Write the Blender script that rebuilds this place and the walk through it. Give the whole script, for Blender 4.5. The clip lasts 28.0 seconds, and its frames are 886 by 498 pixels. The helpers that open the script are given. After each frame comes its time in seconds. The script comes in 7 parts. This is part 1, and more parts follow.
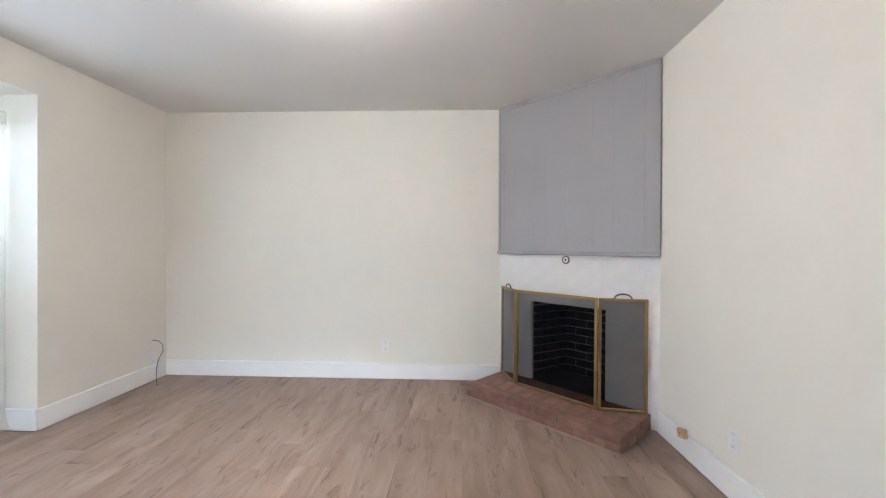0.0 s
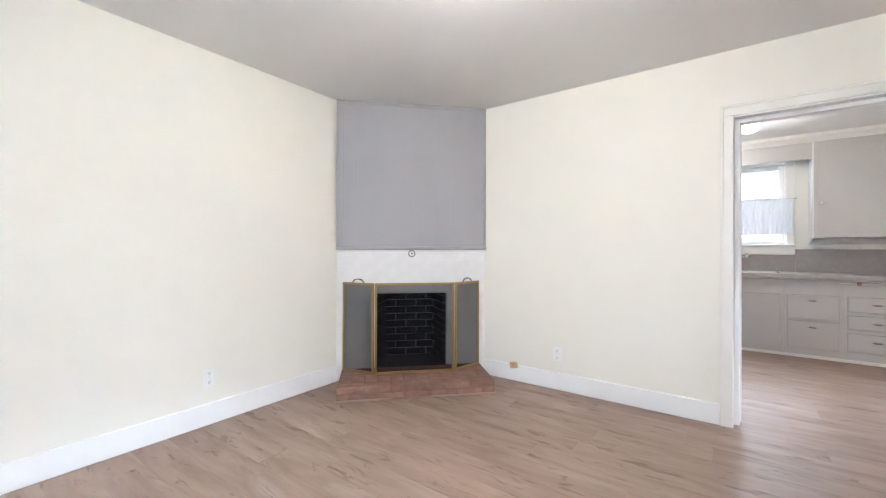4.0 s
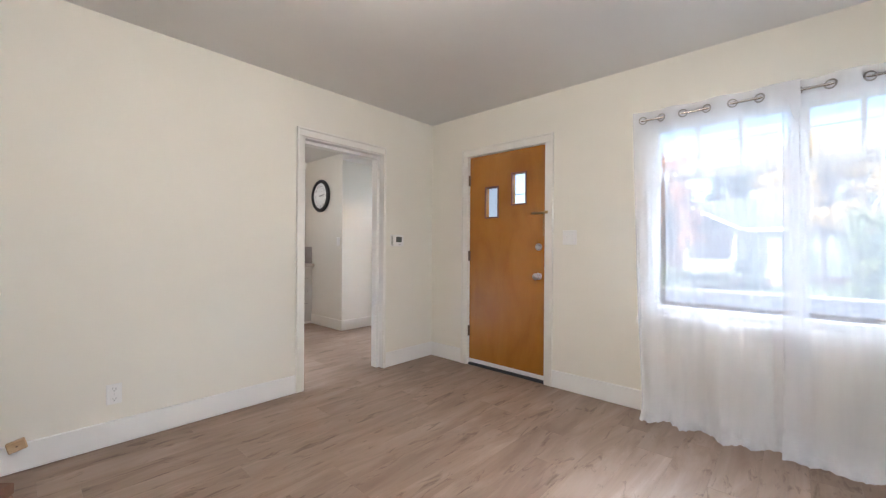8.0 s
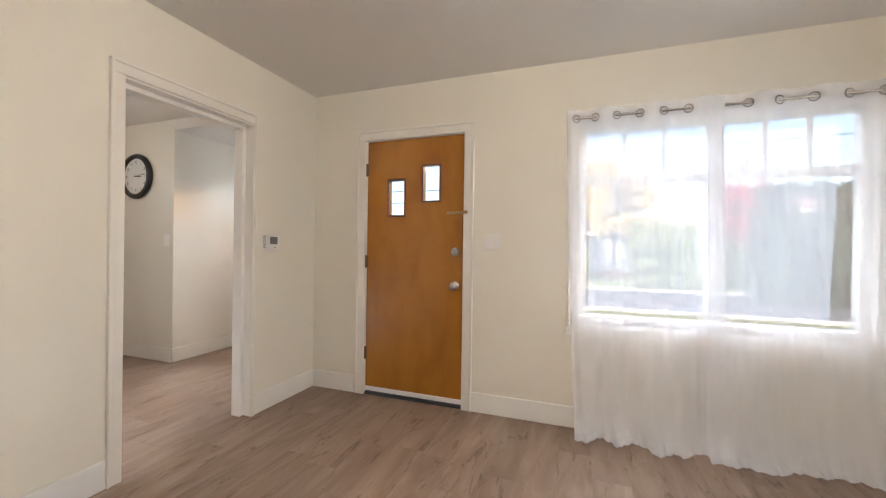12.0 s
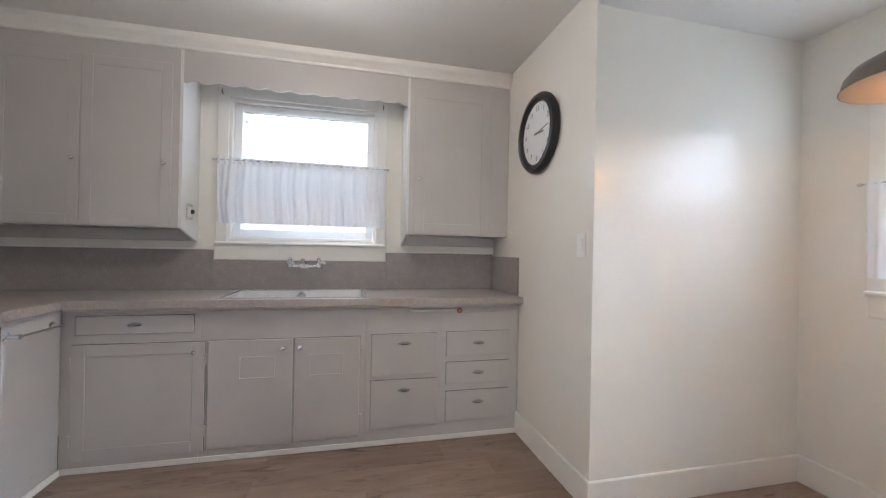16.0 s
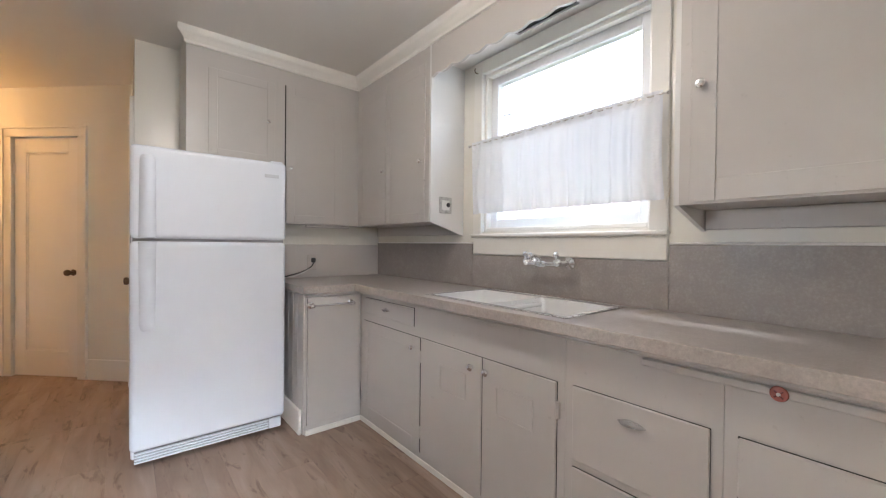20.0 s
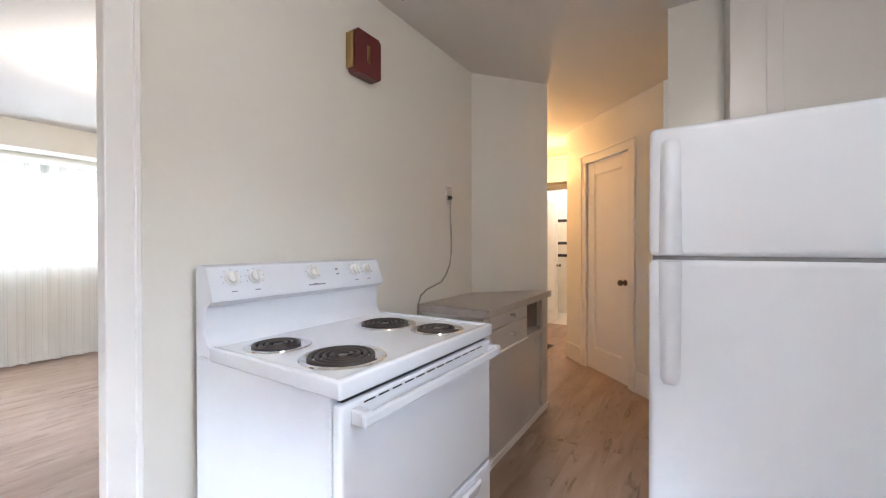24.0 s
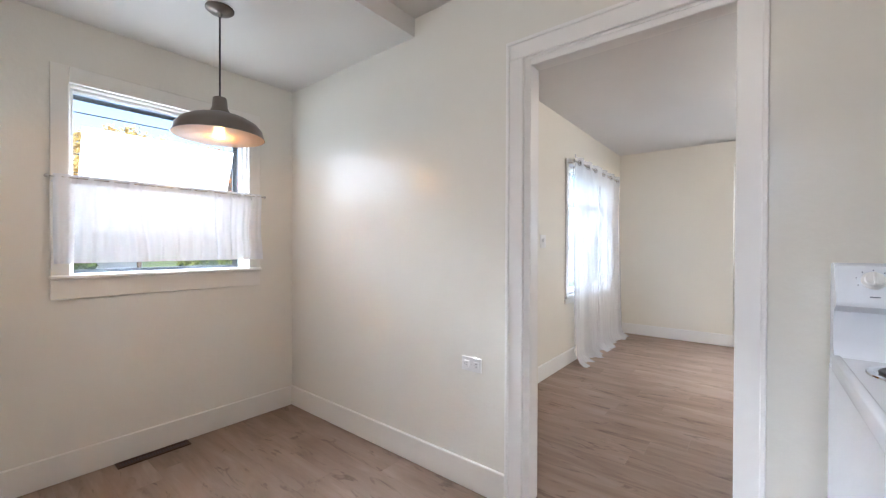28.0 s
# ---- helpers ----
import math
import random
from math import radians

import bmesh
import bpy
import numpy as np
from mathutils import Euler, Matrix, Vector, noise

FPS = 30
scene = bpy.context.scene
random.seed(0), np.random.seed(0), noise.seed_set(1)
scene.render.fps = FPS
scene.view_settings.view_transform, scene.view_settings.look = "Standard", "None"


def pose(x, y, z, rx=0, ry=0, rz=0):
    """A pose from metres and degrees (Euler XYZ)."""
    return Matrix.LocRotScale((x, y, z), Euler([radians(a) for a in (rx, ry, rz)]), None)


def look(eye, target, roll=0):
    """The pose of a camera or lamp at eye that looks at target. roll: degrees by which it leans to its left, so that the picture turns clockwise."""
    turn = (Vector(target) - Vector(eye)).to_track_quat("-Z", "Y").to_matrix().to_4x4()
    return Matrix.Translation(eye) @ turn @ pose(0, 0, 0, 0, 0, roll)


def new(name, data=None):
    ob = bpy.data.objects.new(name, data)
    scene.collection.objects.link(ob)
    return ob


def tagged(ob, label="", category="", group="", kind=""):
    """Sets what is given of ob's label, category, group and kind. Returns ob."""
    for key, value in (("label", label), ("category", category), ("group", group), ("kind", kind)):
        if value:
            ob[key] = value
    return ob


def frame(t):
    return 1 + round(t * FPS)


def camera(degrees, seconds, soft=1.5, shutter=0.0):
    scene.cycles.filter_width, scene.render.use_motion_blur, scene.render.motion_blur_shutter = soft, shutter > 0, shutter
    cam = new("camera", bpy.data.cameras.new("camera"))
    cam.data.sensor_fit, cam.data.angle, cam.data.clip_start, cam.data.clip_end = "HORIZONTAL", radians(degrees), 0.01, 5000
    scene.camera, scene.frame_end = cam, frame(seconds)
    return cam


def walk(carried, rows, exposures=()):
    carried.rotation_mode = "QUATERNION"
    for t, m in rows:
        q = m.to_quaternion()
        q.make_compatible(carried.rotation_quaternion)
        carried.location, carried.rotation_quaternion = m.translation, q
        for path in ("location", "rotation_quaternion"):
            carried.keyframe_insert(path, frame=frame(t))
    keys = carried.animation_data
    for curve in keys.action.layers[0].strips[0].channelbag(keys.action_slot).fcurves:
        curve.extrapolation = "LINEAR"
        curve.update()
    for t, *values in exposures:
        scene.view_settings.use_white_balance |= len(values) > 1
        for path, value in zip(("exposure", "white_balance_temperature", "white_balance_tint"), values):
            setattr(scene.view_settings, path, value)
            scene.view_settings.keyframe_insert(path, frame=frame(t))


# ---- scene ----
cam = camera(97.5, 28.0, soft=1.2)

PATH = [
    (0, (0.338, 0.146, 1.195), (0.26, 2.145, 1.185), 0.3),
    (0.5, (0.163, 0.345, 1.176), (0.223, 2.344, 1.158), 0.1),
    (1, (-0.044, 0.436, 1.166), (0.242, 2.415, 1.155), 0.1),
    (1.5, (-0.32, 0.537, 1.159), (0.24, 2.456, 1.141), 0.2),
    (2, (-0.654, 0.608, 1.136), (0.144, 2.442, 1.138), 0.6),
    (2.5, (-0.973, 0.654, 1.094), (0.021, 2.39, 1.116), 0.7),
    (4.5, (-1.489, 1.095, 1.16), (0.305, 1.979, 1.146), 0.1),
    (5, (-1.484, 1.299, 1.168), (0.439, 1.846, 1.146), 0.2),
    (5.5, (-1.432, 1.521, 1.163), (0.559, 1.711, 1.139), 0.3),
    (6, (-1.408, 1.778, 1.137), (0.583, 1.595, 1.124), 0.4),
    (6.5, (-1.353, 1.976, 1.143), (0.575, 1.444, 1.131), 0.3),
    (7, (-1.303, 2.152, 1.154), (0.495, 1.277, 1.142), 0.4),
    (7.5, (-1.252, 2.293, 1.137), (0.346, 1.089, 1.128), 0.4),
    (8, (-1.223, 2.407, 1.133), (0.127, 0.931, 1.127), 0.4),
    (8.5, (-1.242, 2.585, 1.128), (-0.177, 0.892, 1.125), 0.6),
    (9, (-1.318, 2.739, 1.145), (-0.5, 0.914, 1.14), 0.7),
    (9.5, (-1.432, 2.874, 1.166), (-0.767, 0.987, 1.162), 0.9),
    (10, (-1.466, 2.931, 1.167), (-0.883, 1.018, 1.154), 0.9),
    (10.5, (-1.335, 2.833, 1.166), (-0.783, 0.911, 1.156), 1.0),
    (11, (-1.095, 2.641, 1.158), (-0.54, 0.72, 1.155), 0.9),
    (11.5, (-0.824, 2.389, 1.161), (-0.227, 0.48, 1.157), 0.9),
    (12, (-0.493, 2.148, 1.173), (0.192, 0.269, 1.168), 0.8),
    (12.5, (-0.151, 1.899, 1.181), (0.642, 0.063, 1.172), 1.0),
    (14.5, (1.025, 0.784, 1.157), (2.528, -0.535, 1.158), 1.0),
    (15, (1.297, 0.619, 1.172), (2.983, -0.457, 1.174), 1.1),
    (15.5, (1.546, 0.558, 1.179), (3.387, -0.223, 1.178), 1.1),
    (16, (1.777, 0.517, 1.171), (3.723, 0.056, 1.18), 1.1),
    (16.5, (1.993, 0.515, 1.147), (3.986, 0.354, 1.164), 1.1),
    (17, (2.203, 0.481, 1.132), (4.199, 0.603, 1.148), 1.0),
    (17.5, (2.377, 0.373, 1.136), (4.341, 0.754, 1.15), 0.9),
    (18, (2.519, 0.229, 1.142), (4.424, 0.838, 1.15), 0.9),
    (18.5, (2.615, 0.057, 1.145), (4.435, 0.885, 1.148), 1.0),
    (19, (2.739, -0.143, 1.145), (4.425, 0.933, 1.145), 0.8),
    (19.5, (2.861, -0.276, 1.143), (4.363, 1.044, 1.133), 0.7),
    (20, (2.94, -0.347, 1.137), (4.207, 1.2, 1.117), 0.6),
    (20.5, (2.935, -0.397, 1.133), (3.905, 1.352, 1.111), 0.6),
    (21, (2.867, -0.457, 1.151), (3.526, 1.431, 1.124), 0.3),
    (21.5, (2.859, -0.479, 1.171), (3.2, 1.491, 1.145), 0.3),
    (22, (2.854, -0.433, 1.169), (2.905, 1.566, 1.149), 0.1),
    (22.5, (2.874, -0.239, 1.193), (2.63, 1.746, 1.173), -0.0),
    (24.5, (3.165, 0.689, 1.189), (1.8, 2.151, 1.172), -0.2),
    (25, (3.202, 0.887, 1.185), (1.566, 2.039, 1.163), -0.4),
    (25.5, (3.218, 1.021, 1.182), (1.363, 1.767, 1.165), -0.5),
    (26, (3.253, 1.087, 1.183), (1.269, 1.341, 1.17), -0.4),
    (26.5, (3.262, 1.071, 1.177), (1.276, 0.837, 1.163), -0.1),
    (27, (3.272, 1.014, 1.169), (1.395, 0.323, 1.168), 0.2),
    (27.5, (3.302, 0.948, 1.17), (1.59, -0.085, 1.167), 0.2),
    (28, (3.335, 0.89, 1.177), (1.774, -0.359, 1.162), 0.2),
]
EXPOSURES = [(0, 3.02, 5450, 10), (1, 3.42, 5400, 10), (2, 3.5, 5400, 10), (5, 3.45, 5450, 10), (6, 3.55, 5500, 11), (7, 3.2, 5600, 11), (8.5, 2.75, 5900, 12), (11, 2.68, 6000, 13), (12, 2.75, 6500, 13), (14.5, 3.0, 5600, 11), (15, 3.05, 5600, 11), (16, 2.95, 5600, 12),
             (17, 3.2, 5900, 12), (18, 3.25, 5750, 12), (19, 3.3, 5900, 11), (21, 3.15, 5850, 12), (22.5, 3.3, 5900, 12), (25, 3.2, 5700, 12), (27, 3.2, 5750, 12), (28, 2.85, 5750, 12)]
walk(cam, [(t, look(e, a, r)) for t, e, a, r in PATH], EXPOSURES)

# ---- world, sun and lamps ----
world = bpy.data.worlds.new("sky")
scene.world = world
world.use_nodes = True
wn = world.node_tree
sky = wn.nodes.new("ShaderNodeTexSky")
sky.sky_type, sky.sun_disc = "NISHITA", False
SUN_UP, SUN_TURN = radians(40), radians(18)
sky.sun_elevation, sky.sun_rotation = SUN_UP, SUN_TURN
sky.air_density, sky.dust_density = 1.0, 3.0
wn.nodes["Background"].inputs[1].default_value = 0.062
wn.links.new(sky.outputs[0], wn.nodes["Background"].inputs[0])

sun_data = bpy.data.lights.new("sun", "SUN")
sun_data.energy, sun_data.angle, sun_data.color = 1.3, radians(14), (1.0, 0.97, 0.93)
sun = new("sun", sun_data)
sun.matrix_basis = look((0, 0, 20), (-math.sin(SUN_TURN) * 10, -math.cos(SUN_TURN) * 10, 20 - 10 * math.tan(SUN_UP)))


def window_light(name, m, width, height, power):
    d = bpy.data.lights.new(name, "AREA")
    d.shape, d.size, d.size_y, d.energy, d.color = "RECTANGLE", width, height, power, (0.93, 0.97, 1.0)
    d.cycles.is_portal = True
    ob = new(name, d)
    ob.matrix_basis = m
    return ob


window_light("sky_portal", look((-1.18, -0.74, 1.32), (-1.18, 1, 1.32)), 1.6, 1.5, 1)
window_light("sky_portal", look((2.54, -1.97, 1.5), (2.54, 0, 1.5)), 1.1, 1.2, 1)
window_light("sky_portal", look((4.78, 0.82, 1.7), (3, 0.82, 1.7)), 1.1, 1.1, 1)
window_light("sky_portal", look((-2.81, 1.62, 1.52), (0, 1.62, 1.52)), 1.6, 1.15, 1)


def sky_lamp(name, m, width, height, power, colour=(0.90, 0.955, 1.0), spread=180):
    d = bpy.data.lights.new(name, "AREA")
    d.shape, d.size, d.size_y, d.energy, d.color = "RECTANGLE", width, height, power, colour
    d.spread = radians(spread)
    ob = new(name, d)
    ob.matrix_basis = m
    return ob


# added lamps for sky light, in or outside the openings, falling inwards and down
sky_lamp("alcove_window_light", look((-2.79, 1.62, 1.52), (0, 1.62, 0.75)), 1.42, 0.95, 5.5)
sky_lamp("nook_window_light", look((2.545, -1.94, 1.62), (2.545, 0.2, 0.7)), 0.76, 0.80, 1.2)
# unseen fill lamp hung outdoors, brightens the nook and kitchen
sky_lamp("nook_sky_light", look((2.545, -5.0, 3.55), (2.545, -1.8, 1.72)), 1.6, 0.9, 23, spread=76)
sky_lamp("kitchen_window_light", look((4.76, 0.835, 1.93), (3, 0.835, 1.1)), 0.78, 0.30, 0.25)
# unseen fill lamp outdoors, lights the stove wall through the sink window
sky_lamp("kitchen_sky_light", look((8.3, 0.835, 3.5), (4.7, 0.835, 1.82)), 2.4, 1.4, 6.5, (0.86, 0.93, 1.0), 80)
# added bluish lamp, lays a pale haze over the view outside
sky_lamp("front_window_light", look((-1.18, -0.72, 1.33), (-1.18, 2.4, 1.1)), 1.32, 1.14, 0.5, (0.66, 0.80, 1.0))
# unseen fill lamp hung over the front lawn, brightens the living room
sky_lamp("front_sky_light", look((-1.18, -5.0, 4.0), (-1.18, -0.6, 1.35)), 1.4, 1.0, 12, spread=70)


def bulb(name, place, power, colour, radius=0.04):
    d = bpy.data.lights.new(name, "POINT")
    d.energy, d.color, d.shadow_soft_size = power, colour, radius
    ob = new(name, d)
    ob.location = place
    return ob


WARM = (1.0, 0.52, 0.18)
bulb("living_lamp_light", (-0.3, 1.6, 2.30), 8.0, (1.0, 0.86, 0.70), 0.08)
bulb("pendant_light", (2.545, -1.118, 1.682), 0.55, (1.0, 0.50, 0.16), 0.02)
bulb("hall_light", (1.5, 4.95, 2.2), 3.6, WARM, 0.06)
bulb("kitchen_lamp_light", (3.3, 0.75, 2.24), 2.5, (1.0, 0.90, 0.78), 0.08)


# ---- materials ----
def shader(name):
    m = bpy.data.materials.new(name)
    m.use_nodes = True
    nt = m.node_tree
    return m, nt, nt.nodes["Principled BSDF"]


def node(nt, kind, **inputs):
    n = nt.nodes.new(kind)
    for k, v in inputs.items():
        n.inputs[k.replace("_", " ")].default_value = v
    return n


def ramp(nt, fac, *stops):
    n = nt.nodes.new("ShaderNodeValToRGB")
    while len(n.color_ramp.elements) < len(stops):
        n.color_ramp.elements.new(0.5)
    for e, (p, c) in zip(n.color_ramp.elements, stops):
        e.position, e.color = p, (*c, 1) if len(c) == 3 else c
    nt.links.new(fac, n.inputs[0])
    return n.outputs[0]


def mapped(nt, scale=(1, 1, 1), use_random=False):
    tc = nt.nodes.new("ShaderNodeTexCoord")
    mp = nt.nodes.new("ShaderNodeMapping")
    mp.inputs["Scale"].default_value = scale
    nt.links.new(tc.outputs["Object"], mp.inputs[0])
    if use_random:
        oi = nt.nodes.new("ShaderNodeObjectInfo")
        mul = nt.nodes.new("ShaderNodeVectorMath")
        mul.operation = "SCALE"
        mul.inputs[0].default_value = (37.0, 91.0, 13.0)
        nt.links.new(oi.outputs["Random"], mul.inputs["Scale"])
        nt.links.new(mul.outputs[0], mp.inputs["Location"])
    return mp.outputs[0]


def bump(nt, bsdf, height, strength, distance=0.01):
    b = node(nt, "ShaderNodeBump", Strength=strength, Distance=distance)
    nt.links.new(height, b.inputs["Height"])
    nt.links.new(b.outputs[0], bsdf.inputs["Normal"])


def shade(c, k):
    return tuple(min(1.0, v * k) for v in c)


def paint(name, colour, rough=0.5, var=0.05, grain=60.0, relief=0.06, stain=1.2, metal=0.0, coat=0.0, spec=0.5, depth=0.004, rvar=0.07):
    """A painted or plain surface: fine relief, large soft variation."""
    m, nt, b = shader(name)
    v = mapped(nt)
    big = node(nt, "ShaderNodeTexNoise", Scale=stain, Detail=4.0, Roughness=0.6)
    fine = node(nt, "ShaderNodeTexNoise", Scale=grain, Detail=5.0, Roughness=0.6)
    nt.links.new(v, big.inputs["Vector"])
    nt.links.new(v, fine.inputs["Vector"])
    nt.links.new(ramp(nt, big.outputs[0], (0.3, shade(colour, 1 - var)), (0.7, shade(colour, 1 + var))), b.inputs["Base Color"])
    rr = nt.nodes.new("ShaderNodeMapRange")
    rr.inputs["To Min"].default_value, rr.inputs["To Max"].default_value = max(0.02, rough - rvar), min(1, rough + rvar)
    nt.links.new(fine.outputs[0], rr.inputs[0])
    nt.links.new(rr.outputs[0], b.inputs["Roughness"])
    b.inputs["Metallic"].default_value, b.inputs["Coat Weight"].default_value = metal, coat
    b.inputs["Specular IOR Level"].default_value = spec
    if relief:
        bump(nt, b, fine.outputs[0], relief, depth)
    return m


def wood(name, dark, mid, light, grain=(28.0, 1.6, 28.0), rough=0.45, random=False, relief=0.08, coat=0.0):
    m, nt, b = shader(name)
    v = mapped(nt, grain, random)
    n1 = node(nt, "ShaderNodeTexNoise", Scale=1.0, Detail=7.0, Roughness=0.62, Distortion=0.6)
    nt.links.new(v, n1.inputs["Vector"])
    v2 = mapped(nt, tuple(g * 0.22 for g in grain), random)
    n2 = node(nt, "ShaderNodeTexNoise", Scale=1.0, Detail=3.0, Distortion=1.0)
    nt.links.new(v2, n2.inputs["Vector"])
    mix = nt.nodes.new("ShaderNodeMix")
    mix.data_type = "FLOAT"
    mix.inputs[0].default_value = 0.5
    nt.links.new(n1.outputs[0], mix.inputs[2])
    nt.links.new(n2.outputs[0], mix.inputs[3])
    col = ramp(nt, mix.outputs[0], (0.32, dark), (0.5, mid), (0.68, light))
    if random:
        oi = nt.nodes.new("ShaderNodeObjectInfo")
        hsv = nt.nodes.new("ShaderNodeHueSaturation")
        mr = nt.nodes.new("ShaderNodeMapRange")
        mr.inputs["To Min"].default_value, mr.inputs["To Max"].default_value = 0.93, 1.07
        nt.links.new(oi.outputs["Random"], mr.inputs[0])
        nt.links.new(mr.outputs[0], hsv.inputs["Value"])
        nt.links.new(col, hsv.inputs["Color"])
        col = hsv.outputs[0]
    nt.links.new(col, b.inputs["Base Color"])
    b.inputs["Roughness"].default_value = rough
    b.inputs["Coat Weight"].default_value = coat
    bump(nt, b, n1.outputs[0], relief, 0.002)
    return m


def plank_vinyl(name):
    """Printed oak vinyl: soft tonal bands, fine grain and scattered dark smudges and knots along the plank."""
    m, nt, b = shader(name)

    def noise_of(scale, detail, rough=0.6, dist=0.4):
        n_ = node(nt, "ShaderNodeTexNoise", Scale=1.0, Detail=detail, Roughness=rough, Distortion=dist)
        nt.links.new(mapped(nt, scale, True), n_.inputs["Vector"])
        return n_.outputs[0]

    def times(col_a, col_b, fac=1.0):
        mul = nt.nodes.new("ShaderNodeMix")
        mul.data_type, mul.blend_type = "RGBA", "MULTIPLY"
        mul.inputs[0].default_value = fac
        nt.links.new(col_a, mul.inputs[6])
        nt.links.new(col_b, mul.inputs[7])
        return mul.outputs[2]
    bands = noise_of((8.0, 1.5, 8.0), 4.0, 0.55, 0.8)
    col = ramp(nt, bands, (0.30, (0.222, 0.152, 0.112)), (0.5, (0.290, 0.206, 0.155)), (0.70, (0.345, 0.256, 0.200)))
    grain = noise_of((95.0, 5.0, 95.0), 5.0, 0.7, 0.2)
    col = times(col, ramp(nt, grain, (0.3, (0.95, 0.945, 0.94)), (0.7, (1.04, 1.04, 1.04))))
    smudge = noise_of((17.0, 4.2, 17.0), 4.0, 0.62, 0.9)
    col = times(col, ramp(nt, smudge, (0.30, (0.52, 0.47, 0.44)), (0.43, (1, 1, 1))), 0.9)
    pale = noise_of((20.0, 2.4, 20.0), 2.0, 0.5, 0.6)
    col = times(col, ramp(nt, pale, (0.60, (1, 1, 1)), (0.74, (1.16, 1.17, 1.18))))
    oi = nt.nodes.new("ShaderNodeObjectInfo")
    hsv = nt.nodes.new("ShaderNodeHueSaturation")
    mr = nt.nodes.new("ShaderNodeMapRange")
    mr.inputs["To Min"].default_value, mr.inputs["To Max"].default_value = 0.94, 1.06
    nt.links.new(oi.outputs["Random"], mr.inputs[0])
    nt.links.new(mr.outputs[0], hsv.inputs["Value"])
    nt.links.new(col, hsv.inputs["Color"])
    nt.links.new(hsv.outputs[0], b.inputs["Base Color"])
    rr = nt.nodes.new("ShaderNodeMapRange")
    rr.inputs["To Min"].default_value, rr.inputs["To Max"].default_value = 0.46, 0.58
    nt.links.new(grain, rr.inputs[0])
    nt.links.new(rr.outputs[0], b.inputs["Roughness"])
    bump(nt, b, grain, 0.04, 0.002)
    return m


def metal(name, colour, rough=0.2, var=0.06, grain=90.0):
    return paint(name, colour, rough, var, grain, 0.02, 9.0, metal=1.0)


def glow(name, colour, strength):
    m, nt, b = shader(name)
    b.inputs["Base Color"].default_value = (0.9, 0.88, 0.84, 1)
    b.inputs["Emission Color"].default_value = (*colour, 1)
    b.inputs["Emission Strength"].default_value = strength
    return m


def clear_glass(name):
    m, nt, b = shader(name)
    b.inputs["Base Color"].default_value = (0.98, 0.99, 0.99, 1)
    b.inputs["Roughness"].default_value = 0.0
    b.inputs["Transmission Weight"].default_value = 1.0
    b.inputs["IOR"].default_value = 1.45
    return m


def sheer(name, colour, clear, lit=0.5, threads=False):
    """Thin woven cloth: part gap between the threads, part thread that scatters light to both sides."""
    m, nt, b = shader(name)
    out = nt.nodes["Material Output"]
    nt.nodes.remove(b)
    tr = nt.nodes.new("ShaderNodeBsdfTransparent")
    df = nt.nodes.new("ShaderNodeBsdfDiffuse")
    tl = nt.nodes.new("ShaderNodeBsdfTranslucent")
    df.inputs[0].default_value = tl.inputs[0].default_value = (*colour, 1)
    if threads:
        # sparse dark warp threads, broken along their length
        sep = nt.nodes.new("ShaderNodeSeparateXYZ")
        nt.links.new(mapped(nt), sep.inputs[0])
        near = None
        for pitch, off in ((0.062, 0.0), (0.093, 0.021)):
            pp = nt.nodes.new("ShaderNodeMath")
            pp.operation = "PINGPONG"
            ad = nt.nodes.new("ShaderNodeMath")
            ad.inputs[1].default_value, pp.inputs[1].default_value = off + 3.0, pitch / 2
            nt.links.new(sep.outputs[1], ad.inputs[0])
            nt.links.new(ad.outputs[0], pp.inputs[0])
            if near is None:
                near = pp.outputs[0]
            else:
                mn_ = nt.nodes.new("ShaderNodeMath")
                mn_.operation = "MINIMUM"
                nt.links.new(near, mn_.inputs[0])
                nt.links.new(pp.outputs[0], mn_.inputs[1])
                near = mn_.outputs[0]
        brk = node(nt, "ShaderNodeTexNoise", Scale=70.0, Detail=2.0)
        nt.links.new(mapped(nt, (0.3, 0.3, 1)), brk.inputs["Vector"])
        wid = nt.nodes.new("ShaderNodeMapRange")
        wid.inputs["To Min"].default_value, wid.inputs["To Max"].default_value = 0.0002, 0.0019
        nt.links.new(brk.outputs[0], wid.inputs[0])
        lt_ = nt.nodes.new("ShaderNodeMath")
        lt_.operation = "LESS_THAN"
        nt.links.new(near, lt_.inputs[0])
        nt.links.new(wid.outputs[0], lt_.inputs[1])
        col = ramp(nt, lt_.outputs[0], (0.0, colour), (1.0, shade(colour, 0.72)))
        nt.links.new(col, df.inputs[0])
        nt.links.new(col, tl.inputs[0])
    a = nt.nodes.new("ShaderNodeMixShader")
    a.inputs[0].default_value = lit
    nt.links.new(df.outputs[0], a.inputs[1])
    nt.links.new(tl.outputs[0], a.inputs[2])
    c = nt.nodes.new("ShaderNodeMixShader")
    v = mapped(nt, (1, 1, 0.12))
    n = node(nt, "ShaderNodeTexNoise", Scale=34.0, Detail=4.0)
    nt.links.new(v, n.inputs["Vector"])
    mr = nt.nodes.new("ShaderNodeMapRange")
    mr.inputs["To Min"].default_value, mr.inputs["To Max"].default_value = 1 - clear - 0.02, 1 - clear + 0.02
    nt.links.new(n.outputs[0], mr.inputs[0])
    nt.links.new(mr.outputs[0], c.inputs[0])
    nt.links.new(tr.outputs[0], c.inputs[1])
    nt.links.new(a.outputs[0], c.inputs[2])
    nt.links.new(c.outputs[0], out.inputs[0])
    return m


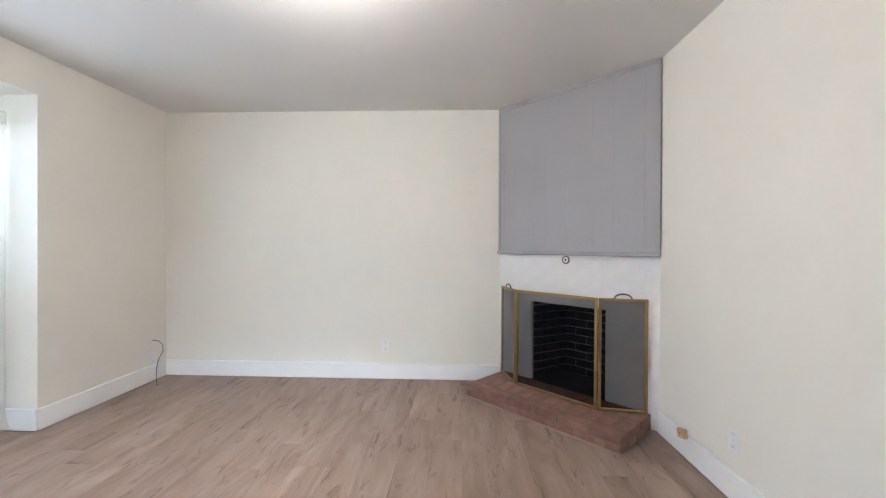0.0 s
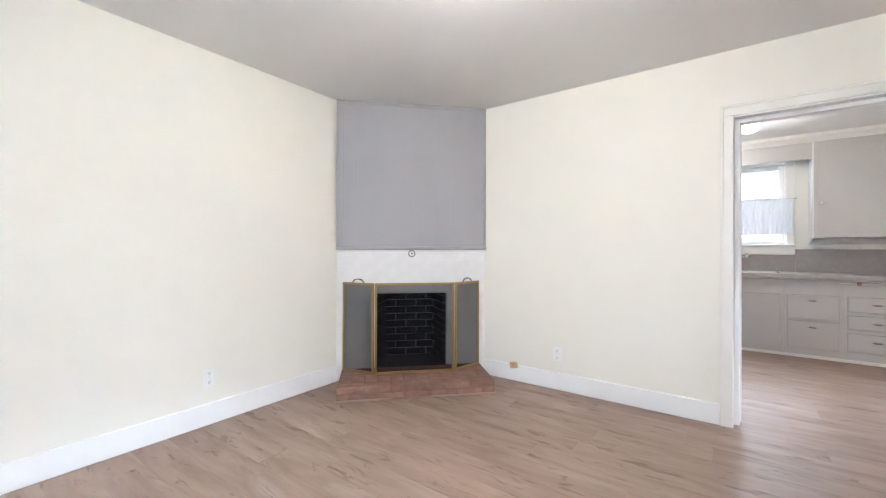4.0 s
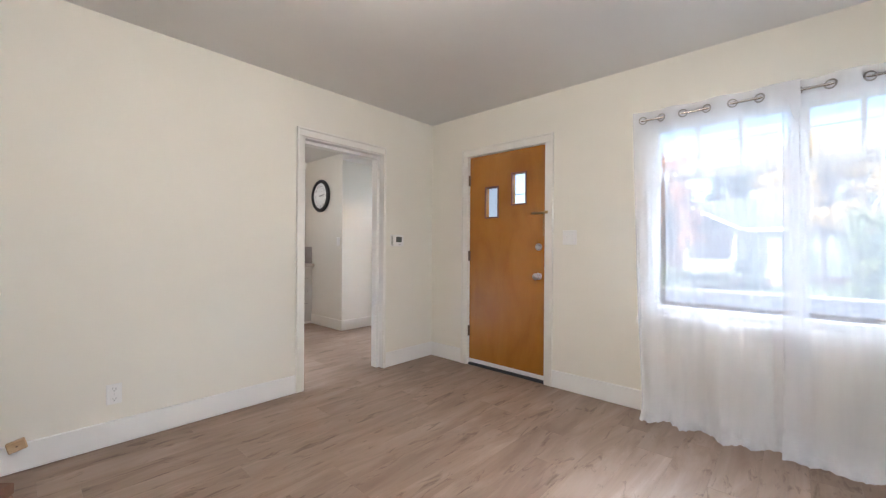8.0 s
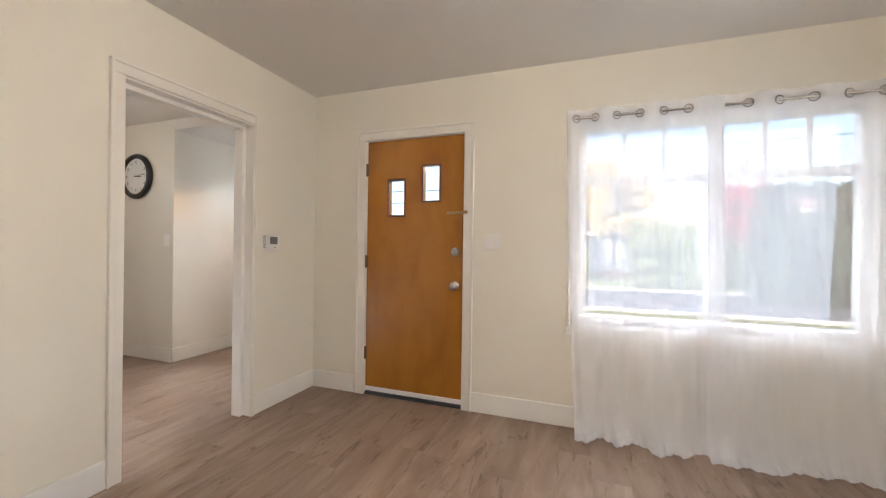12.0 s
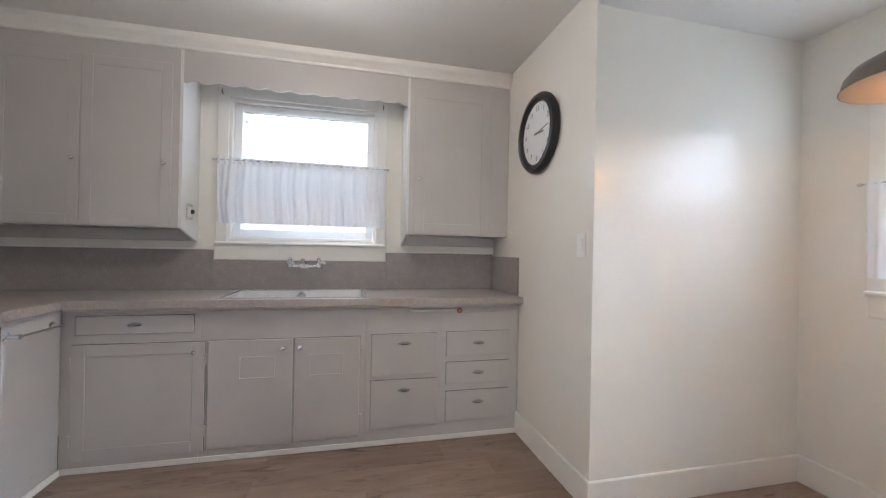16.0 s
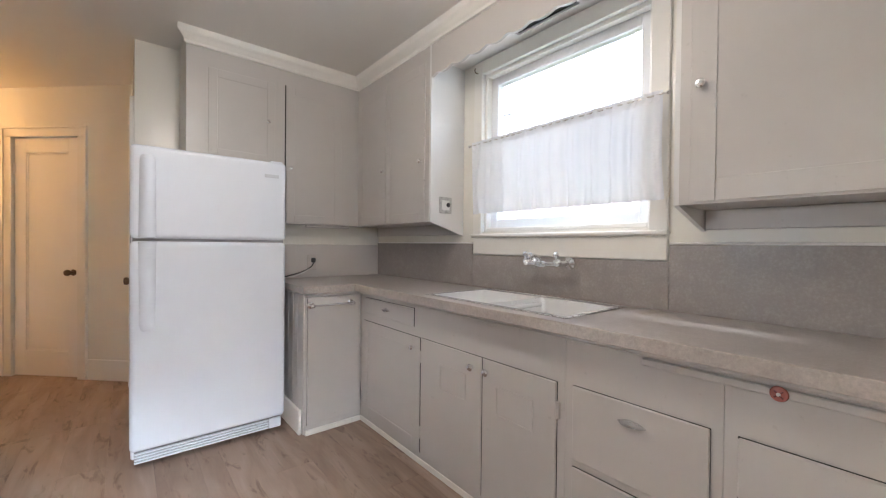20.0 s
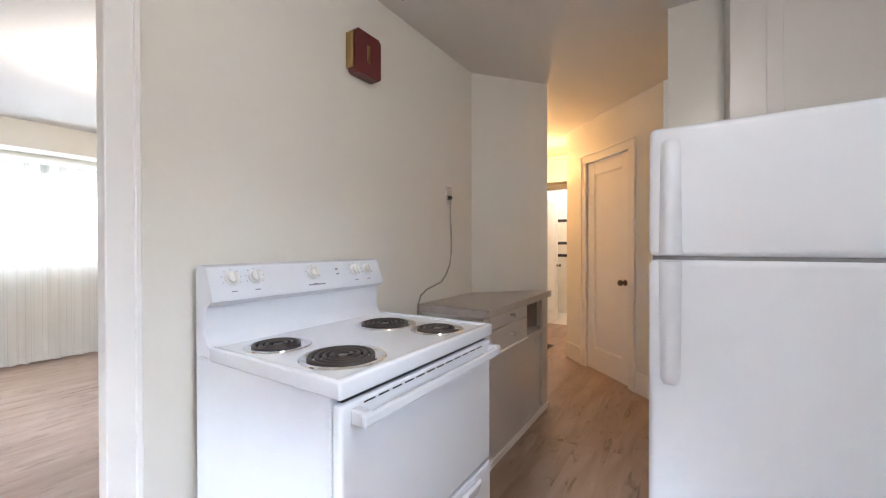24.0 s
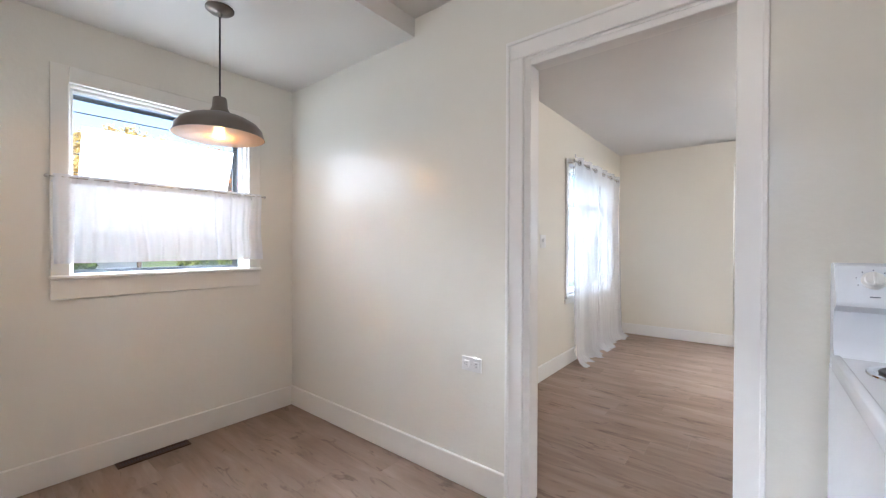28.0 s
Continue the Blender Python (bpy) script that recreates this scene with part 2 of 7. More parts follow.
CREAM = paint("cream_wall_paint", (0.80, 0.768, 0.685), 0.62, 0.02, 45, 0.06, 0.9)
GLOSSY = paint("glossy_offwhite_wall_paint", (0.80, 0.773, 0.70), 0.20, 0.02, 46, 0.30, 0.9, spec=0.5, depth=0.003, rvar=0.02)
CEIL = paint("ceiling_plaster", (0.75, 0.735, 0.715), 0.6, 0.03, 11, 0.28, 0.8, depth=0.008)
KCEIL = paint("kitchen_ceiling_paint", (0.74, 0.715, 0.675), 0.42, 0.02, 30, 0.12, 0.8)
TRIM = paint("white_trim_paint", (0.83, 0.81, 0.78), 0.35, 0.02, 40, 0.03, 2.0)
BASEW = paint("baseboard_paint", (0.84, 0.83, 0.81), 0.42, 0.02, 40, 0.03, 2.0)
CREAMTRIM = paint("cream_trim_paint", (0.80, 0.775, 0.72), 0.35, 0.02, 40, 0.04, 2.0)
GREIGE = paint("greige_cabinet_paint", (0.54, 0.51, 0.48), 0.3, 0.03, 30, 0.05, 2.0)
GREY_PANEL = paint("grey_panel_paint", (0.36, 0.35, 0.36), 0.5, 0.03, 50, 0.05, 1.5)
PLANK = plank_vinyl("grey_brown_vinyl_plank")
UNDER = paint("floor_underlay", (0.10, 0.075, 0.06), 0.8)
GLASS = clear_glass("window_glass")
EXT = paint("house_siding_paint", (0.62, 0.64, 0.66), 0.7)
# near-black colour for strips and sheets that stand for shade
DARK = paint("dark_gap", (0.03, 0.028, 0.026), 0.7)

# ---- mesh helpers ----
PLACED = {}


def bx(bm, x0, y0, z0, x1, y1, z1, bevel=0.0, seg=1):
    """A box between two corners."""
    lo, hi = Vector((min(x0, x1), min(y0, y1), min(z0, z1))), Vector((max(x0, x1), max(y0, y1), max(z0, z1)))
    r = bmesh.ops.create_cube(bm, size=1.0, matrix=Matrix.Translation((lo + hi) / 2) @ Matrix.Diagonal((*(hi - lo), 1)))
    if bevel:
        edges = list({e for v in r["verts"] for e in v.link_edges})
        bmesh.ops.bevel(bm, geom=edges, offset=min(bevel, min(hi - lo) * 0.45), segments=seg, affect="EDGES", profile=0.5)
    return bm


def box(*a, **k):
    return bx(bmesh.new(), *a, **k)


def cyl(bm, place, axis, r, h, n=20, r2=None, cap=True):
    """A cylinder or cone centred at place along the axis vector."""
    q = Vector((0, 0, 1)).rotation_difference(Vector(axis).normalized()).to_matrix().to_4x4()
    bmesh.ops.create_cone(bm, cap_ends=cap, segments=n, radius1=r, radius2=r if r2 is None else r2, depth=h, matrix=Matrix.Translation(place) @ q)
    return bm


def ball(bm, place, r, scale=(1, 1, 1), u=14, v=10):
    bmesh.ops.create_uvsphere(bm, u_segments=u, v_segments=v, radius=r, matrix=Matrix.Translation(place) @ Matrix.Diagonal((*scale, 1)))
    return bm


def lathe(bm, place, profile, axis=(0, 0, 1), n=28):
    """A turned shape: profile of (radius, height) along the axis."""
    q = Vector((0, 0, 1)).rotation_difference(Vector(axis).normalized()).to_matrix().to_4x4()
    m = Matrix.Translation(place) @ q
    rings = [[bm.verts.new(m @ Vector((r * math.cos(2 * math.pi * i / n), r * math.sin(2 * math.pi * i / n), h))) for i in range(n)] for r, h in profile]
    for a, b in zip(rings, rings[1:]):
        for i in range(n):
            bm.faces.new((a[i], a[(i + 1) % n], b[(i + 1) % n], b[i]))
    for ring, flip in ((rings[0], True), (rings[-1], False)):
        if profile[0 if flip else -1][0] > 1e-4:
            bm.faces.new(list(reversed(ring)) if flip else ring)
    return bm


def tube(bm, points, r, n=8, closed=False):
    """A round bar along points."""
    pts = [Vector(p) for p in points]
    rings = []
    up = Vector((0.13, 0.21, 1)).normalized()
    for i, p in enumerate(pts):
        a, b = (pts[i - 1] if i or closed else p), (pts[(i + 1) % len(pts)] if i + 1 < len(pts) or closed else p)
        d = (b - a).normalized()
        s = d.cross(up)
        s = s.normalized() if s.length > 1e-3 else Vector((1, 0, 0))
        t = s.cross(d)
        rings.append([bm.verts.new(p + r * (s * math.cos(2 * math.pi * k / n) + t * math.sin(2 * math.pi * k / n))) for k in range(n)])
    pairs = list(zip(rings, rings[1:])) + ([(rings[-1], rings[0])] if closed else [])
    for a, b in pairs:
        for k in range(n):
            bm.faces.new((a[k], a[(k + 1) % n], b[(k + 1) % n], b[k]))
    if not closed:
        bm.faces.new(list(reversed(rings[0])))
        bm.faces.new(rings[-1])
    return bm


def prism(bm, outline, z0, z1, m=None):
    """An upright prism over an outline of (x, y)."""
    m = m or Matrix()
    lo = [bm.verts.new(m @ Vector((x, y, z0))) for x, y in outline]
    hi = [bm.verts.new(m @ Vector((x, y, z1))) for x, y in outline]
    k = len(outline)
    for i in range(k):
        bm.faces.new((lo[i], lo[(i + 1) % k], hi[(i + 1) % k], hi[i]))
    bm.faces.new(list(reversed(lo)))
    bm.faces.new(hi)
    return bm


def mesh_of(name, bm, mats, smooth=False):
    bmesh.ops.recalc_face_normals(bm, faces=bm.faces)
    me = bpy.data.meshes.new(name)
    bm.to_mesh(me)
    bm.free()
    for m in mats if isinstance(mats, (list, tuple)) else (mats,):
        me.materials.append(m)
    if smooth:
        me.polygons.foreach_set("use_smooth", [True] * len(me.polygons))
        me.set_sharp_from_angle(angle=radians(38))
    return me


def thing(name, m, label, category, group="", kind=""):
    """A top-level Empty at its base, which parents the parts. m: its pose or place."""
    ob = new(name)
    ob.empty_display_size = 0.1
    m = m if isinstance(m, Matrix) else Matrix.Translation(m)
    ob.matrix_basis = m
    PLACED[ob.name] = m
    return tagged(ob, label, category, group, kind)


def part(name, bm, material, parent, label="", local=False, smooth=False):
    """Links a bmesh as one mesh object under a thing or a part. Its points are in the world's metres, or the parent's if local."""
    m = PLACED[parent.name]
    if not local:
        bm.transform(m.inverted())
    ob = new(name, mesh_of(name, bm, material, smooth))
    ob.parent = parent
    PLACED[ob.name] = m
    return tagged(ob, label)


def solo(name, bm, material, label="", category="", group="", kind="", smooth=False, base=None):
    """A top-level thing that is one mesh."""
    m = base if isinstance(base, Matrix) else Matrix.Translation(base or (0, 0, 0))
    bm.transform(m.inverted())
    ob = new(name, mesh_of(name, bm, material, smooth))
    ob.matrix_basis = m
    PLACED[ob.name] = m
    return tagged(ob, label, category, group, kind)


def structure(name, bm, material, label, category, smooth=False):
    return solo(name, bm, material, label, category, kind="structure", smooth=smooth)


def wall_mesh(axis, a0, a1, u0, u1, z0, z1, holes=()):
    """A wall from a0 to a1 thick across the axis, u0 to u1 long, with holes (u0, u1, z0, z1) through it. Material 0 faces the low side, 1 the high side, 2 the edges."""
    us = sorted({u0, u1, *(h[0] for h in holes), *(h[1] for h in holes)})
    zs = sorted({z0, z1, *(h[2] for h in holes), *(h[3] for h in holes)})
    bm = bmesh.new()
    cache = {}

    def vert(a, u, z):
        key = (a, u, z)
        if key not in cache:
            cache[key] = bm.verts.new((a, u, z) if axis == "x" else (u, a, z))
        return cache[key]

    def solid(i, k):
        if not (0 <= i < len(us) - 1 and 0 <= k < len(zs) - 1):
            return False
        u, z = (us[i] + us[i + 1]) / 2, (zs[k] + zs[k + 1]) / 2
        return not any(h[0] < u < h[1] and h[2] < z < h[3] for h in holes)

    def face(ix, *vs):
        bm.faces.new(vs).material_index = ix

    for i in range(len(us) - 1):
        for k in range(len(zs) - 1):
            if not solid(i, k):
                continue
            p, q, r, s = us[i], us[i + 1], zs[k], zs[k + 1]
            face(0, vert(a0, p, r), vert(a0, q, r), vert(a0, q, s), vert(a0, p, s))
            face(1, vert(a1, p, r), vert(a1, q, r), vert(a1, q, s), vert(a1, p, s))
            for di, dk, e in ((-1, 0, ((p, r), (p, s))), (1, 0, ((q, r), (q, s))), (0, -1, ((p, r), (q, r))), (0, 1, ((p, s), (q, s)))):
                if not solid(i + di, k + dk):
                    (u1_, z1_), (u2_, z2_) = e
                    face(2, vert(a0, u1_, z1_), vert(a0, u2_, z2_), vert(a1, u2_, z2_), vert(a1, u1_, z1_))
    return bm


def wall(name, axis, a0, a1, u0, u1, z0, z1, mats, label, holes=()):
    return structure(name, wall_mesh(axis, a0, a1, u0, u1, z0, z1, holes), mats, label, "wall")


def board(name, p, q, side, height, thick, material, label):
    """A skirting board along the floor from p to q (x, y), proud to the left of the way if side is 1, with a rounded top edge."""
    d = Vector((q[0] - p[0], q[1] - p[1], 0))
    n = Vector((-d.y, d.x, 0)).normalized() * side
    ang = math.atan2(d.y, d.x)
    bm = bx(bmesh.new(), 0, 0, 0.001, d.length, thick * side, height, 0.004)
    bm.transform(pose(p[0], p[1], 0, 0, 0, math.degrees(ang)))
    return structure(name, bm, material, label, "baseboard")

# ---- the large structure ----
H, HK, HN = 2.425, 2.41, 2.31       # ceilings: living room, kitchen, nook
XW, XE, YS, YN = -2.365, 1.65, -0.56, 3.645   # living room
KX0, KX1, KY0, KY1 = 1.78, 4.61, -0.555, 2.56  # kitchen
NX1, NY0 = 3.34, -1.79              # nook
BASE_H = 0.14

structure("subfloor", box(-3.2, -2.1, -0.16, 5.0, 7.6, -0.012), UNDER, "dark underlay beneath the vinyl planks", "floor")

# living room walls
wall("wall_north", "y", YN, YN + 0.14, XW - 0.14, XE, 0, H + 0.2, (CREAM, EXT, CREAM), "smooth cream painted plaster wall beside the fireplace")
wall("wall_east", "x", XE, KX0, YS - 0.16, YN + 0.145, 0, H + 0.2, (CREAM, GLOSSY, TRIM), "cream painted partition wall with a cased doorway", [(0.08, 0.905, -0.01, 2.01)])
wall("wall_south", "y", YS - 0.16, YS, XW - 0.14, XE, 0, H + 0.2, (EXT, CREAM, TRIM), "cream painted front wall with a door and a wide window", [(0.32, 1.17, -0.01, 2.03), (-1.94, -0.455, 0.695, 2.0)])
wall("wall_west", "x", XW - 0.14, XW, YS, YN, 0, H + 0.2, (EXT, CREAM, CREAM), "cream painted wall opening into a window alcove", [(0.70, 2.54, -0.01, 2.16)])
# window alcove
ALX = -2.66
wall("alcove_wall_south", "y", 0.56, 0.70, ALX, XW - 0.14, 0, 2.3, (EXT, CREAM, CREAM), "cream painted side wall of the window alcove")
wall("alcove_wall_north", "y", 2.54, 2.68, ALX, XW - 0.14, 0, 2.3, (CREAM, EXT, CREAM), "cream painted side wall of the window alcove")
wall("alcove_wall_west", "x", ALX - 0.14, ALX, 0.56, 2.68, 0, 2.3, (EXT, CREAM, TRIM), "wall of the alcove with a wide window", [(0.86, 2.38, 1.00, 2.05)])
structure("alcove_ceiling", box(ALX, 0.70, 2.16, XW - 0.14, 2.54, 2.3), CREAM, "low cream ceiling of the window alcove", "ceiling")

structure("ceiling_living", box(XW, YS, H, XE, YN, H + 0.1), CEIL, "off-white textured plaster ceiling", "ceiling")

# kitchen and nook walls
wall("wall_kitchen_nook_west", "x", XE, KX0, -1.95, YS - 0.16, 0, H + 0.2, (EXT, GLOSSY, GLOSSY), "glossy off-white nook wall")
wall("wall_nook_south", "y", NY0 - 0.15, NY0, KX0, NX1 + 0.14, 0, H + 0.2, (EXT, GLOSSY, TRIM), "off-white nook wall with a window", [(2.10, 2.99, 1.00, 1.99)])
wall("wall_nook_east", "x", NX1, NX1 + 0.14, NY0, KY0 - 0.14, 0, H + 0.2, (GLOSSY, EXT, GLOSSY), "glossy off-white nook side wall")
wall("wall_kitchen_south", "y", KY0 - 0.14, KY0, NX1, KX1 + 0.15, 0, H + 0.2, (EXT, GLOSSY, GLOSSY), "glossy off-white kitchen wall with a clock")
wall("wall_kitchen_east", "x", KX1, KX1 + 0.15, KY0, KY1 + 0.5, 0, H + 0.2, (GLOSSY, EXT, TRIM), "kitchen wall with a window over the sink", [(0.345, 1.32, 1.22, 2.165)])
wall("wall_kitchen_north", "y", KY1, KY1 + 0.12, 3.74, KX1, 0, H + 0.2, (GLOSSY, CREAM, GLOSSY), "off-white kitchen wall behind the cabinets")
wall("wall_fridge_recess", "y", 2.90, 3.02, 3.06, 3.74, 0, H + 0.2, (GLOSSY, CREAM, GLOSSY), "off-white wall behind the refrigerator")
wall("wall_recess_side", "x", 3.74, 3.82, KY1 + 0.12, 3.02, 0, H + 0.2, (GLOSSY, CREAM, GLOSSY), "off-white return wall beside the refrigerator")
wall("wall_pantry", "x", 2.985, 3.06, 2.78, 3.68, 0, H + 0.2, (GLOSSY, CREAM, GLOSSY), "off-white partition wall with a narrow door", [(2.88, 3.50, -0.01, 2.0)])
structure("wall_pantry_front", box(3.06, 2.78, 0, 3.24, 2.90, H + 0.2), GLOSSY, "off-white partition end beside the cabinets", "wall")

structure("ceiling_kitchen", prism(bmesh.new(), [(KX0, KY0), (KX1, KY0), (KX1, 3.1), (3.06, 3.1), (3.06, 3.72), (1.95, 4.83), (1.95, 6.06), (1.0, 6.06), (1.0, 3.79), (KX0, 3.79), (KX0, 2.877)], HK, HK + 0.1), KCEIL, "off-white painted kitchen and hall ceiling", "ceiling")
structure("ceiling_nook", box(KX0, NY0, HN, NX1, KY0 - 0.002, HN + 0.2), KCEIL, "lower painted ceiling over the nook", "ceiling")

# hall
structure("wall_angled", prism(bmesh.new(), [(1.783, 2.877), (2.17, 3.36), (1.783, 3.79)], 0, HK), GLOSSY, "off-white angled wall at the hall corner", "wall")
ang = pose(1.95, 4.715, 0, 0, 0, -44.6)


def turned(bm, m):
    bm.transform(m)
    return bm


structure("wall_closet", turned(wall_mesh("y", 0, 0.12, 0, 1.45, 0, HK, [(0.36, 0.99, -0.01, 2.01)]), ang), (GLOSSY, CREAM, GLOSSY), "off-white angled hall wall with a closet door", "wall")
# sheet coloured dark in place of the closet's own shade
structure("closet_back", turned(box(0.2, 0.55, 0, 1.2, 0.6, HK), ang), DARK, "sheet painted dark for the shade inside the closet", "wall")
wall("wall_hall_east", "x", 1.95, 2.07, 4.80, 6.06, 0, HK, (GLOSSY, CREAM, GLOSSY), "off-white hall wall")
wall("wall_hall_west", "x", 1.0, 1.12, 3.79, 6.06, 0, HK, (CREAM, GLOSSY, GLOSSY), "off-white hall wall with a doorway", [(4.9, 5.62, -0.01, 2.01)])
structure("wall_hall_south", box(1.12, 3.79, 0, KX0, 3.85, HK), GLOSSY, "off-white wall closing the hall", "wall")
wall("wall_hall_north", "y", 6.06, 6.18, 1.0, 2.07, 0, HK, (GLOSSY, CREAM, GLOSSY), "off-white end wall of the hall with a doorway", [(1.27, 1.90, -0.01, 2.01)])

# baseboards
for n, (p, q, s) in enumerate((
    ((XW, YN), (0.715, YN), -1), ((XE, 2.71), (XE, 0.957), -1), ((XE, 0.077), (XE, YS), -1), ((XE - 0.016, YS), (1.243, YS), -1),
    ((0.29, YS), (XW, YS), -1), ((XW, YS + 0.016), (XW, 0.70), -1), ((XW, 0.70), (ALX, 0.70), -1), ((ALX, 0.716), (ALX, 2.524), -1), ((ALX, 2.54), (XW, 2.54), -1), ((XW, 2.54), (XW, YN - 0.016), -1))):
    board("baseboard_%d" % (n + 1), p, q, s, BASE_H, 0.016, BASEW, "tall white painted baseboard")
for n, (p, q, s) in enumerate((
    ((KX0, NY0), (KX0, 0.019), -1), ((NX1, NY0), (KX0 + 0.016, NY0), -1), ((NX1, KY0 + 0.016), (NX1, NY0 + 0.016), -1), ((4.13, KY0), (NX1 - 0.016, KY0), -1),
    ((1.95, 6.06), (1.95, 4.73), -1), ((2.985, 3.62), (2.985, 3.56), -1))):
    board("baseboard_%d" % (n + 21), p, q, s, BASE_H, 0.016, CREAMTRIM, "tall cream painted baseboard")
for n, (a, b) in enumerate(((0.0, 0.28), (1.07, 1.44))):
    structure("baseboard_%d" % (n + 31), turned(box(a, -0.016, 0.001, b, 0, 0.17, 0.004), ang), CREAMTRIM, "tall cream painted baseboard", "baseboard")

# ---- doors, windows and their trim ----
AMBER = wood("amber_stained_birch", (0.31, 0.115, 0.012), (0.41, 0.166, 0.019), (0.47, 0.205, 0.028), (4.5, 4.5, 1.6), 0.27, False, 0.015, coat=0.4)
REDWOOD = wood("red_brown_moulding", (0.10, 0.03, 0.012), (0.19, 0.06, 0.022), (0.26, 0.09, 0.035), (40.0, 40.0, 4.0), 0.4)
CHROME = metal("chrome", (0.78, 0.78, 0.79), 0.09)
STEEL = metal("brushed_steel", (0.58, 0.57, 0.55), 0.28)
BRONZE = metal("dark_bronze", (0.16, 0.11, 0.075), 0.4)
BRASS = metal("antique_brass", (0.42, 0.30, 0.13), 0.3)
BLACK = paint("black_plastic", (0.02, 0.02, 0.022), 0.4)
WHITEP = paint("white_plastic", (0.82, 0.81, 0.79), 0.3, 0.01, 80, 0.01)
VINYL = paint("white_window_vinyl", (0.84, 0.84, 0.83), 0.32, 0.01, 60, 0.02)


def casing(name, axis, face, out, u0, u1, z0, z1, width, material, label, width0=None):
    """Flat trim with a raised back band round an opening. face: the wall's surface; out: +1 or -1, the side it is proud to."""
    ob = thing(name, Matrix(), label, "trim", kind="structure")

    def b(nm, a, c, e, f, t):
        bm = box(face, a, c, face + out * t, e, f, bevel=0.003) if axis == "x" else box(a, face, c, e, face + out * t, f, bevel=0.003)
        part(nm, bm, material, ob)
    w0 = width if width0 is None else width0
    b("side_casing", u0 - w0, z0, u0, z1, 0.016)
    b("side_casing", u1, z0, u1 + width, z1, 0.016)
    b("head_casing", u0 - w0, z1, u1 + width, z1 + width, 0.0165)
    b("back_band", u0 - w0 - 0.012, z0, u0 - w0 + 0.004, z1 + width, 0.024)
    b("back_band", u1 + width - 0.004, z0, u1 + width + 0.012, z1 + width, 0.024)
    b("back_band", u0 - w0 - 0.012, z1 + width - 0.004, u1 + width + 0.012, z1 + width + 0.012, 0.0245)
    return ob


def lining(name, axis, a0, a1, u0, u1, z1, material, label, stop=True):
    """Jambs, head and stops of a doorway through a wall from a0 to a1."""
    ob = thing(name, Matrix(), label, "door frame", kind="structure")
    mid = (a0 + a1) / 2

    def b(nm, p, q, a, c, e, f):
        part(nm, box(p, a, c, q, e, f, bevel=0.002) if axis == "x" else box(a, p, c, e, q, f, bevel=0.002), material, ob)
    b("jamb", a0 - 0.001, a1 + 0.001, u0, 0, u0 + 0.02, z1)
    b("jamb", a0 - 0.001, a1 + 0.001, u1 - 0.02, 0, u1, z1)
    b("head_jamb", a0 - 0.001, a1 + 0.001, u0 + 0.02, z1 - 0.02, u1 - 0.02, z1)
    if stop:
        b("stop", mid - 0.018, mid + 0.018, u0 + 0.02, 0, u0 + 0.032, z1 - 0.02)
        b("stop", mid - 0.018, mid + 0.018, u1 - 0.032, 0, u1 - 0.02, z1 - 0.02)
        b("head_stop", mid - 0.018, mid + 0.018, u0 + 0.032, z1 - 0.032, u1 - 0.032, z1 - 0.02)
    return ob


# doorway between the living room and the kitchen
dl = lining("doorway_lining", "x", XE, KX0, 0.08, 0.905, 2.01, TRIM, "white painted doorway lining between two rooms", False)
part("stop", box(1.705, 0.10, 0, KX0 + 0.0005, 0.131, 1.99, bevel=0.003), TRIM, dl)
part("stop", box(1.705, 0.852, 0, KX0 + 0.0005, 0.885, 1.99, bevel=0.003), TRIM, dl)
part("head_stop", box(1.705, 0.131, 1.962, KX0 + 0.0005, 0.852, 1.99, bevel=0.003), TRIM, dl)
casing("doorway_casing_living", "x", XE, -1, 0.103, 0.889, 0, 2.0, 0.055, CREAMTRIM, "cream painted door casing", 0.014)
casing("doorway_casing_kitchen", "x", KX0, 1, 0.100, 0.843, 0, 2.0, 0.068, TRIM, "white glossy painted door casing")


def knob(parent, place, out, material=STEEL, r=0.026, name="door_knob"):
    """A turned knob on a rose. out: the way it points."""
    o = Vector(out)
    k = part(name, lathe(bmesh.new(), Vector(place), [(0.031, 0), (0.031, 0.004), (0.024, 0.009), (0.011, 0.012), (0.010, 0.03), (r * 0.8, 0.036), (r, 0.048), (r * 0.94, 0.06), (r * 0.6, 0.067), (0.0001, 0.069)], o, 24), material, parent, smooth=True)
    return k


# front door
lining("front_door_frame", "y", YS - 0.16, YS, 0.32, 1.17, 2.03, TRIM, "white painted front door frame", False)
casing("front_door_casing", "y", YS, 1, 0.335, 1.155, 0, 2.015, 0.062, CREAMTRIM, "cream painted flat casing of the front door")
fd = thing("door_1", (0.745, YS - 0.03, 0), "amber-stained flush wooden front door with two small lites", "door", kind="structure")
D0, D1, DZ0, DZ1 = 0.343, 1.147, 0.026, 2.008
LITES = ((0.535, 0.665, 1.53, 1.795), (0.825, 0.955, 1.425, 1.695))
part("slab", wall_mesh("y", YS - 0.058, YS - 0.014, D0, D1, DZ0, DZ1, LITES), AMBER, fd)
for a, b_, c, d in LITES:
    fr = bmesh.new()
    w = 0.014
    for (p, q, r_, s) in ((a - w, b_ + w, c - w, c), (a - w, b_ + w, d, d + w), (a - w, a, c, d), (b_, b_ + w, c, d)):
        bx(fr, p, YS - 0.066, r_, q, YS - 0.006, s, 0.003)
    part("lite_moulding", fr, REDWOOD, fd, "dark red-brown lite moulding")
    g = part("lite_glass", box(a, YS - 0.038, c, b_, YS - 0.034, d), GLASS, fd, "clear glass lite")
    g.visible_shadow = False
knob(fd, (0.402, YS - 0.014, 0.897), (0, 1, 0), STEEL, 0.028)
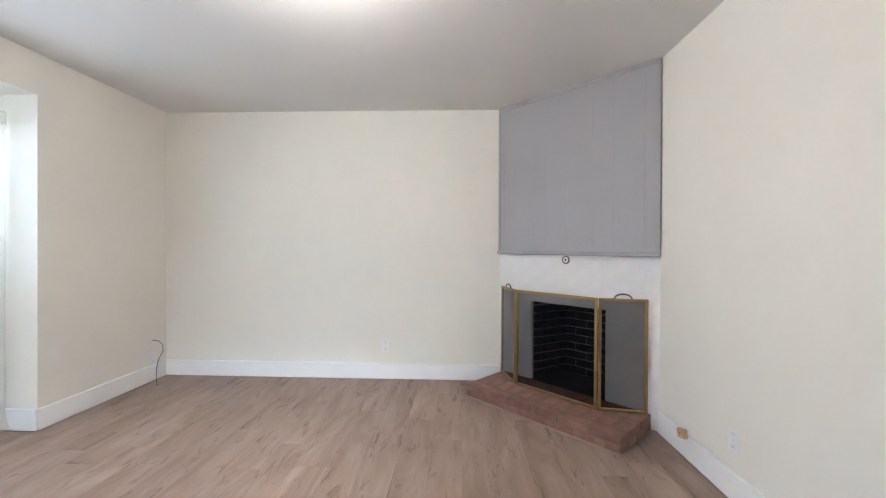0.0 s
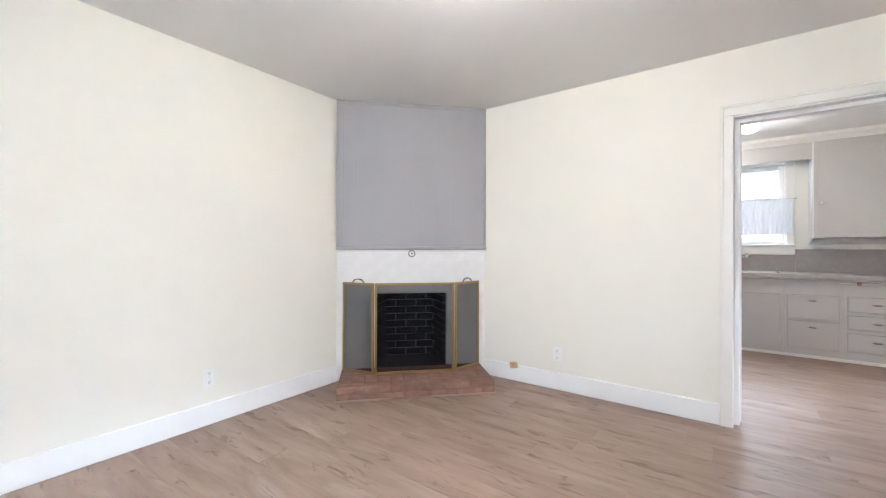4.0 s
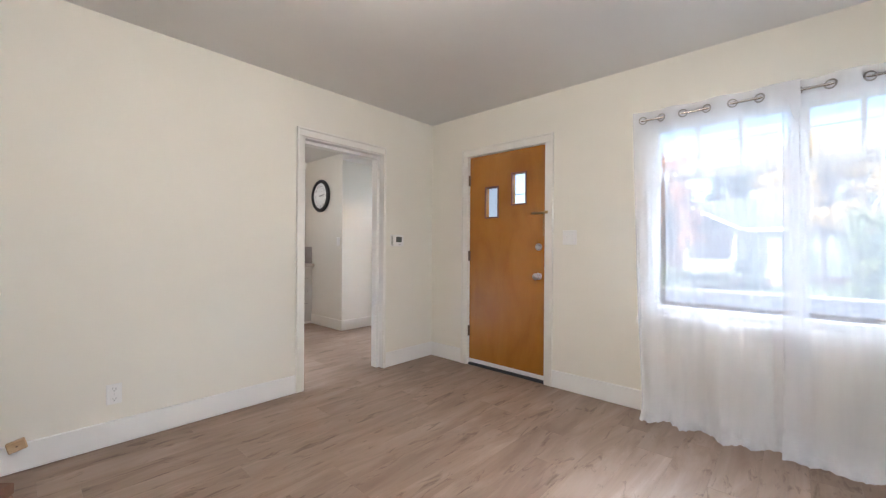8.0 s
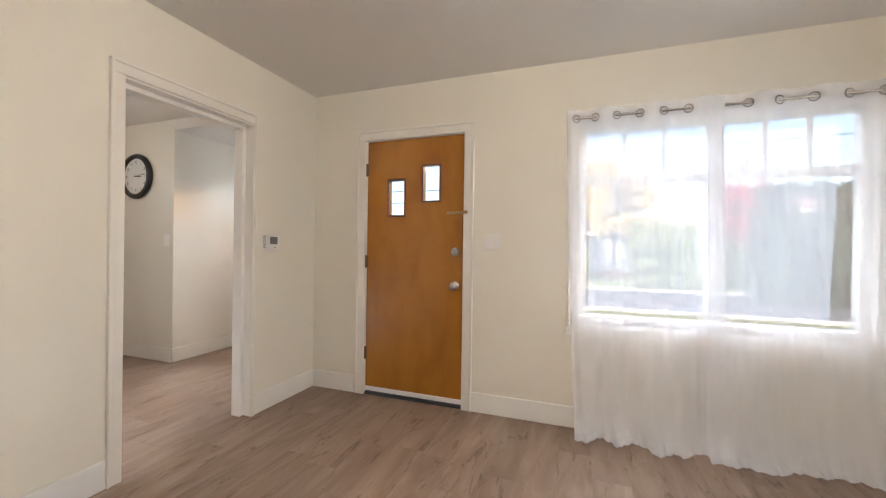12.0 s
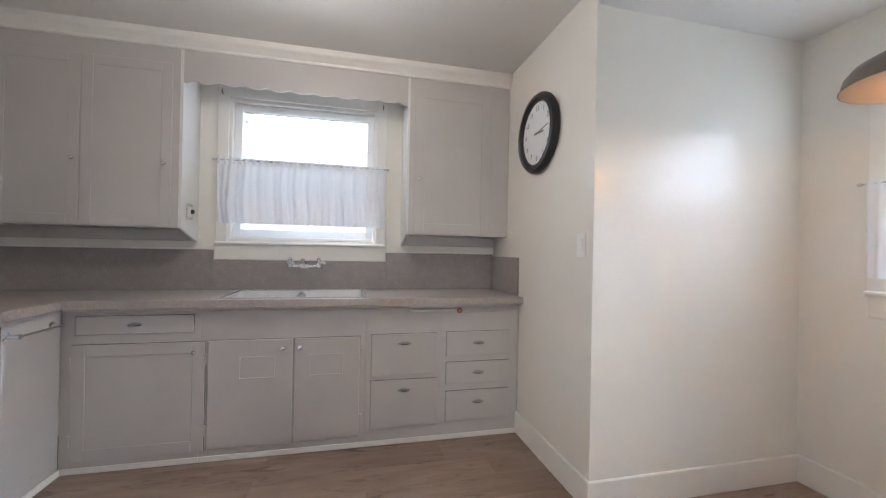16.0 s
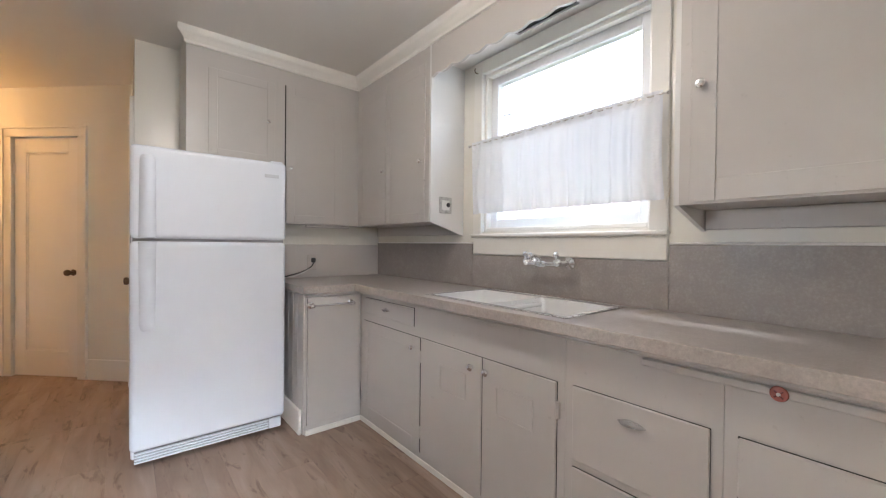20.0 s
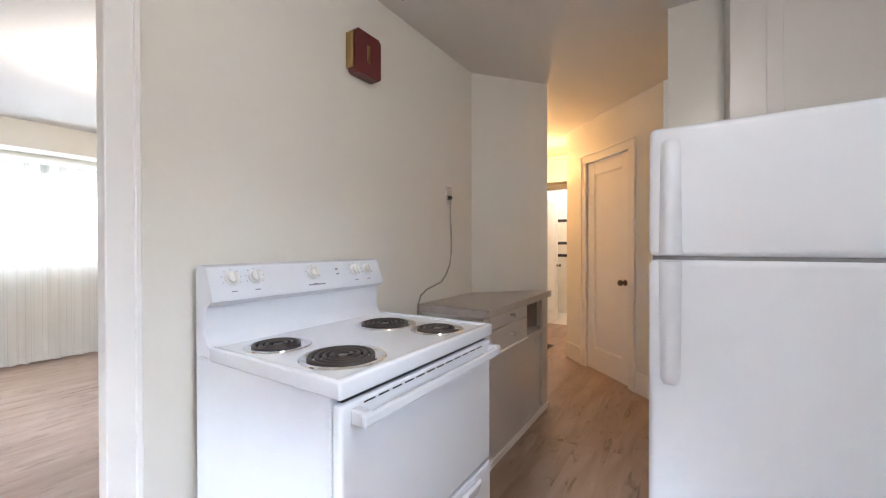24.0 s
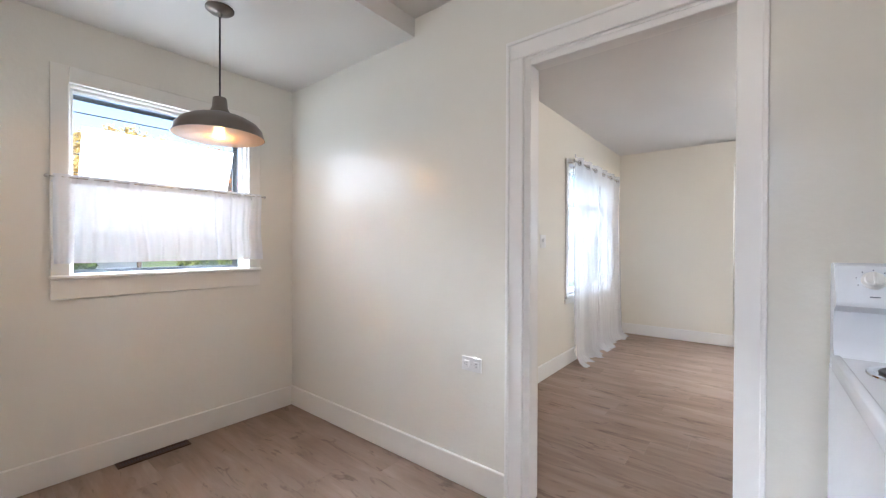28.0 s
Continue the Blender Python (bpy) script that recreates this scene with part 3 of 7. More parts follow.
part("deadbolt", lathe(bmesh.new(), (0.402, YS - 0.014, 1.146), [(0.032, 0), (0.032, 0.006), (0.026, 0.014), (0.014, 0.016), (0.012, 0.022), (0.0001, 0.023)], (0, 1, 0), 24), STEEL, fd, "round steel deadbolt", smooth=True)
part("deadbolt_turn", box(0.396, YS + 0.004, 1.130, 0.408, YS + 0.022, 1.162, 0.003), STEEL, fd)
for z in (1.786, 1.057, 0.329):
    h = box(1.139, YS - 0.016, z - 0.048, 1.163, YS - 0.004, z + 0.048, 0.002)
    cyl(h, (1.150, YS - 0.003, z), (0, 0, 1), 0.007, 0.10, 12)
    part("hinge", h, BRONZE, fd, "dark bronze butt hinge")
ch = bmesh.new()
bx(ch, 0.35, YS - 0.014, 1.425, 0.47, YS - 0.006, 1.445, 0.002)
bx(ch, 0.30, YS + 0.024, 1.422, 0.335, YS + 0.034, 1.446, 0.002)
part("chain_track", ch, BRASS, fd, "aged brass door chain track")
for i in range(13):
    z = 1.418 - i * 0.0145
    ring = [(0.352 + 0.0045 * math.cos(a) * (1 if i % 2 else 0.2), YS + 0.001 + 0.0045 * math.cos(a) * (0.2 if i % 2 else 1), z + 0.010 * math.sin(a)) for a in (k * math.pi / 4 for k in range(8))]
    part("chain_link", tube(bmesh.new(), ring, 0.0015, 5, True), BRASS, fd)
part("sweep", box(D0, YS - 0.060, 0.026, D1, YS - 0.010, 0.062, 0.003), WHITEP, fd, "white door sweep")
structure("threshold", box(0.34, YS - 0.16, -0.004, 1.15, YS + 0.004, 0.022, 0.006), paint("dark_threshold", (0.035, 0.04, 0.05), 0.4), "dark metal threshold under the front door", "threshold")


def sash(parent, axis, a, u0, u1, z0, z1, w, t, material, name="sash"):
    """A sash: four rails round an opening, centred on a."""
    for p, q, r_, s, nm in ((u0, u0 + w, z0, z1, "stile"), (u1 - w, u1, z0, z1, "stile"), (u0 + w, u1 - w, z0, z0 + w, "rail"), (u0 + w, u1 - w, z1 - w, z1, "rail")):
        part(nm, box(a - t / 2, p, r_, a + t / 2, q, s, bevel=0.003) if axis == "x" else box(p, a - t / 2, r_, q, a + t / 2, s, bevel=0.003), material, parent)


def pane(parent, axis, a, u0, u1, z0, z1):
    g = part("pane", box(a - 0.002, u0, z0, a + 0.002, u1, z1) if axis == "x" else box(u0, a - 0.002, z0, u1, a + 0.002, z1), GLASS, parent, "clear window pane")
    g.visible_shadow = False
    return g


# the wide front window: a transom rail with small lites above a fixed light
w1 = thing("window_1", (-1.18, YS, 0.7), "wide white window with small lites along the top", "window", kind="structure")
A = YS - 0.08
sash(w1, "y", A, -1.94, -0.455, 0.695, 2.0, 0.045, 0.07, VINYL)
part("transom_rail", box(-1.895, A - 0.03, 1.607, -1.266, A + 0.03, 1.663, bevel=0.003), VINYL, w1)
part("transom_rail", box(-1.181, A - 0.03, 1.607, -0.50, A + 0.03, 1.663, bevel=0.003), VINYL, w1)
part("centre_stile", box(-1.266, A - 0.034, 0.74, -1.181, A + 0.034, 1.955, bevel=0.003), VINYL, w1)
for u0, u1 in ((-1.895, -1.266), (-1.181, -0.50)):
    pane(w1, "y", A, u0, u1, 0.74, 1.607)
    for i in range(3):
        a, b_ = u0 + (u1 - u0) * i / 3, u0 + (u1 - u0) * (i + 1) / 3
        pane(w1, "y", A, a + 0.010, b_ - 0.010, 1.663, 1.955)
        if i:
            part("muntin", box(a - 0.011, A - 0.014, 1.663, a + 0.011, A + 0.014, 1.955, bevel=0.002), VINYL, w1)
part("sill", box(-2.01, YS - 0.045, 0.660, -0.39, YS + 0.028, 0.695, bevel=0.006), TRIM, w1)
part("apron", box(-1.99, YS + 0.001, 0.610, -0.38, YS + 0.016, 0.660, bevel=0.003), TRIM, w1)
part("side_casing", box(-1.995, YS + 0.001, 0.695, -1.935, YS + 0.017, 2.0, bevel=0.003), TRIM, w1)
part("side_casing", box(-0.46, YS + 0.001, 0.695, -0.39, YS + 0.017, 2.0, bevel=0.003), TRIM, w1)
part("head_casing", box(-1.995, YS + 0.001, 1.995, -0.39, YS + 0.018, 2.045, bevel=0.003), TRIM, w1)

# alcove window
w4 = thing("window_4", (ALX, 1.62, 1.0), "wide white alcove window", "window", kind="structure")
A = ALX - 0.07
sash(w4, "x", A, 0.86, 2.38, 1.00, 2.05, 0.05, 0.06, VINYL)
part("mullion", box(A - 0.03, 1.595, 1.05, A + 0.03, 1.645, 2.0, bevel=0.003), VINYL, w4)
pane(w4, "x", A, 0.91, 1.595, 1.05, 2.0)
pane(w4, "x", A, 1.645, 2.33, 1.05, 2.0)
part("head_casing", box(ALX + 0.001, 0.80, 2.05, ALX + 0.018, 2.44, 2.12, bevel=0.003), TRIM, w4)
part("sill", box(ALX - 0.04, 0.80, 0.965, ALX + 0.03, 2.44, 1.0, bevel=0.005), TRIM, w4)


def sash_window(name, axis, wall_in, out, u0, u1, z0, z1, hole, cas, label, apron=0.1, mat=CREAMTRIM, frame_mat=VINYL, rim=(0.022, 0.05)):
    """A single window with flat casing, stool and apron. out: the way to the room along the axis; hole: the opening; u0..z1: outer edge of the trim."""
    ob = thing(name, Matrix(), label, "window", kind="structure")
    h0, h1, g0, g1 = hole

    def b(nm, a, c, p, q, r_, s, m, bv=0.003):
        lo, hi = wall_in + out * a, wall_in + out * c
        part(nm, box(lo, p, r_, hi, q, s, bevel=bv) if axis == "x" else box(p, lo, r_, q, hi, s, bevel=bv), m, ob)
    stool = z0 + apron
    b("side_casing", 0.001, 0.018, u0, h0 + 0.005, stool + 0.02, z1, mat)
    b("side_casing", 0.001, 0.018, h1 - 0.005, u1, stool + 0.02, z1, mat)
    b("head_casing", 0.001, 0.019, h0 + 0.005, h1 - 0.005, g1 - 0.005, z1, mat)
    b("stool", -0.04, 0.034, u0 - 0.004, u1 + 0.004, stool, stool + 0.022, mat, 0.006)
    b("apron", 0.001, 0.015, u0, u1, z0, stool, mat)
    for k, (w, lo, hi) in enumerate(((rim[0], -0.12, -0.012), (rim[1], -0.10, -0.05))):
        q0, q1, r0, r1 = (h0, h1, g0, g1) if k == 0 else (h0 + rim[0], h1 - rim[0], g0 + rim[0], g1 - rim[0])
        nm = "frame" if k == 0 else "sash"
        m = mat if k == 0 else frame_mat
        b(nm, lo, hi, q0, q0 + w, r0, r1, m)
        b(nm, lo, hi, q1 - w, q1, r0, r1, m)
        b(nm, lo, hi, q0 + w, q1 - w, r0, r0 + w, m)
        b(nm, lo, hi, q0 + w, q1 - w, r1 - w, r1, m)
    e = rim[0] + rim[1]
    pane(ob, axis, wall_in - out * 0.075, h0 + e, h1 - e, g0 + e, g1 - e)
    return ob


sash_window("window_2", "x", KX1, -1, 0.278, 1.384, 1.085, 2.24, (0.345, 1.32, 1.22, 2.165), 0.08, "white kitchen window above the sink")
nw = sash_window("window_3", "y", NY0, 1, 2.028, 3.055, 0.905, 2.066, (2.10, 2.99, 1.00, 1.99), 0.08, "cream trimmed nook window", rim=(0.012, 0.016))
STORM = paint("dark_storm_frame", (0.10, 0.115, 0.13), 0.4)
for q in ((2.128, 2.158, 1.03, 1.962), (2.158, 2.962, 1.940, 1.962), (2.158, 2.962, 1.028, 1.046)):
    part("storm_frame", box(q[0], NY0 - 0.118, q[2], q[1], NY0 - 0.106, q[3]), STORM, nw, "dark storm frame")


def panel_door(name, m, width, height, material, label, knob_side=1, hinges=True, thick=0.035):
    """A door with one tall recessed panel. Local x along the width, y = 0 at its face, which looks to -y."""
    ob = thing(name, m, label, "door", kind="structure")
    st = 0.105
    for p, q, r_, s, nm in ((0, st, 0, height, "stile"), (width - st, width, 0, height, "stile"), (st, width - st, 0, 0.21, "bottom_rail"), (st, width - st, height - 0.12, height, "top_rail")):
        part(nm, box(p, 0, r_, q, thick, s, bevel=0.002), material, ob, local=True)
    part("panel", box(st - 0.004, 0.012, 0.205, width - st + 0.004, 0.024, height - 0.115), material, ob, local=True)
    mo = bmesh.new()
    for p, q, r_, s in ((st, st + 0.012, 0.21, height - 0.12), (width - st - 0.012, width - st, 0.21, height - 0.12), (st + 0.012, width - st - 0.012, 0.21, 0.222), (st + 0.012, width - st - 0.012, height - 0.132, height - 0.12)):
        bx(mo, p, 0.004, r_, q, 0.013, s, 0.003)
    part("panel_moulding", mo, material, ob, local=True)
    kx = width - 0.06 if knob_side > 0 else 0.06
    o = part("door_knob", lathe(bmesh.new(), Vector((kx, 0, 0.87)), [(0.026, 0), (0.026, 0.004), (0.010, 0.008), (0.010, 0.032), (0.022, 0.038), (0.026, 0.05), (0.022, 0.062), (0.0001, 0.066)], (0, -1, 0), 20), BRONZE, ob, "dark bronze knob", local=True, smooth=True)
    hx = 0.0 if knob_side > 0 else width
    for z in (0.25, height - 0.25):
        hb = box(hx - 0.014, -0.004, z - 0.045, hx + 0.014, 0.002, z + 0.045)
        cyl(hb, (hx, -0.005, z), (0, 0, 1), 0.006, 0.092, 10)
        part("hinge", hb, material, ob, "painted-over hinge", local=True)
    return ob


# hall doors
panel_door("door_2", ang @ pose(0.372, 0.012, 0.008), 0.606, 1.985, TRIM, "cream painted closet door with one tall recessed panel, closed")
cl = casing("closet_casing", "y", 0, -1, 0.37, 0.98, 0, 2.0, 0.07, CREAMTRIM, "cream painted casing of the closet door")
cl.matrix_basis = ang
panel_door("door_3", pose(2.985 + 0.012, 3.49, 0.008, 0, 0, -90), 0.60, 1.975, TRIM, "cream painted narrow pantry door, closed")
casing("pantry_casing", "x", 2.985, -1, 2.89, 3.49, 0, 1.99, 0.06, CREAMTRIM, "cream painted casing of the pantry door")
casing("hall_end_casing", "y", 6.06, -1, 1.28, 1.89, 0, 2.0, 0.06, TRIM, "white painted casing of the bathroom door")
casing("hall_side_casing", "x", 1.12, 1, 4.91, 5.61, 0, 2.0, 0.06, TRIM, "white painted casing of the hall door")
panel_door("door_4", pose(1.245, 6.21, 0.008, 0, 0, 91), 0.62, 1.975, TRIM, "white bathroom door standing wide open")

# ---- living room: fireplace ----
WBRICK = paint("white_painted_brick", (0.80, 0.78, 0.76), 0.5, 0.04, 38, 0.3, 5.0, depth=0.006)
SOOT = paint("sooty_firebrick", (0.04, 0.03, 0.027), 0.85, 0.5, 24, 0.5, 6.0, depth=0.008)
MORTAR = paint("pale_firebox_mortar", (0.36, 0.32, 0.29), 0.9, 0.25, 40, 0.4, 7.0)
ASH = paint("ash_dark_floor", (0.035, 0.028, 0.025), 0.9, 0.4, 20, 0.4, 5.0)


def brick_red(name):
    m, nt, b = shader(name)
    v = mapped(nt, (1, 1, 1), True)
    n = node(nt, "ShaderNodeTexNoise", Scale=9.0, Detail=6.0, Roughness=0.65)
    f = node(nt, "ShaderNodeTexNoise", Scale=120.0, Detail=4.0)
    nt.links.new(v, n.inputs["Vector"])
    nt.links.new(v, f.inputs["Vector"])
    col = ramp(nt, n.outputs[0], (0.3, (0.17, 0.092, 0.064)), (0.52, (0.245, 0.132, 0.09)), (0.72, (0.31, 0.18, 0.13)))
    oi = nt.nodes.new("ShaderNodeObjectInfo")
    hsv = nt.nodes.new("ShaderNodeHueSaturation")
    mr = nt.nodes.new("ShaderNodeMapRange")
    mr.inputs["To Min"].default_value, mr.inputs["To Max"].default_value = 0.86, 1.1
    nt.links.new(oi.outputs["Random"], mr.inputs[0])
    nt.links.new(mr.outputs[0], hsv.inputs["Value"])
    nt.links.new(col, hsv.inputs["Color"])
    nt.links.new(hsv.outputs[0], b.inputs["Base Color"])
    b.inputs["Roughness"].default_value = 0.7
    bump(nt, b, f.outputs[0], 0.35, 0.003)
    return m


RED = brick_red("worn_red_brick")
HMORTAR = paint("hearth_mortar", (0.20, 0.13, 0.10), 0.9, 0.15, 60, 0.4, 7.0)
FP = pose(1.181, 3.18, 0, 0, 0, -44.6)
HW = 0.662


def brick_at(me, parent, x, y, z):
    ob = new("brick", me)
    ob.parent = parent
    ob.location = (x, y, z)
    PLACED[ob.name] = FP
    return ob


def brick_mesh(w, d, h, material, b=0.004):
    return mesh_of("brick", box(0, 0, 0, w, d, h, bevel=b), material)


fire = thing("fireplace", FP, "corner fireplace with white painted brick and grey panelled breast", "fireplace")
OPL, OPR, OPZ0, OPZ1 = 0.328, 0.30, 0.10, 0.755
# backing of the painted brick face, with the fire opening through it
part("chimney_breast", wall_mesh("y", 0.0045, 0.03, -HW, HW, 0, 1.15, [(-OPL, OPR, OPZ0, OPZ1)]), WBRICK, fire, "white painted mortar bed", local=True)
course, bl = 0.072, 0.205
z, row = 0.10, 0
meshes = {}
while z < 1.125:
    h = min(course, 1.135 - z) - 0.002
    x = -HW - (bl / 2 if row % 2 else 0)
    while x < HW:
        a, b_ = max(x, -HW), min(x + bl, HW)
        spans = [(a, b_)]
        if z < OPZ1 - 0.02:
            spans = [(a, min(b_, -OPL)), (max(a, OPR), b_)]
        for p, q in spans:
            if q - p > 0.02:
                key = (round(q - p - 0.0004, 4), round(h, 4))
                if key not in meshes:
                    meshes[key] = brick_mesh(key[0], 0.012, key[1], WBRICK, 0.001)
                brick_at(meshes[key], fire, p + 0.0002, 0.0008 + 0.0008 * noise.random(), z + 0.0015)
        x += bl
    z += course
    row += 1
# firebox: splayed sides and back of sooty brick
fb = part("firebox", box(-0.25, 0.40, 0.09, 0.25, 0.42, 0.80), MORTAR, fire, "pale firebox mortar", local=True)
side = bmesh.new()
for s, OPW in ((-1, OPL), (1, OPR)):
    prism(side, [(s * OPW, 0.03), (s * (OPW + 0.03), 0.03), (s * 0.255, 0.41), (s * 0.235, 0.40)], 0.09, 0.80)
part("firebox_side", side, MORTAR, fire, local=True)
part("firebox_floor", box(-0.328, 0.0, 0.085, 0.31, 0.41, 0.101), ASH, fire, "ash-dark firebox floor", local=True)
part("firebox_top", box(-0.34, 0.03, 0.80, 0.34, 0.42, 0.83), ASH, fire, local=True)
fc = 0.068
fbm = {}
for row in range(10):
    z = 0.102 + row * fc
    x = -0.236 - (0.10 if row % 2 else 0)
    while x < 0.236:
        a, b_ = max(x, -0.236), min(x + 0.2, 0.236)
        if b_ - a > 0.03:
            k = round(b_ - a - 0.011, 3)
            if k not in fbm:
                fbm[k] = brick_mesh(k, 0.02, fc - 0.011, SOOT, 0.004)
            brick_at(fbm[k], fire, a + 0.005, 0.383 + 0.003 * noise.random(), z + 0.005)
        x += 0.2
    for s, OPW in ((-1, OPL), (1, OPR)):
        d = Vector((-s * (OPW - 0.235), 0.36, 0))
        ln = d.length
        t = -(0.10 if row % 2 else 0.0)
        while t < ln:
            a, b_ = max(t, 0), min(t + 0.2, ln)
            if ln - b_ < 0.06:
                b_ = ln - 0.006
            if b_ - a > 0.06:
                k = round(b_ - a - 0.011, 3)
                if k not in fbm:
                    fbm[k] = brick_mesh(k, 0.02, fc - 0.011, SOOT, 0.004)
                ob = brick_at(fbm[k], fire, 0, 0, 0)
                p = Vector((s * OPW, 0.03, 0)) + d.normalized() * (a + 0.005)
                turn = math.degrees(math.atan2(d.y, d.x))
                ob.matrix_basis = pose(p.x - s * 0.010, p.y, z + 0.005, 0, 0, turn) @ Matrix.Translation((0, -0.010, 0))
            t += 0.2
# grey panelled breast above, boards of uneven width, with a rounded shelf
part("panel_backing", box(-HW, 0.002, 1.16, HW, 0.05, H - 0.002), GREY_PANEL, fire, local=True)
cuts = (-HW, -0.603, -0.496, -0.296, -0.197, 0.003, 0.207, 0.357, 0.561, HW)
for a, b_ in zip(cuts, cuts[1:]):
    part("panel_board", box(a + 0.0003, -0.012, 1.165, b_ - 0.0003, 0.003, H - 0.004, bevel=0.0011), GREY_PANEL, fire, local=True)
sh = bx(bmesh.new(), -HW - 0.004, -0.04, 1.135, HW + 0.004, 0.03, 1.166, 0.012, 3)
part("mantel_shelf", sh, GREY_PANEL, fire, "grey painted rounded mantel ledge", local=True)
part("side_batten", box(-HW, -0.024, 1.166, -HW + 0.022, -0.012, H - 0.005, bevel=0.004), GREY_PANEL, fire, local=True)
part("side_batten", box(HW - 0.022, -0.024, 1.166, HW, -0.012, H - 0.005, bevel=0.004), GREY_PANEL, fire, local=True)
part("top_batten", box(-HW, -0.024, H - 0.03, HW, -0.012, H - 0.002, bevel=0.004), GREY_PANEL, fire, local=True)
# key escutcheon
esc = part("key_escutcheon", lathe(bmesh.new(), (-0.012, -0.0005, 1.101), [(0.031, 0), (0.031, 0.005), (0.027, 0.008), (0.0235, 0.006), (0.0235, 0.002), (0.0001, 0.002)], (0, -1, 0), 28), BRONZE, fire, "dark ring of a gas key escutcheon", local=True, smooth=True)
part("plate", lathe(bmesh.new(), (-0.012, -0.0026, 1.101), [(0.023, 0), (0.022, 0.003), (0.012, 0.0042), (0.0001, 0.0042)], (0, -1, 0), 28), WHITEP, esc, "pale round plate", local=True, smooth=True)
kh = bmesh.new()
for k in range(4):
    bx(kh, -0.0022, -0.0008, -0.0088, 0.0022, 0.0008, 0.0088)
    bmesh.ops.rotate(kh, verts=kh.verts[:], cent=(0, 0, 0), matrix=Matrix.Rotation(math.pi / 4, 3, "Y"))
kh.transform(Matrix.Translation((-0.012, -0.0072, 1.101)))
part("key_hole", kh, BLACK, esc, "black star-shaped key hole", local=True)

# raised hearth
hearth = thing("hearth", FP, "raised red brick hearth with worn mortar", "hearth")
HX0, HX1, HV = -0.615, 0.612, -0.475
part("bed", box(HX0 + 0.008, HV + 0.008, 0.001, HX1 - 0.008, 0.0, 0.1), HMORTAR, hearth, "grey hearth mortar", local=True)
hm = {}


def hbrick(x0, x1, y0, y1, z0, z1):
    k = (round(x1 - x0, 3), round(y1 - y0, 3), round(z1 - z0, 3))
    if k not in hm:
        hm[k] = brick_mesh(*k, RED, 0.004)
    ob = brick_at(hm[k], hearth, x0, y0, z0)
    ob.rotation_euler = (radians(noise.random() * 0.8 - 0.4), radians(noise.random() * 0.8 - 0.4), 0)


n = 12
wb = (HX1 - HX0) / n
for i in range(n):
    hbrick(HX0 + i * wb + 0.0025, HX0 + (i + 1) * wb - 0.0025, HV + 0.100, HV + 0.292, 0.05, 0.102)
    hbrick(HX0 + i * wb + 0.0025, HX0 + (i + 1) * wb - 0.0025, HV + 0.300, -0.004, 0.05, 0.102)
n = 6
wb = (HX1 - HX0) / n
for i in range(n):
    hbrick(HX0 + i * wb + 0.0025, HX0 + (i + 1) * wb - 0.0025, HV, HV + 0.092, 0.054, 0.103)
    hbrick(HX0 + i * wb + 0.0025 - (0.0 if i == 0 else wb / 2), HX0 + (i + 1) * wb - 0.0025 - wb / 2, HV + 0.002, HV + 0.10, 0.004, 0.048)
hbrick(HX1 - wb / 2 + 0.004, HX1 - 0.004, HV + 0.002, HV + 0.10, 0.004, 0.048)
for i in range(3):
    y = HV + 0.105 + i * 0.122
    hbrick(HX0 + 0.001, HX0 + 0.09, y, y + 0.116, 0.004, 0.047)
    hbrick(HX1 - 0.09, HX1 - 0.001, y, y + 0.116, 0.004, 0.047)
part("floor_strip", box(HX0 - 0.012, HV - 0.016, 0.0005, HX1 + 0.012, HV - 0.001, 0.009, bevel=0.003), wood("hearth_strip_wood", (0.2, 0.12, 0.08), (0.34, 0.23, 0.17), (0.44, 0.32, 0.25), (2, 30, 30)), hearth, "thin wooden strip at the floor", local=True)

# folding screen
MESHM, nt, b = shader("fine_fire_screen_mesh")
nt.nodes.remove(b)
tr = nt.nodes.new("ShaderNodeBsdfTransparent")
df = nt.nodes.new("ShaderNodeBsdfDiffuse")
df.inputs[0].default_value = (0.012, 0.012, 0.013, 1)
mx = nt.nodes.new("ShaderNodeMixShader")
mn = node(nt, "ShaderNodeTexNoise", Scale=6.0, Detail=3.0)
nt.links.new(mapped(nt), mn.inputs["Vector"])
mr = nt.nodes.new("ShaderNodeMapRange")
mr.inputs["To Min"].default_value, mr.inputs["To Max"].default_value = 0.30, 0.36
nt.links.new(mn.outputs[0], mr.inputs[0])
nt.links.new(mr.outputs[0], mx.inputs[0])
nt.links.new(tr.outputs[0], mx.inputs[1])
nt.links.new(df.outputs[0], mx.inputs[2])
nt.links.new(mx.outputs[0], nt.nodes["Material Output"].inputs[0])

scr = thing("fireplace_screen", FP @ pose(0, -0.2, 0.103), "three-fold brass framed mesh fireplace screen", "fire screen")
SZ = 0.755


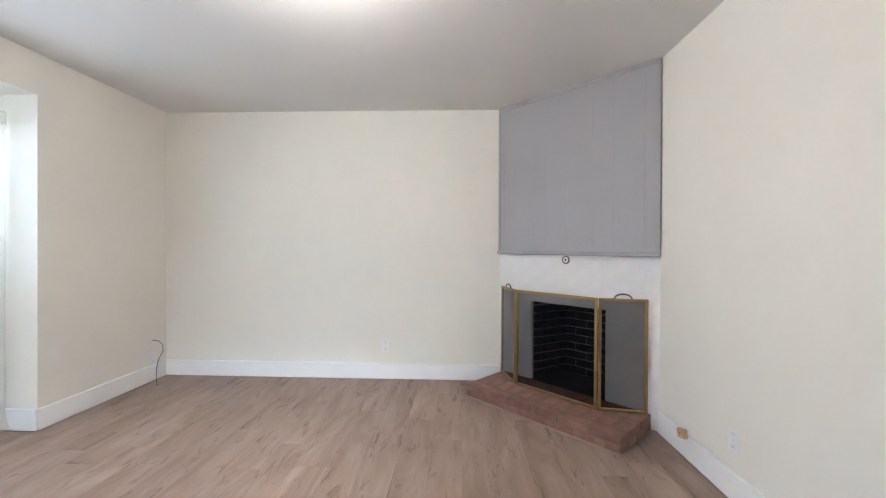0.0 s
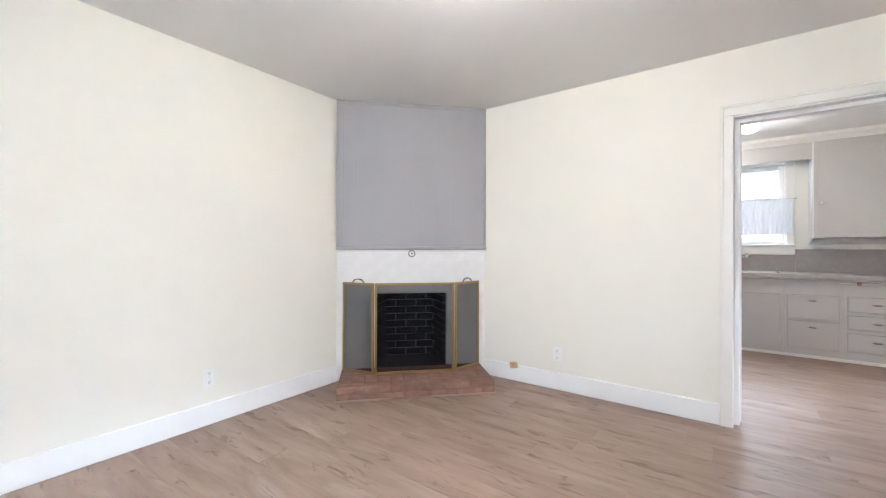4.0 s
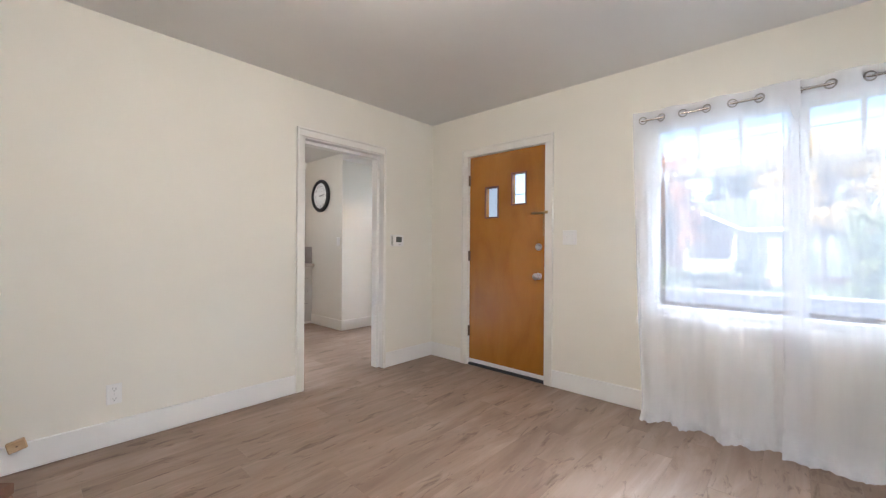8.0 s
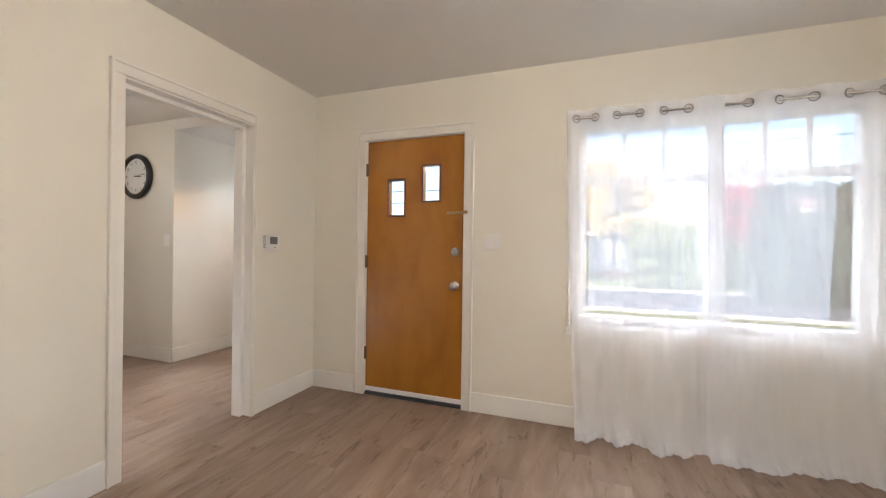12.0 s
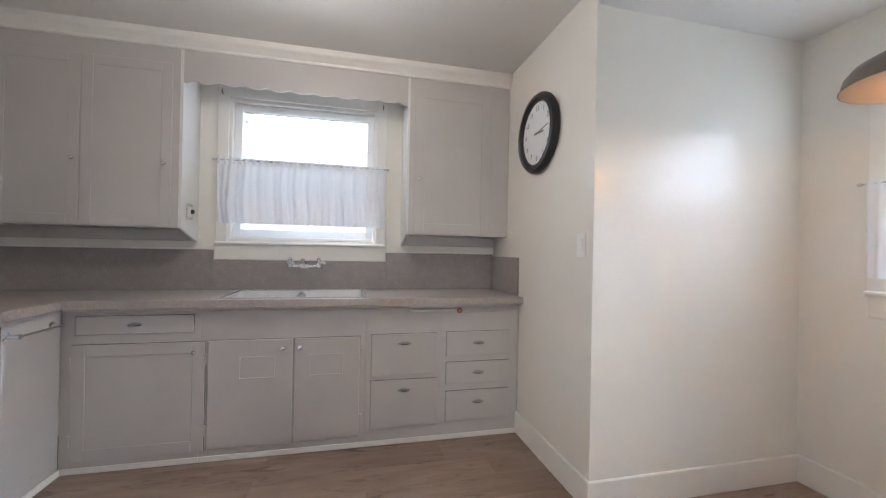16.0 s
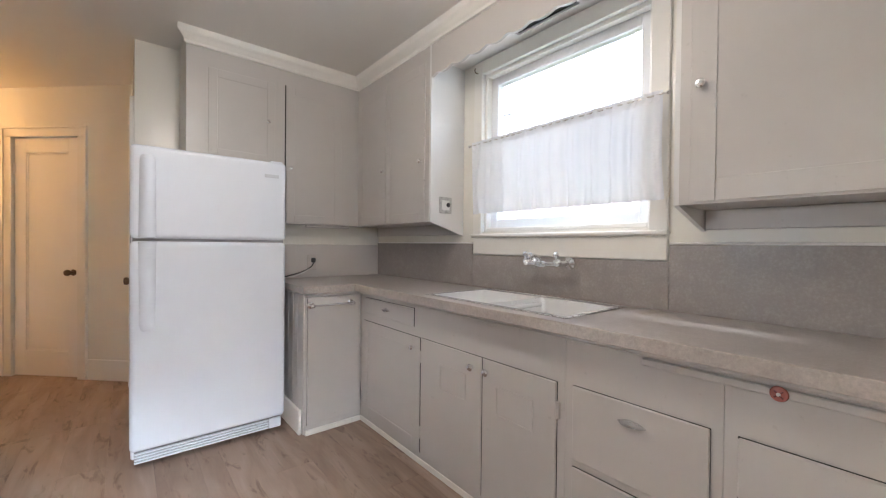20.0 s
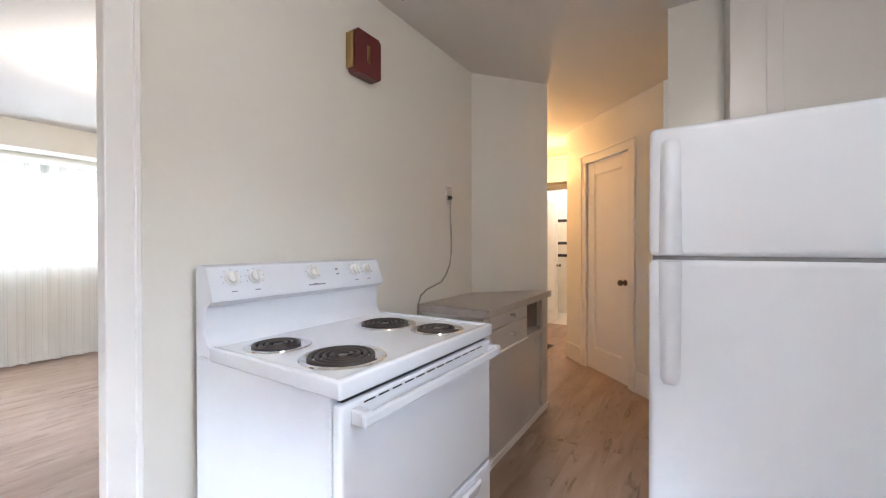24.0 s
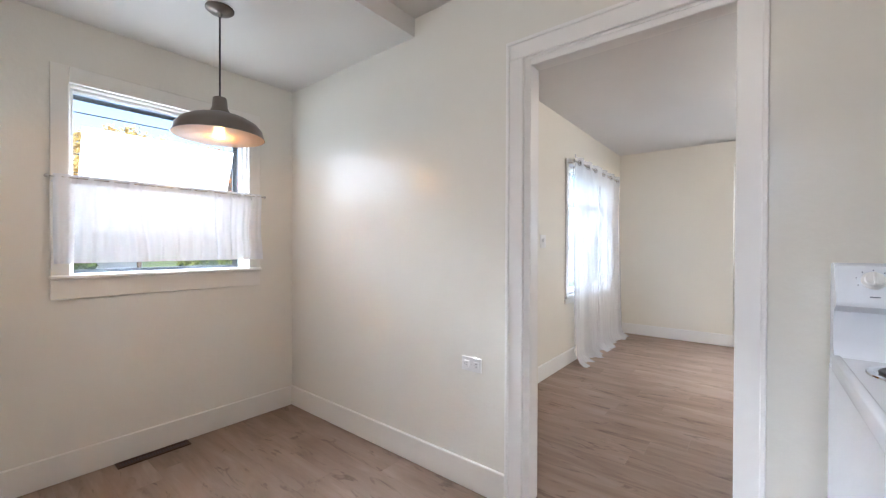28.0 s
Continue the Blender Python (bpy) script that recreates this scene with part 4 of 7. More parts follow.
def leaf(p, q, handle):
    p, q = Vector((*p, 0)), Vector((*q, 0))
    d = q - p
    m = pose(p.x, p.y, 0, 0, 0, math.degrees(math.atan2(d.y, d.x)))
    L = d.length
    fr = bmesh.new()
    w = 0.02
    for a, b_, c, e in ((0, w, 0, SZ), (L - w, L, 0, SZ), (w, L - w, 0, w), (w, L - w, SZ - w, SZ)):
        bx(fr, a, -0.008, c, b_, 0.008, e, 0.004)
    fr.transform(m)
    f = part("frame", fr, BRASS, scr, "antique brass frame", local=True)
    part("mesh", turned(box(w - 0.004, -0.0006, w - 0.004, L - w + 0.004, 0.0006, SZ - w + 0.004), m), MESHM, f, "fine dark wire mesh", local=True)
    if handle:
        arc = [(L / 2 + 0.055 * math.cos(a), 0, SZ - 0.004 + 0.034 * math.sin(a)) for a in (math.pi * i / 12 for i in range(13))]
        part("handle", turned(tube(bmesh.new(), arc, 0.005, 8), m), BRONZE, f, "dark bronze loop handle", local=True)


leaf((-0.335, 0), (0.335, 0), False)
leaf((-0.605, 0.165), (-0.341, 0.002), True)
leaf((0.341, 0.002), (0.595, 0.175), True)


# ---- small things on the living room walls ----
def outlet(name, place, facing, label, upright=True, category="outlet"):
    """A duplex outlet. facing: degrees of turn from looking to -y."""
    ob = thing(name, pose(*place, 0, 0, facing), label, category, "wall outlets")
    w, h = (0.07, 0.115) if upright else (0.115, 0.07)
    part("plate", box(-w / 2, -0.006, -h / 2, w / 2, 0, h / 2, bevel=0.004), WHITEP, ob, local=True)
    for s in (-1, 1):
        ox, oz = (0, s * 0.028) if upright else (s * 0.028, 0)
        rc = part("receptacle", box(ox - 0.016, -0.009, oz - 0.016, ox + 0.016, -0.005, oz + 0.016, bevel=0.005), WHITEP, ob, local=True)
        for k in (-1, 1):
            sx, sz = (k * 0.0065, 0.003) if upright else (0.003, k * 0.0065)
            hw, hh = (0.0012, 0.0045) if upright else (0.0045, 0.0012)
            part("slot", box(ox + sx - hw, -0.0096, oz + sz - hh, ox + sx + hw, -0.0085, oz + sz + hh), BLACK, rc, local=True)
        gx, gz = (0, -0.009) if upright else (-0.009, 0)
        part("slot", cyl(bmesh.new(), (ox + gx, -0.009, oz + gz), (0, 1, 0), 0.0024, 0.001, 8), BLACK, rc, local=True)
    part("screw", cyl(bmesh.new(), (0, -0.0065, 0), (0, 1, 0), 0.003, 0.002, 10), STEEL, ob, local=True)
    return ob


def switch(name, place, facing, label, gangs=1, toggle=False):
    ob = thing(name, pose(*place, 0, 0, facing), label, "light switch", "light switches")
    w = 0.07 + 0.046 * (gangs - 1)
    part("plate", box(-w / 2, -0.006, -0.0575, w / 2, 0, 0.0575, bevel=0.004), WHITEP, ob, local=True)
    for g in range(gangs):
        x = (g - (gangs - 1) / 2) * 0.046
        if toggle and g == 0:
            part("toggle", turned(box(-0.005, -0.014, -0.011, 0.005, 0, 0.011, bevel=0.002), pose(x, -0.005, 0.004, -25)), WHITEP, ob, local=True)
        else:
            part("rocker", turned(box(-0.0165, -0.004, -0.033, 0.0165, 0.002, 0.033, bevel=0.002), pose(x, -0.006, 0, 4)), WHITEP, ob, local=True)
    return ob


outlet("outlet", (-0.314, YN, 0.302), 0, "white duplex outlet low on the cream wall")
outlet("outlet", (XE, 2.036, 0.288), -90, "white duplex outlet beside the fireplace")
outlet("outlet", (XW, 3.48, 0.20), 90, "white outlet above the baseboard near a loose cable", category="outlet")
switch("light_switch", (0.122, YS, 1.222), 180, "white double light switch beside the front door", 2, True)

GREYV = paint("shadow_grey_slot", (0.35, 0.34, 0.33), 0.6)
th = thing("thermostat", pose(XE, -0.057, 1.2, 0, 0, -90), "white wall thermostat with a grey display", "thermostat")
part("backplate", box(-0.072, -0.008, -0.057, 0.072, 0, 0.057, bevel=0.003), WHITEP, th, local=True)
hs = part("housing", box(-0.066, -0.040, -0.052, 0.066, -0.007, 0.052, bevel=0.006, seg=2), WHITEP, th, local=True)
for k in range(9):
    for sx in (-0.0663, 0.0655):
        part("vent_slot", box(sx, -0.036, -0.042 + k * 0.0098, sx + 0.0008, -0.013, -0.038 + k * 0.0098), GREYV, hs, local=True)
part("display", box(-0.030, -0.0412, -0.016, 0.040, -0.0395, 0.036), paint("lcd_display", (0.13, 0.14, 0.13), 0.15, 0.02), hs, "grey liquid crystal display", local=True)
part("button_row", box(0.005, -0.0415, -0.041, 0.025, -0.0395, -0.037), paint("grey_marking", (0.25, 0.25, 0.26), 0.5), th, local=True)

BLOCK = wood("pale_wood_block", (0.42, 0.26, 0.13), (0.55, 0.36, 0.20), (0.63, 0.44, 0.27), (20, 20, 60))
jk = thing("phone_jack", pose(XE - 0.016, 2.41, 0.14, 0, 0, -90), "tan phone jack block on the baseboard", "phone jack")
part("block", turned(box(-0.034, -0.026, -0.026, 0.034, 0, 0.026, bevel=0.004), pose(0, 0, 0, 0, -14)), BLOCK, jk, local=True)
part("screw", cyl(bmesh.new(), (0, -0.0265, 0), (0, 1, 0), 0.004, 0.003, 10), BRONZE, jk, local=True)
part("wire", tube(bmesh.new(), [(-0.03, -0.006, 0.006), (-0.10, -0.004, 0.012), (-0.2, -0.003, 0.012), (-0.28, -0.003, 0.02)], 0.0016, 6), WHITEP, jk, "thin white wire", local=True)

solo("loose_cable", tube(bmesh.new(), [(XW + 0.004, 3.475, 0.355), (XW + 0.03, 3.50, 0.352), (XW + 0.055, 3.53, 0.31), (XW + 0.06, 3.53, 0.25), (XW + 0.065, 3.47, 0.19), (XW + 0.08, 3.43, 0.13), (XW + 0.10, 3.40, 0.07), (XW + 0.12, 3.38, 0.02), (XW + 0.135, 3.36, 0.006), (XW + 0.15, 3.37, 0.006)], 0.003, 6), paint("dark_cable_jacket", (0.10, 0.08, 0.075), 0.5), "thin dark cable hanging from a wall hole", "cable", smooth=True, base=(XW, 3.45, 0))


# ---- curtains ----
SHEER = sheer("white_sheer_voile", (0.91, 0.93, 0.98), 0.57, lit=0.035)
LINEN = sheer("cream_sheer_linen", (0.86, 0.86, 0.82), 0.34, lit=0.22, threads=True)
CAFE = sheer("white_cotton_voile", (0.84, 0.86, 0.89), 0.06, lit=0.033)
RINGM = metal("satin_nickel_ring", (0.24, 0.23, 0.22), 0.35)
ROD = metal("brushed_nickel", (0.62, 0.60, 0.57), 0.25)


def drape(axis, at, u0, u1, z0, z1, folds, depth, seed, flare=0.0, puddle=0.0, nu=110, nz=36, top_depth=None, gather=None, towards=1.0):
    """A hanging cloth between u0 and u1 with vertical folds. at: its plane; flare: how far the foot spreads; puddle: how far it runs out on the floor."""
    bm = bmesh.new()
    rows = []
    top_depth = depth if top_depth is None else top_depth
    for k in range(nz + 1):
        f = k / nz
        row = []
        for i in range(nu + 1):
            s = i / nu
            mid = (u0 + u1) / 2
            u = u0 + (u1 - u0) * s
            u = u + (u - mid) * flare * f * f + 0.03 * f * noise.noise(Vector((s * 3.0, seed, f * 1.5)))
            if gather:
                g, amount = gather
                u += (g - u) * amount * math.exp(-((s - 0.5) * 2.2) ** 2) * math.sin(math.pi * min(1, f * 1.2)) * 0.4
            ph = s * folds * 2 * math.pi + 1.6 * noise.noise(Vector((s * 4, seed + 3, f * 0.8)))
            dep = top_depth + (depth - top_depth) * min(1, f * 2.5)
            w = dep * (math.sin(ph) + 0.45 * math.sin(2.3 * ph + seed)) * (0.75 + 0.5 * noise.noise(Vector((s * 6, seed, 2))))
            z = z1 + (z0 - z1) * f
            a = at + w * 0.6
            if puddle and f > 0.95:
                g = (f - 0.95) / 0.05
                a += towards * puddle * g * (0.6 + 0.6 * noise.noise(Vector((s * 9, seed, 5))))
                z = z0 + (z1 - z0) * 0.05 * max(0.0, 1 - g) ** 1.6 + 0.012 * abs(math.sin(ph)) * g
            row.append(bm.verts.new((a, u, z) if axis == "x" else (u, a, z)))
        rows.append(row)
    for r0, r1 in zip(rows, rows[1:]):
        for i in range(nu):
            bm.faces.new((r0[i], r0[i + 1], r1[i + 1], r1[i]))
    return bm


CY = YS + 0.085
rod = thing("curtain_rod", (-1.2, CY, 2.02), "thin brushed nickel curtain rod", "curtain rod", "curtain rods")
part("rod", cyl(bmesh.new(), (-1.18, CY, 2.010), (1, 0, 0), 0.008, 1.58, 12), ROD, rod, smooth=True)
for x in (-1.972, -0.388):
    part("finial", ball(bmesh.new(), (x, CY, 2.010), 0.014), ROD, rod, smooth=True)
    part("bracket", tube(bmesh.new(), [(x + (0.03 if x < -1 else -0.03), YS, 1.998), (x + (0.03 if x < -1 else -0.03), CY, 1.998)], 0.005), ROD, rod)


def grommet_cloth(top, foot, rings, seed, z0, z1, nu=190, nz=44, lift=0.0):
    """A cloth hung by rings: it weaves round the rod from ring to ring, loosens into wide folds below and trails on the floor. top, foot: its ends in x."""
    bm = bmesh.new()
    rows = []
    for k in range(nz + 1):
        f = k / nz
        h = z1 + (z0 - z1) * f
        drop = min(1.0, max(0.0, (2.0 - h) / 0.55))
        row = []
        for i in range(nu + 1):
            s_ = i / nu
            xt = top[0] + (top[1] - top[0]) * s_
            ease = (1 - (h - 0.0) / 2.07) ** 1.3
            x = xt + (foot[0] + (foot[1] - foot[0]) * s_ - xt) * max(0.0, min(1.0, ease)) + 0.012 * drop * noise.noise(Vector((s_ * 5, seed, h)))
            n_ = 0
            while n_ < len(rings) - 1 and xt < rings[n_ + 1]:
                n_ += 1
            if xt > rings[0]:
                ph = -min(0.5, (rings[0] - xt) / -0.12) * math.pi
            elif n_ == len(rings) - 1:
                ph = (n_ + min(0.5, (rings[n_] - xt) / 0.12)) * math.pi
            else:
                ph = (n_ + (rings[n_] - xt) / (rings[n_] - rings[n_ + 1])) * math.pi
            wave = -0.016 * math.sin(ph)
            slow = 0.024 * math.sin(ph * 0.5 + seed + 0.8 * noise.noise(Vector((s_ * 3, h * 0.7, seed)))) + 0.030 * noise.noise(Vector((s_ * 9, h * 0.5, seed + 4))) + 0.007 * noise.noise(Vector((s_ * 26, h * 1.2, seed + 7)))
            y = CY + lift + wave * (1 - drop) + slow * drop
            z = h
            if h < 0.10:
                g = (0.10 - h) / 0.10
                y += (0.075 + 0.075 * noise.noise(Vector((s_ * 8, seed, 5))) + 0.03 * noise.noise(Vector((s_ * 31, seed, 9)))) * g ** 1.5
                z = 0.004 + 0.096 * (1 - g) ** 1.5 + 0.020 * g * abs(noise.noise(Vector((s_ * 24, g * 2.0, seed + 2))))
            row.append(bm.verts.new((x, y, z)))
        rows.append(row)
    for r0, r1 in zip(rows, rows[1:]):
        for i in range(nu):
            bm.faces.new((r0[i], r0[i + 1], r1[i + 1], r1[i]))
    return bm


def grommet_curtain(name, top, foot, seed, label, rings):
    ob = thing(name, ((top[0] + top[1]) / 2, CY, 0), label, "curtain", "front window curtains")
    part("cloth", grommet_cloth(top, foot, rings, seed, 0.0, 2.066), SHEER, ob, "sheer white voile", smooth=True)
    part("heading", grommet_cloth(top, foot, rings, seed, 1.955, 2.0665, nz=6, lift=0.002), SHEER, ob, "doubled sheer heading", smooth=True)
    part("foot_hem", grommet_cloth(top, foot, rings, seed, 0.0, 0.055, nz=8, lift=0.004), SHEER, ob, "doubled hem crumpled on the floor", smooth=True)
    for edge in (0, 1):
        pts = [(top[edge] + (foot[edge] - top[edge]) * (1 - h / 2.07) ** 1.3 + (0.006 if edge else -0.006), CY + 0.004, h) for h in (0.12, 0.5, 0.9, 1.3, 1.7, 1.95)]
        part("side_hem", tube(bmesh.new(), pts, 0.004, 5), SHEER, ob, "rolled side hem", smooth=True)
    for i, x in enumerate(rings):
        tilt = -0.38 if i % 2 else 0.38
        ring = lathe(bmesh.new(), (0, 0, 0), [(0.019, -0.002), (0.0215, -0.0045), (0.0265, -0.0035), (0.028, 0.0), (0.0265, 0.0035), (0.0215, 0.0045), (0.019, 0.002), (0.019, -0.002)], (0, 0, 1), 24)
        ring.transform(Matrix.Translation((x, CY, 2.010)) @ Matrix.Rotation(tilt, 4, "Z") @ Matrix.Rotation(math.pi / 2, 4, "X"))
        bmesh.ops.delete(ring, geom=[f_ for f_ in ring.faces if len(f_.verts) > 4], context="FACES_ONLY")
        part("grommet", ring, RINGM, ob, "brushed nickel grommet", smooth=True)
    return ob


grommet_curtain("curtain", (-0.372, -1.225), (-0.45, -1.29), 2.3, "sheer white grommet curtain trailing on the floor", (-0.432, -0.545, -0.668, -0.797, -0.925, -1.052))
grommet_curtain("curtain", (-1.15, -1.975), (-1.17, -2.17), 7.6, "sheer white grommet curtain drawn over the window", (-1.21, -1.342, -1.483, -1.632, -1.777, -1.92))

AX = ALX + 0.095
ar = thing("curtain_rod", (AX, 1.62, 2.03), "white alcove curtain rod", "curtain rod", "curtain rods")
part("rod", cyl(bmesh.new(), (AX, 1.62, 2.03), (0, 1, 0), 0.009, 1.8, 12), WHITEP, ar, smooth=True)
for y in (0.74, 2.50):
    part("bracket", tube(bmesh.new(), [(ALX, y, 2.03), (AX, y, 2.03)], 0.006), WHITEP, ar)
for u0, u1, sd in ((0.715, 1.66, 4), (1.58, 2.525, 11)):
    tc = thing("tab_curtain", (AX, (u0 + u1) / 2, 0), "cream linen tab-top curtain reaching the floor", "curtain", "alcove curtains")
    part("cloth", drape("x", AX + 0.004, u0, u1, 0.014, 1.985, 3, 0.022, sd, 0.0, 0.05, nu=150, top_depth=0.010), LINEN, tc, "thin cream linen with dark woven threads", smooth=True)
    part("heading", drape("x", AX + 0.006, u0, u1, 1.93, 1.987, 5, 0.010, sd, 0.0, nz=3), LINEN, tc, "doubled linen heading", smooth=True)
    for i in range(7):
        y = u0 + 0.03 + (u1 - u0 - 0.06) * i / 6
        loop = bmesh.new()
        for x0_, x1_ in ((AX - 0.016, AX - 0.012), (AX + 0.012, AX + 0.016)):
            bx(loop, x0_, y - 0.027, 1.965, x1_, y + 0.027, 2.040, 0.0015)
        bx(loop, AX - 0.016, y - 0.027, 2.038, AX + 0.016, y + 0.027, 2.043, 0.0015)
        part("tab", loop, LINEN, tc, "linen hanging tab")

# ceiling light of the living room
lt = thing("ceiling_light", (-0.3, 1.6, H), "round flush ceiling light with a milk glass bowl", "ceiling light", "ceiling lights")
part("base", lathe(bmesh.new(), (-0.3, 1.6, H), [(0.12, 0), (0.12, -0.02), (0.11, -0.028), (0.0001, -0.028)]), ROD, lt, smooth=True)
part("bowl", lathe(bmesh.new(), (-0.3, 1.6, H - 0.03), [(0.15, 0), (0.152, -0.006), (0.14, -0.03), (0.10, -0.055), (0.05, -0.068), (0.0001, -0.07)]), glow("lit_milk_glass", (1.0, 0.78, 0.55), 1.5), lt, "lit milk glass bowl", smooth=True)

# ---- kitchen: cabinets ----
def laminate(name, base, spot, scale=220.0):
    m, nt, b = shader(name)
    v = mapped(nt)
    n = node(nt, "ShaderNodeTexNoise", Scale=scale, Detail=3.0, Roughness=0.7)
    n2 = node(nt, "ShaderNodeTexNoise", Scale=scale / 6, Detail=5.0, Roughness=0.7)
    nt.links.new(v, n.inputs["Vector"])
    nt.links.new(v, n2.inputs["Vector"])
    mix = nt.nodes.new("ShaderNodeMix")
    mix.data_type = "FLOAT"
    mix.inputs[0].default_value = 0.45
    nt.links.new(n.outputs[0], mix.inputs[2])
    nt.links.new(n2.outputs[0], mix.inputs[3])
    nt.links.new(ramp(nt, mix.outputs[0], (0.36, spot), (0.5, base), (0.64, shade(base, 1.18))), b.inputs["Base Color"])
    b.inputs["Roughness"].default_value = 0.3
    bump(nt, b, n.outputs[0], 0.04, 0.001)
    return m


COUNTER = laminate("greige_stone_laminate", (0.40, 0.36, 0.335), (0.36, 0.32, 0.295), 150)
EDGE = laminate("speckled_edge_laminate", (0.42, 0.375, 0.34), (0.36, 0.315, 0.28), 110)
SPLASH = laminate("grey_splash_laminate", (0.33, 0.298, 0.28), (0.305, 0.275, 0.258), 110)
ENAMEL = paint("white_enamel", (0.88, 0.88, 0.875), 0.14, 0.01, 60, 0.0, coat=0.5)
APPL = paint("white_appliance_enamel", (0.80, 0.83, 0.885), 0.24, 0.012, 260, 0.05, coat=0.25)
WHITESIDE = paint("white_cabinet_side_paint", (0.74, 0.73, 0.71), 0.4, 0.03, 30, 0.05)
FX, NYF = 4.126, 1.925
CT = 0.885


def arch_pull(parent, place, out, width=0.085):
    """A leaf-shaped chrome pull, level. out: the way it is proud."""
    o = Vector(out)
    s = Vector((0, 0, 1)).cross(o)
    bm = bmesh.new()
    n = 14
    top, bot, rim = [], [], []
    for i in range(n + 1):
        t = i / n * 2 - 1
        h = 0.013 * (1 - t * t) + 0.001
        d = 0.019 * (1 - t ** 4)
        p = Vector(place) + s * (t * width / 2)
        top.append(bm.verts.new(p + Vector((0, 0, h)) + o * 0.001))
        rim.append(bm.verts.new(p + o * (d + 0.002) + Vector((0, 0, 0.002))))
        bot.append(bm.verts.new(p + Vector((0, 0, -h * 0.35)) + o * (d * 0.8 + 0.001)))
    for i in range(n):
        bm.faces.new((top[i], top[i + 1], rim[i + 1], rim[i]))
        bm.faces.new((rim[i], rim[i + 1], bot[i + 1], bot[i]))
    bmesh.ops.solidify(bm, geom=bm.faces[:], thickness=0.0016)
    return part("pull", bm, CHROME, parent, "chrome leaf-shaped pull", smooth=True)


def round_knob(parent, place, out, material=CHROME, r=0.013):
    return part("knob", lathe(bmesh.new(), place, [(0.008, 0), (0.006, 0.006), (0.005, 0.012), (r, 0.017), (r * 1.02, 0.022), (r * 0.7, 0.027), (0.0001, 0.028)], out, 20), material, parent, "small round knob", smooth=True)


def front(parent, name, axis, face, out, u0, u1, z0, z1, panel=None, material=GREIGE, proud=0.010, edge=0.004):
    """A drawer or door front proud of the face frame; panel: inset width of a recessed centre."""
    def b(bm, a, c, p, q, r_, s, bv):
        lo, hi = face + out * a, face + out * c
        return bx(bm, lo, p, r_, hi, q, s, bv) if axis == "x" else bx(bm, p, lo, r_, q, hi, s, bv)
    if proud > 0.009:
        # dark strip paints the shadow line round a base front
        part("gap", b(bmesh.new(), 0.0003, 0.004, u0 - 0.0006, u1 + 0.0004, z0, z1 + 0.0014, 0.0), DARK, parent, "thin dark strip painted as the shadow line")
    if panel is None:
        return part(name, b(bmesh.new(), 0.0005, proud, u0, u1, z0, z1, edge), material, parent)
    w = panel
    rec = 0.0055 if proud > 0.009 else 0.0035
    f = part(name, b(bmesh.new(), 0.0005, proud - rec, u0 + 0.001, u1 - 0.001, z0 + 0.001, z1 - 0.001, 0.0), material, parent)
    for nm, p, q, r_, s in (("stile", u0, u0 + w, z0, z1), ("stile", u1 - w, u1, z0, z1), ("rail", u0 + w, u1 - w, z0, z0 + w), ("rail", u0 + w, u1 - w, z1 - w, z1)):
        part(nm, b(bmesh.new(), proud - rec - 0.0002, proud, p, q, r_, s, 0.002), material, f)
    return f


def hinge_leaf(parent, axis, face, out, u, z):
    lo, hi = face, face + out * 0.013
    bm = box(lo, u - 0.007, z - 0.03, hi, u + 0.007, z + 0.03, bevel=0.002) if axis == "x" else box(u - 0.007, lo, z - 0.03, u + 0.007, hi, z + 0.03, bevel=0.002)
    return part("hinge", bm, GREIGE, parent, "painted-over hinge")


def base_unit(y0, y1, label, top=CT - 0.045):
    ob = thing("base_cabinet", (FX + 0.23, (y0 + y1) / 2, 0), label, "cabinet", "kitchen base cabinets")
    part("body", box(FX, y0 + 0.0004, 0.0, KX1 - 0.002, y1 - 0.0004, top), GREIGE, ob)
    if top < 0.8:
        part("face_rail", box(FX, y0 + 0.0004, top, FX + 0.02, y1 - 0.0004, CT - 0.045), GREIGE, ob)
    part("plinth_strip", box(FX - 0.006, y0 + 0.0004, 0.001, FX, y1 - 0.0004, 0.032, bevel=0.002), CREAMTRIM, ob, "pale strip at the floor")
    return ob


u = base_unit(1.30, NYF + 0.006, "greige painted base cabinet with drawer and door")
d = front(u, "drawer", "x", FX, -1, 1.331, 1.867, 0.705, 0.802)
arch_pull(d, (FX - 0.010, 1.603, 0.753), (-1, 0, 0), 0.075)
d = front(u, "door", "x", FX, -1, 1.273, 1.882, 0.062, 0.656, 0.062)
round_knob(d, (FX - 0.010, 1.323, 0.60), (-1, 0, 0))
for z in (0.17, 0.56):
    hinge_leaf(d, "x", FX, -1, 1.889, z)
u = base_unit(0.42, 1.2996, "greige painted sink cabinet with two doors", 0.68)
for y0, y1, ky, hy, p0, p1 in ((0.824, 1.262, 0.876, 1.268, 0.919, 1.104), (0.452, 0.819, 0.785, 0.446, 0.55, 0.737)):
    d = front(u, "door", "x", FX, -1, y0, y1, 0.067, 0.658)
    rim = bmesh.new()
    for a, b_, c, e in ((p0, p1, 0.441, 0.447), (p0, p1, 0.558, 0.564), (p0, p0 + 0.006, 0.447, 0.558), (p1 - 0.006, p1, 0.447, 0.558)):
        bx(rim, FX - 0.0142, a, c, FX - 0.0098, b_, e, 0.001)
    part("vent_panel", rim, GREIGE, d, "painted-over square vent outline")
    round_knob(d, (FX - 0.010, ky, 0.607), (-1, 0, 0), r=0.016)
    for z in (0.17, 0.56):
        hinge_leaf(d, "x", FX, -1, hy, z)
u = base_unit(-0.04, 0.4196, "greige painted cabinet with two deep drawers")
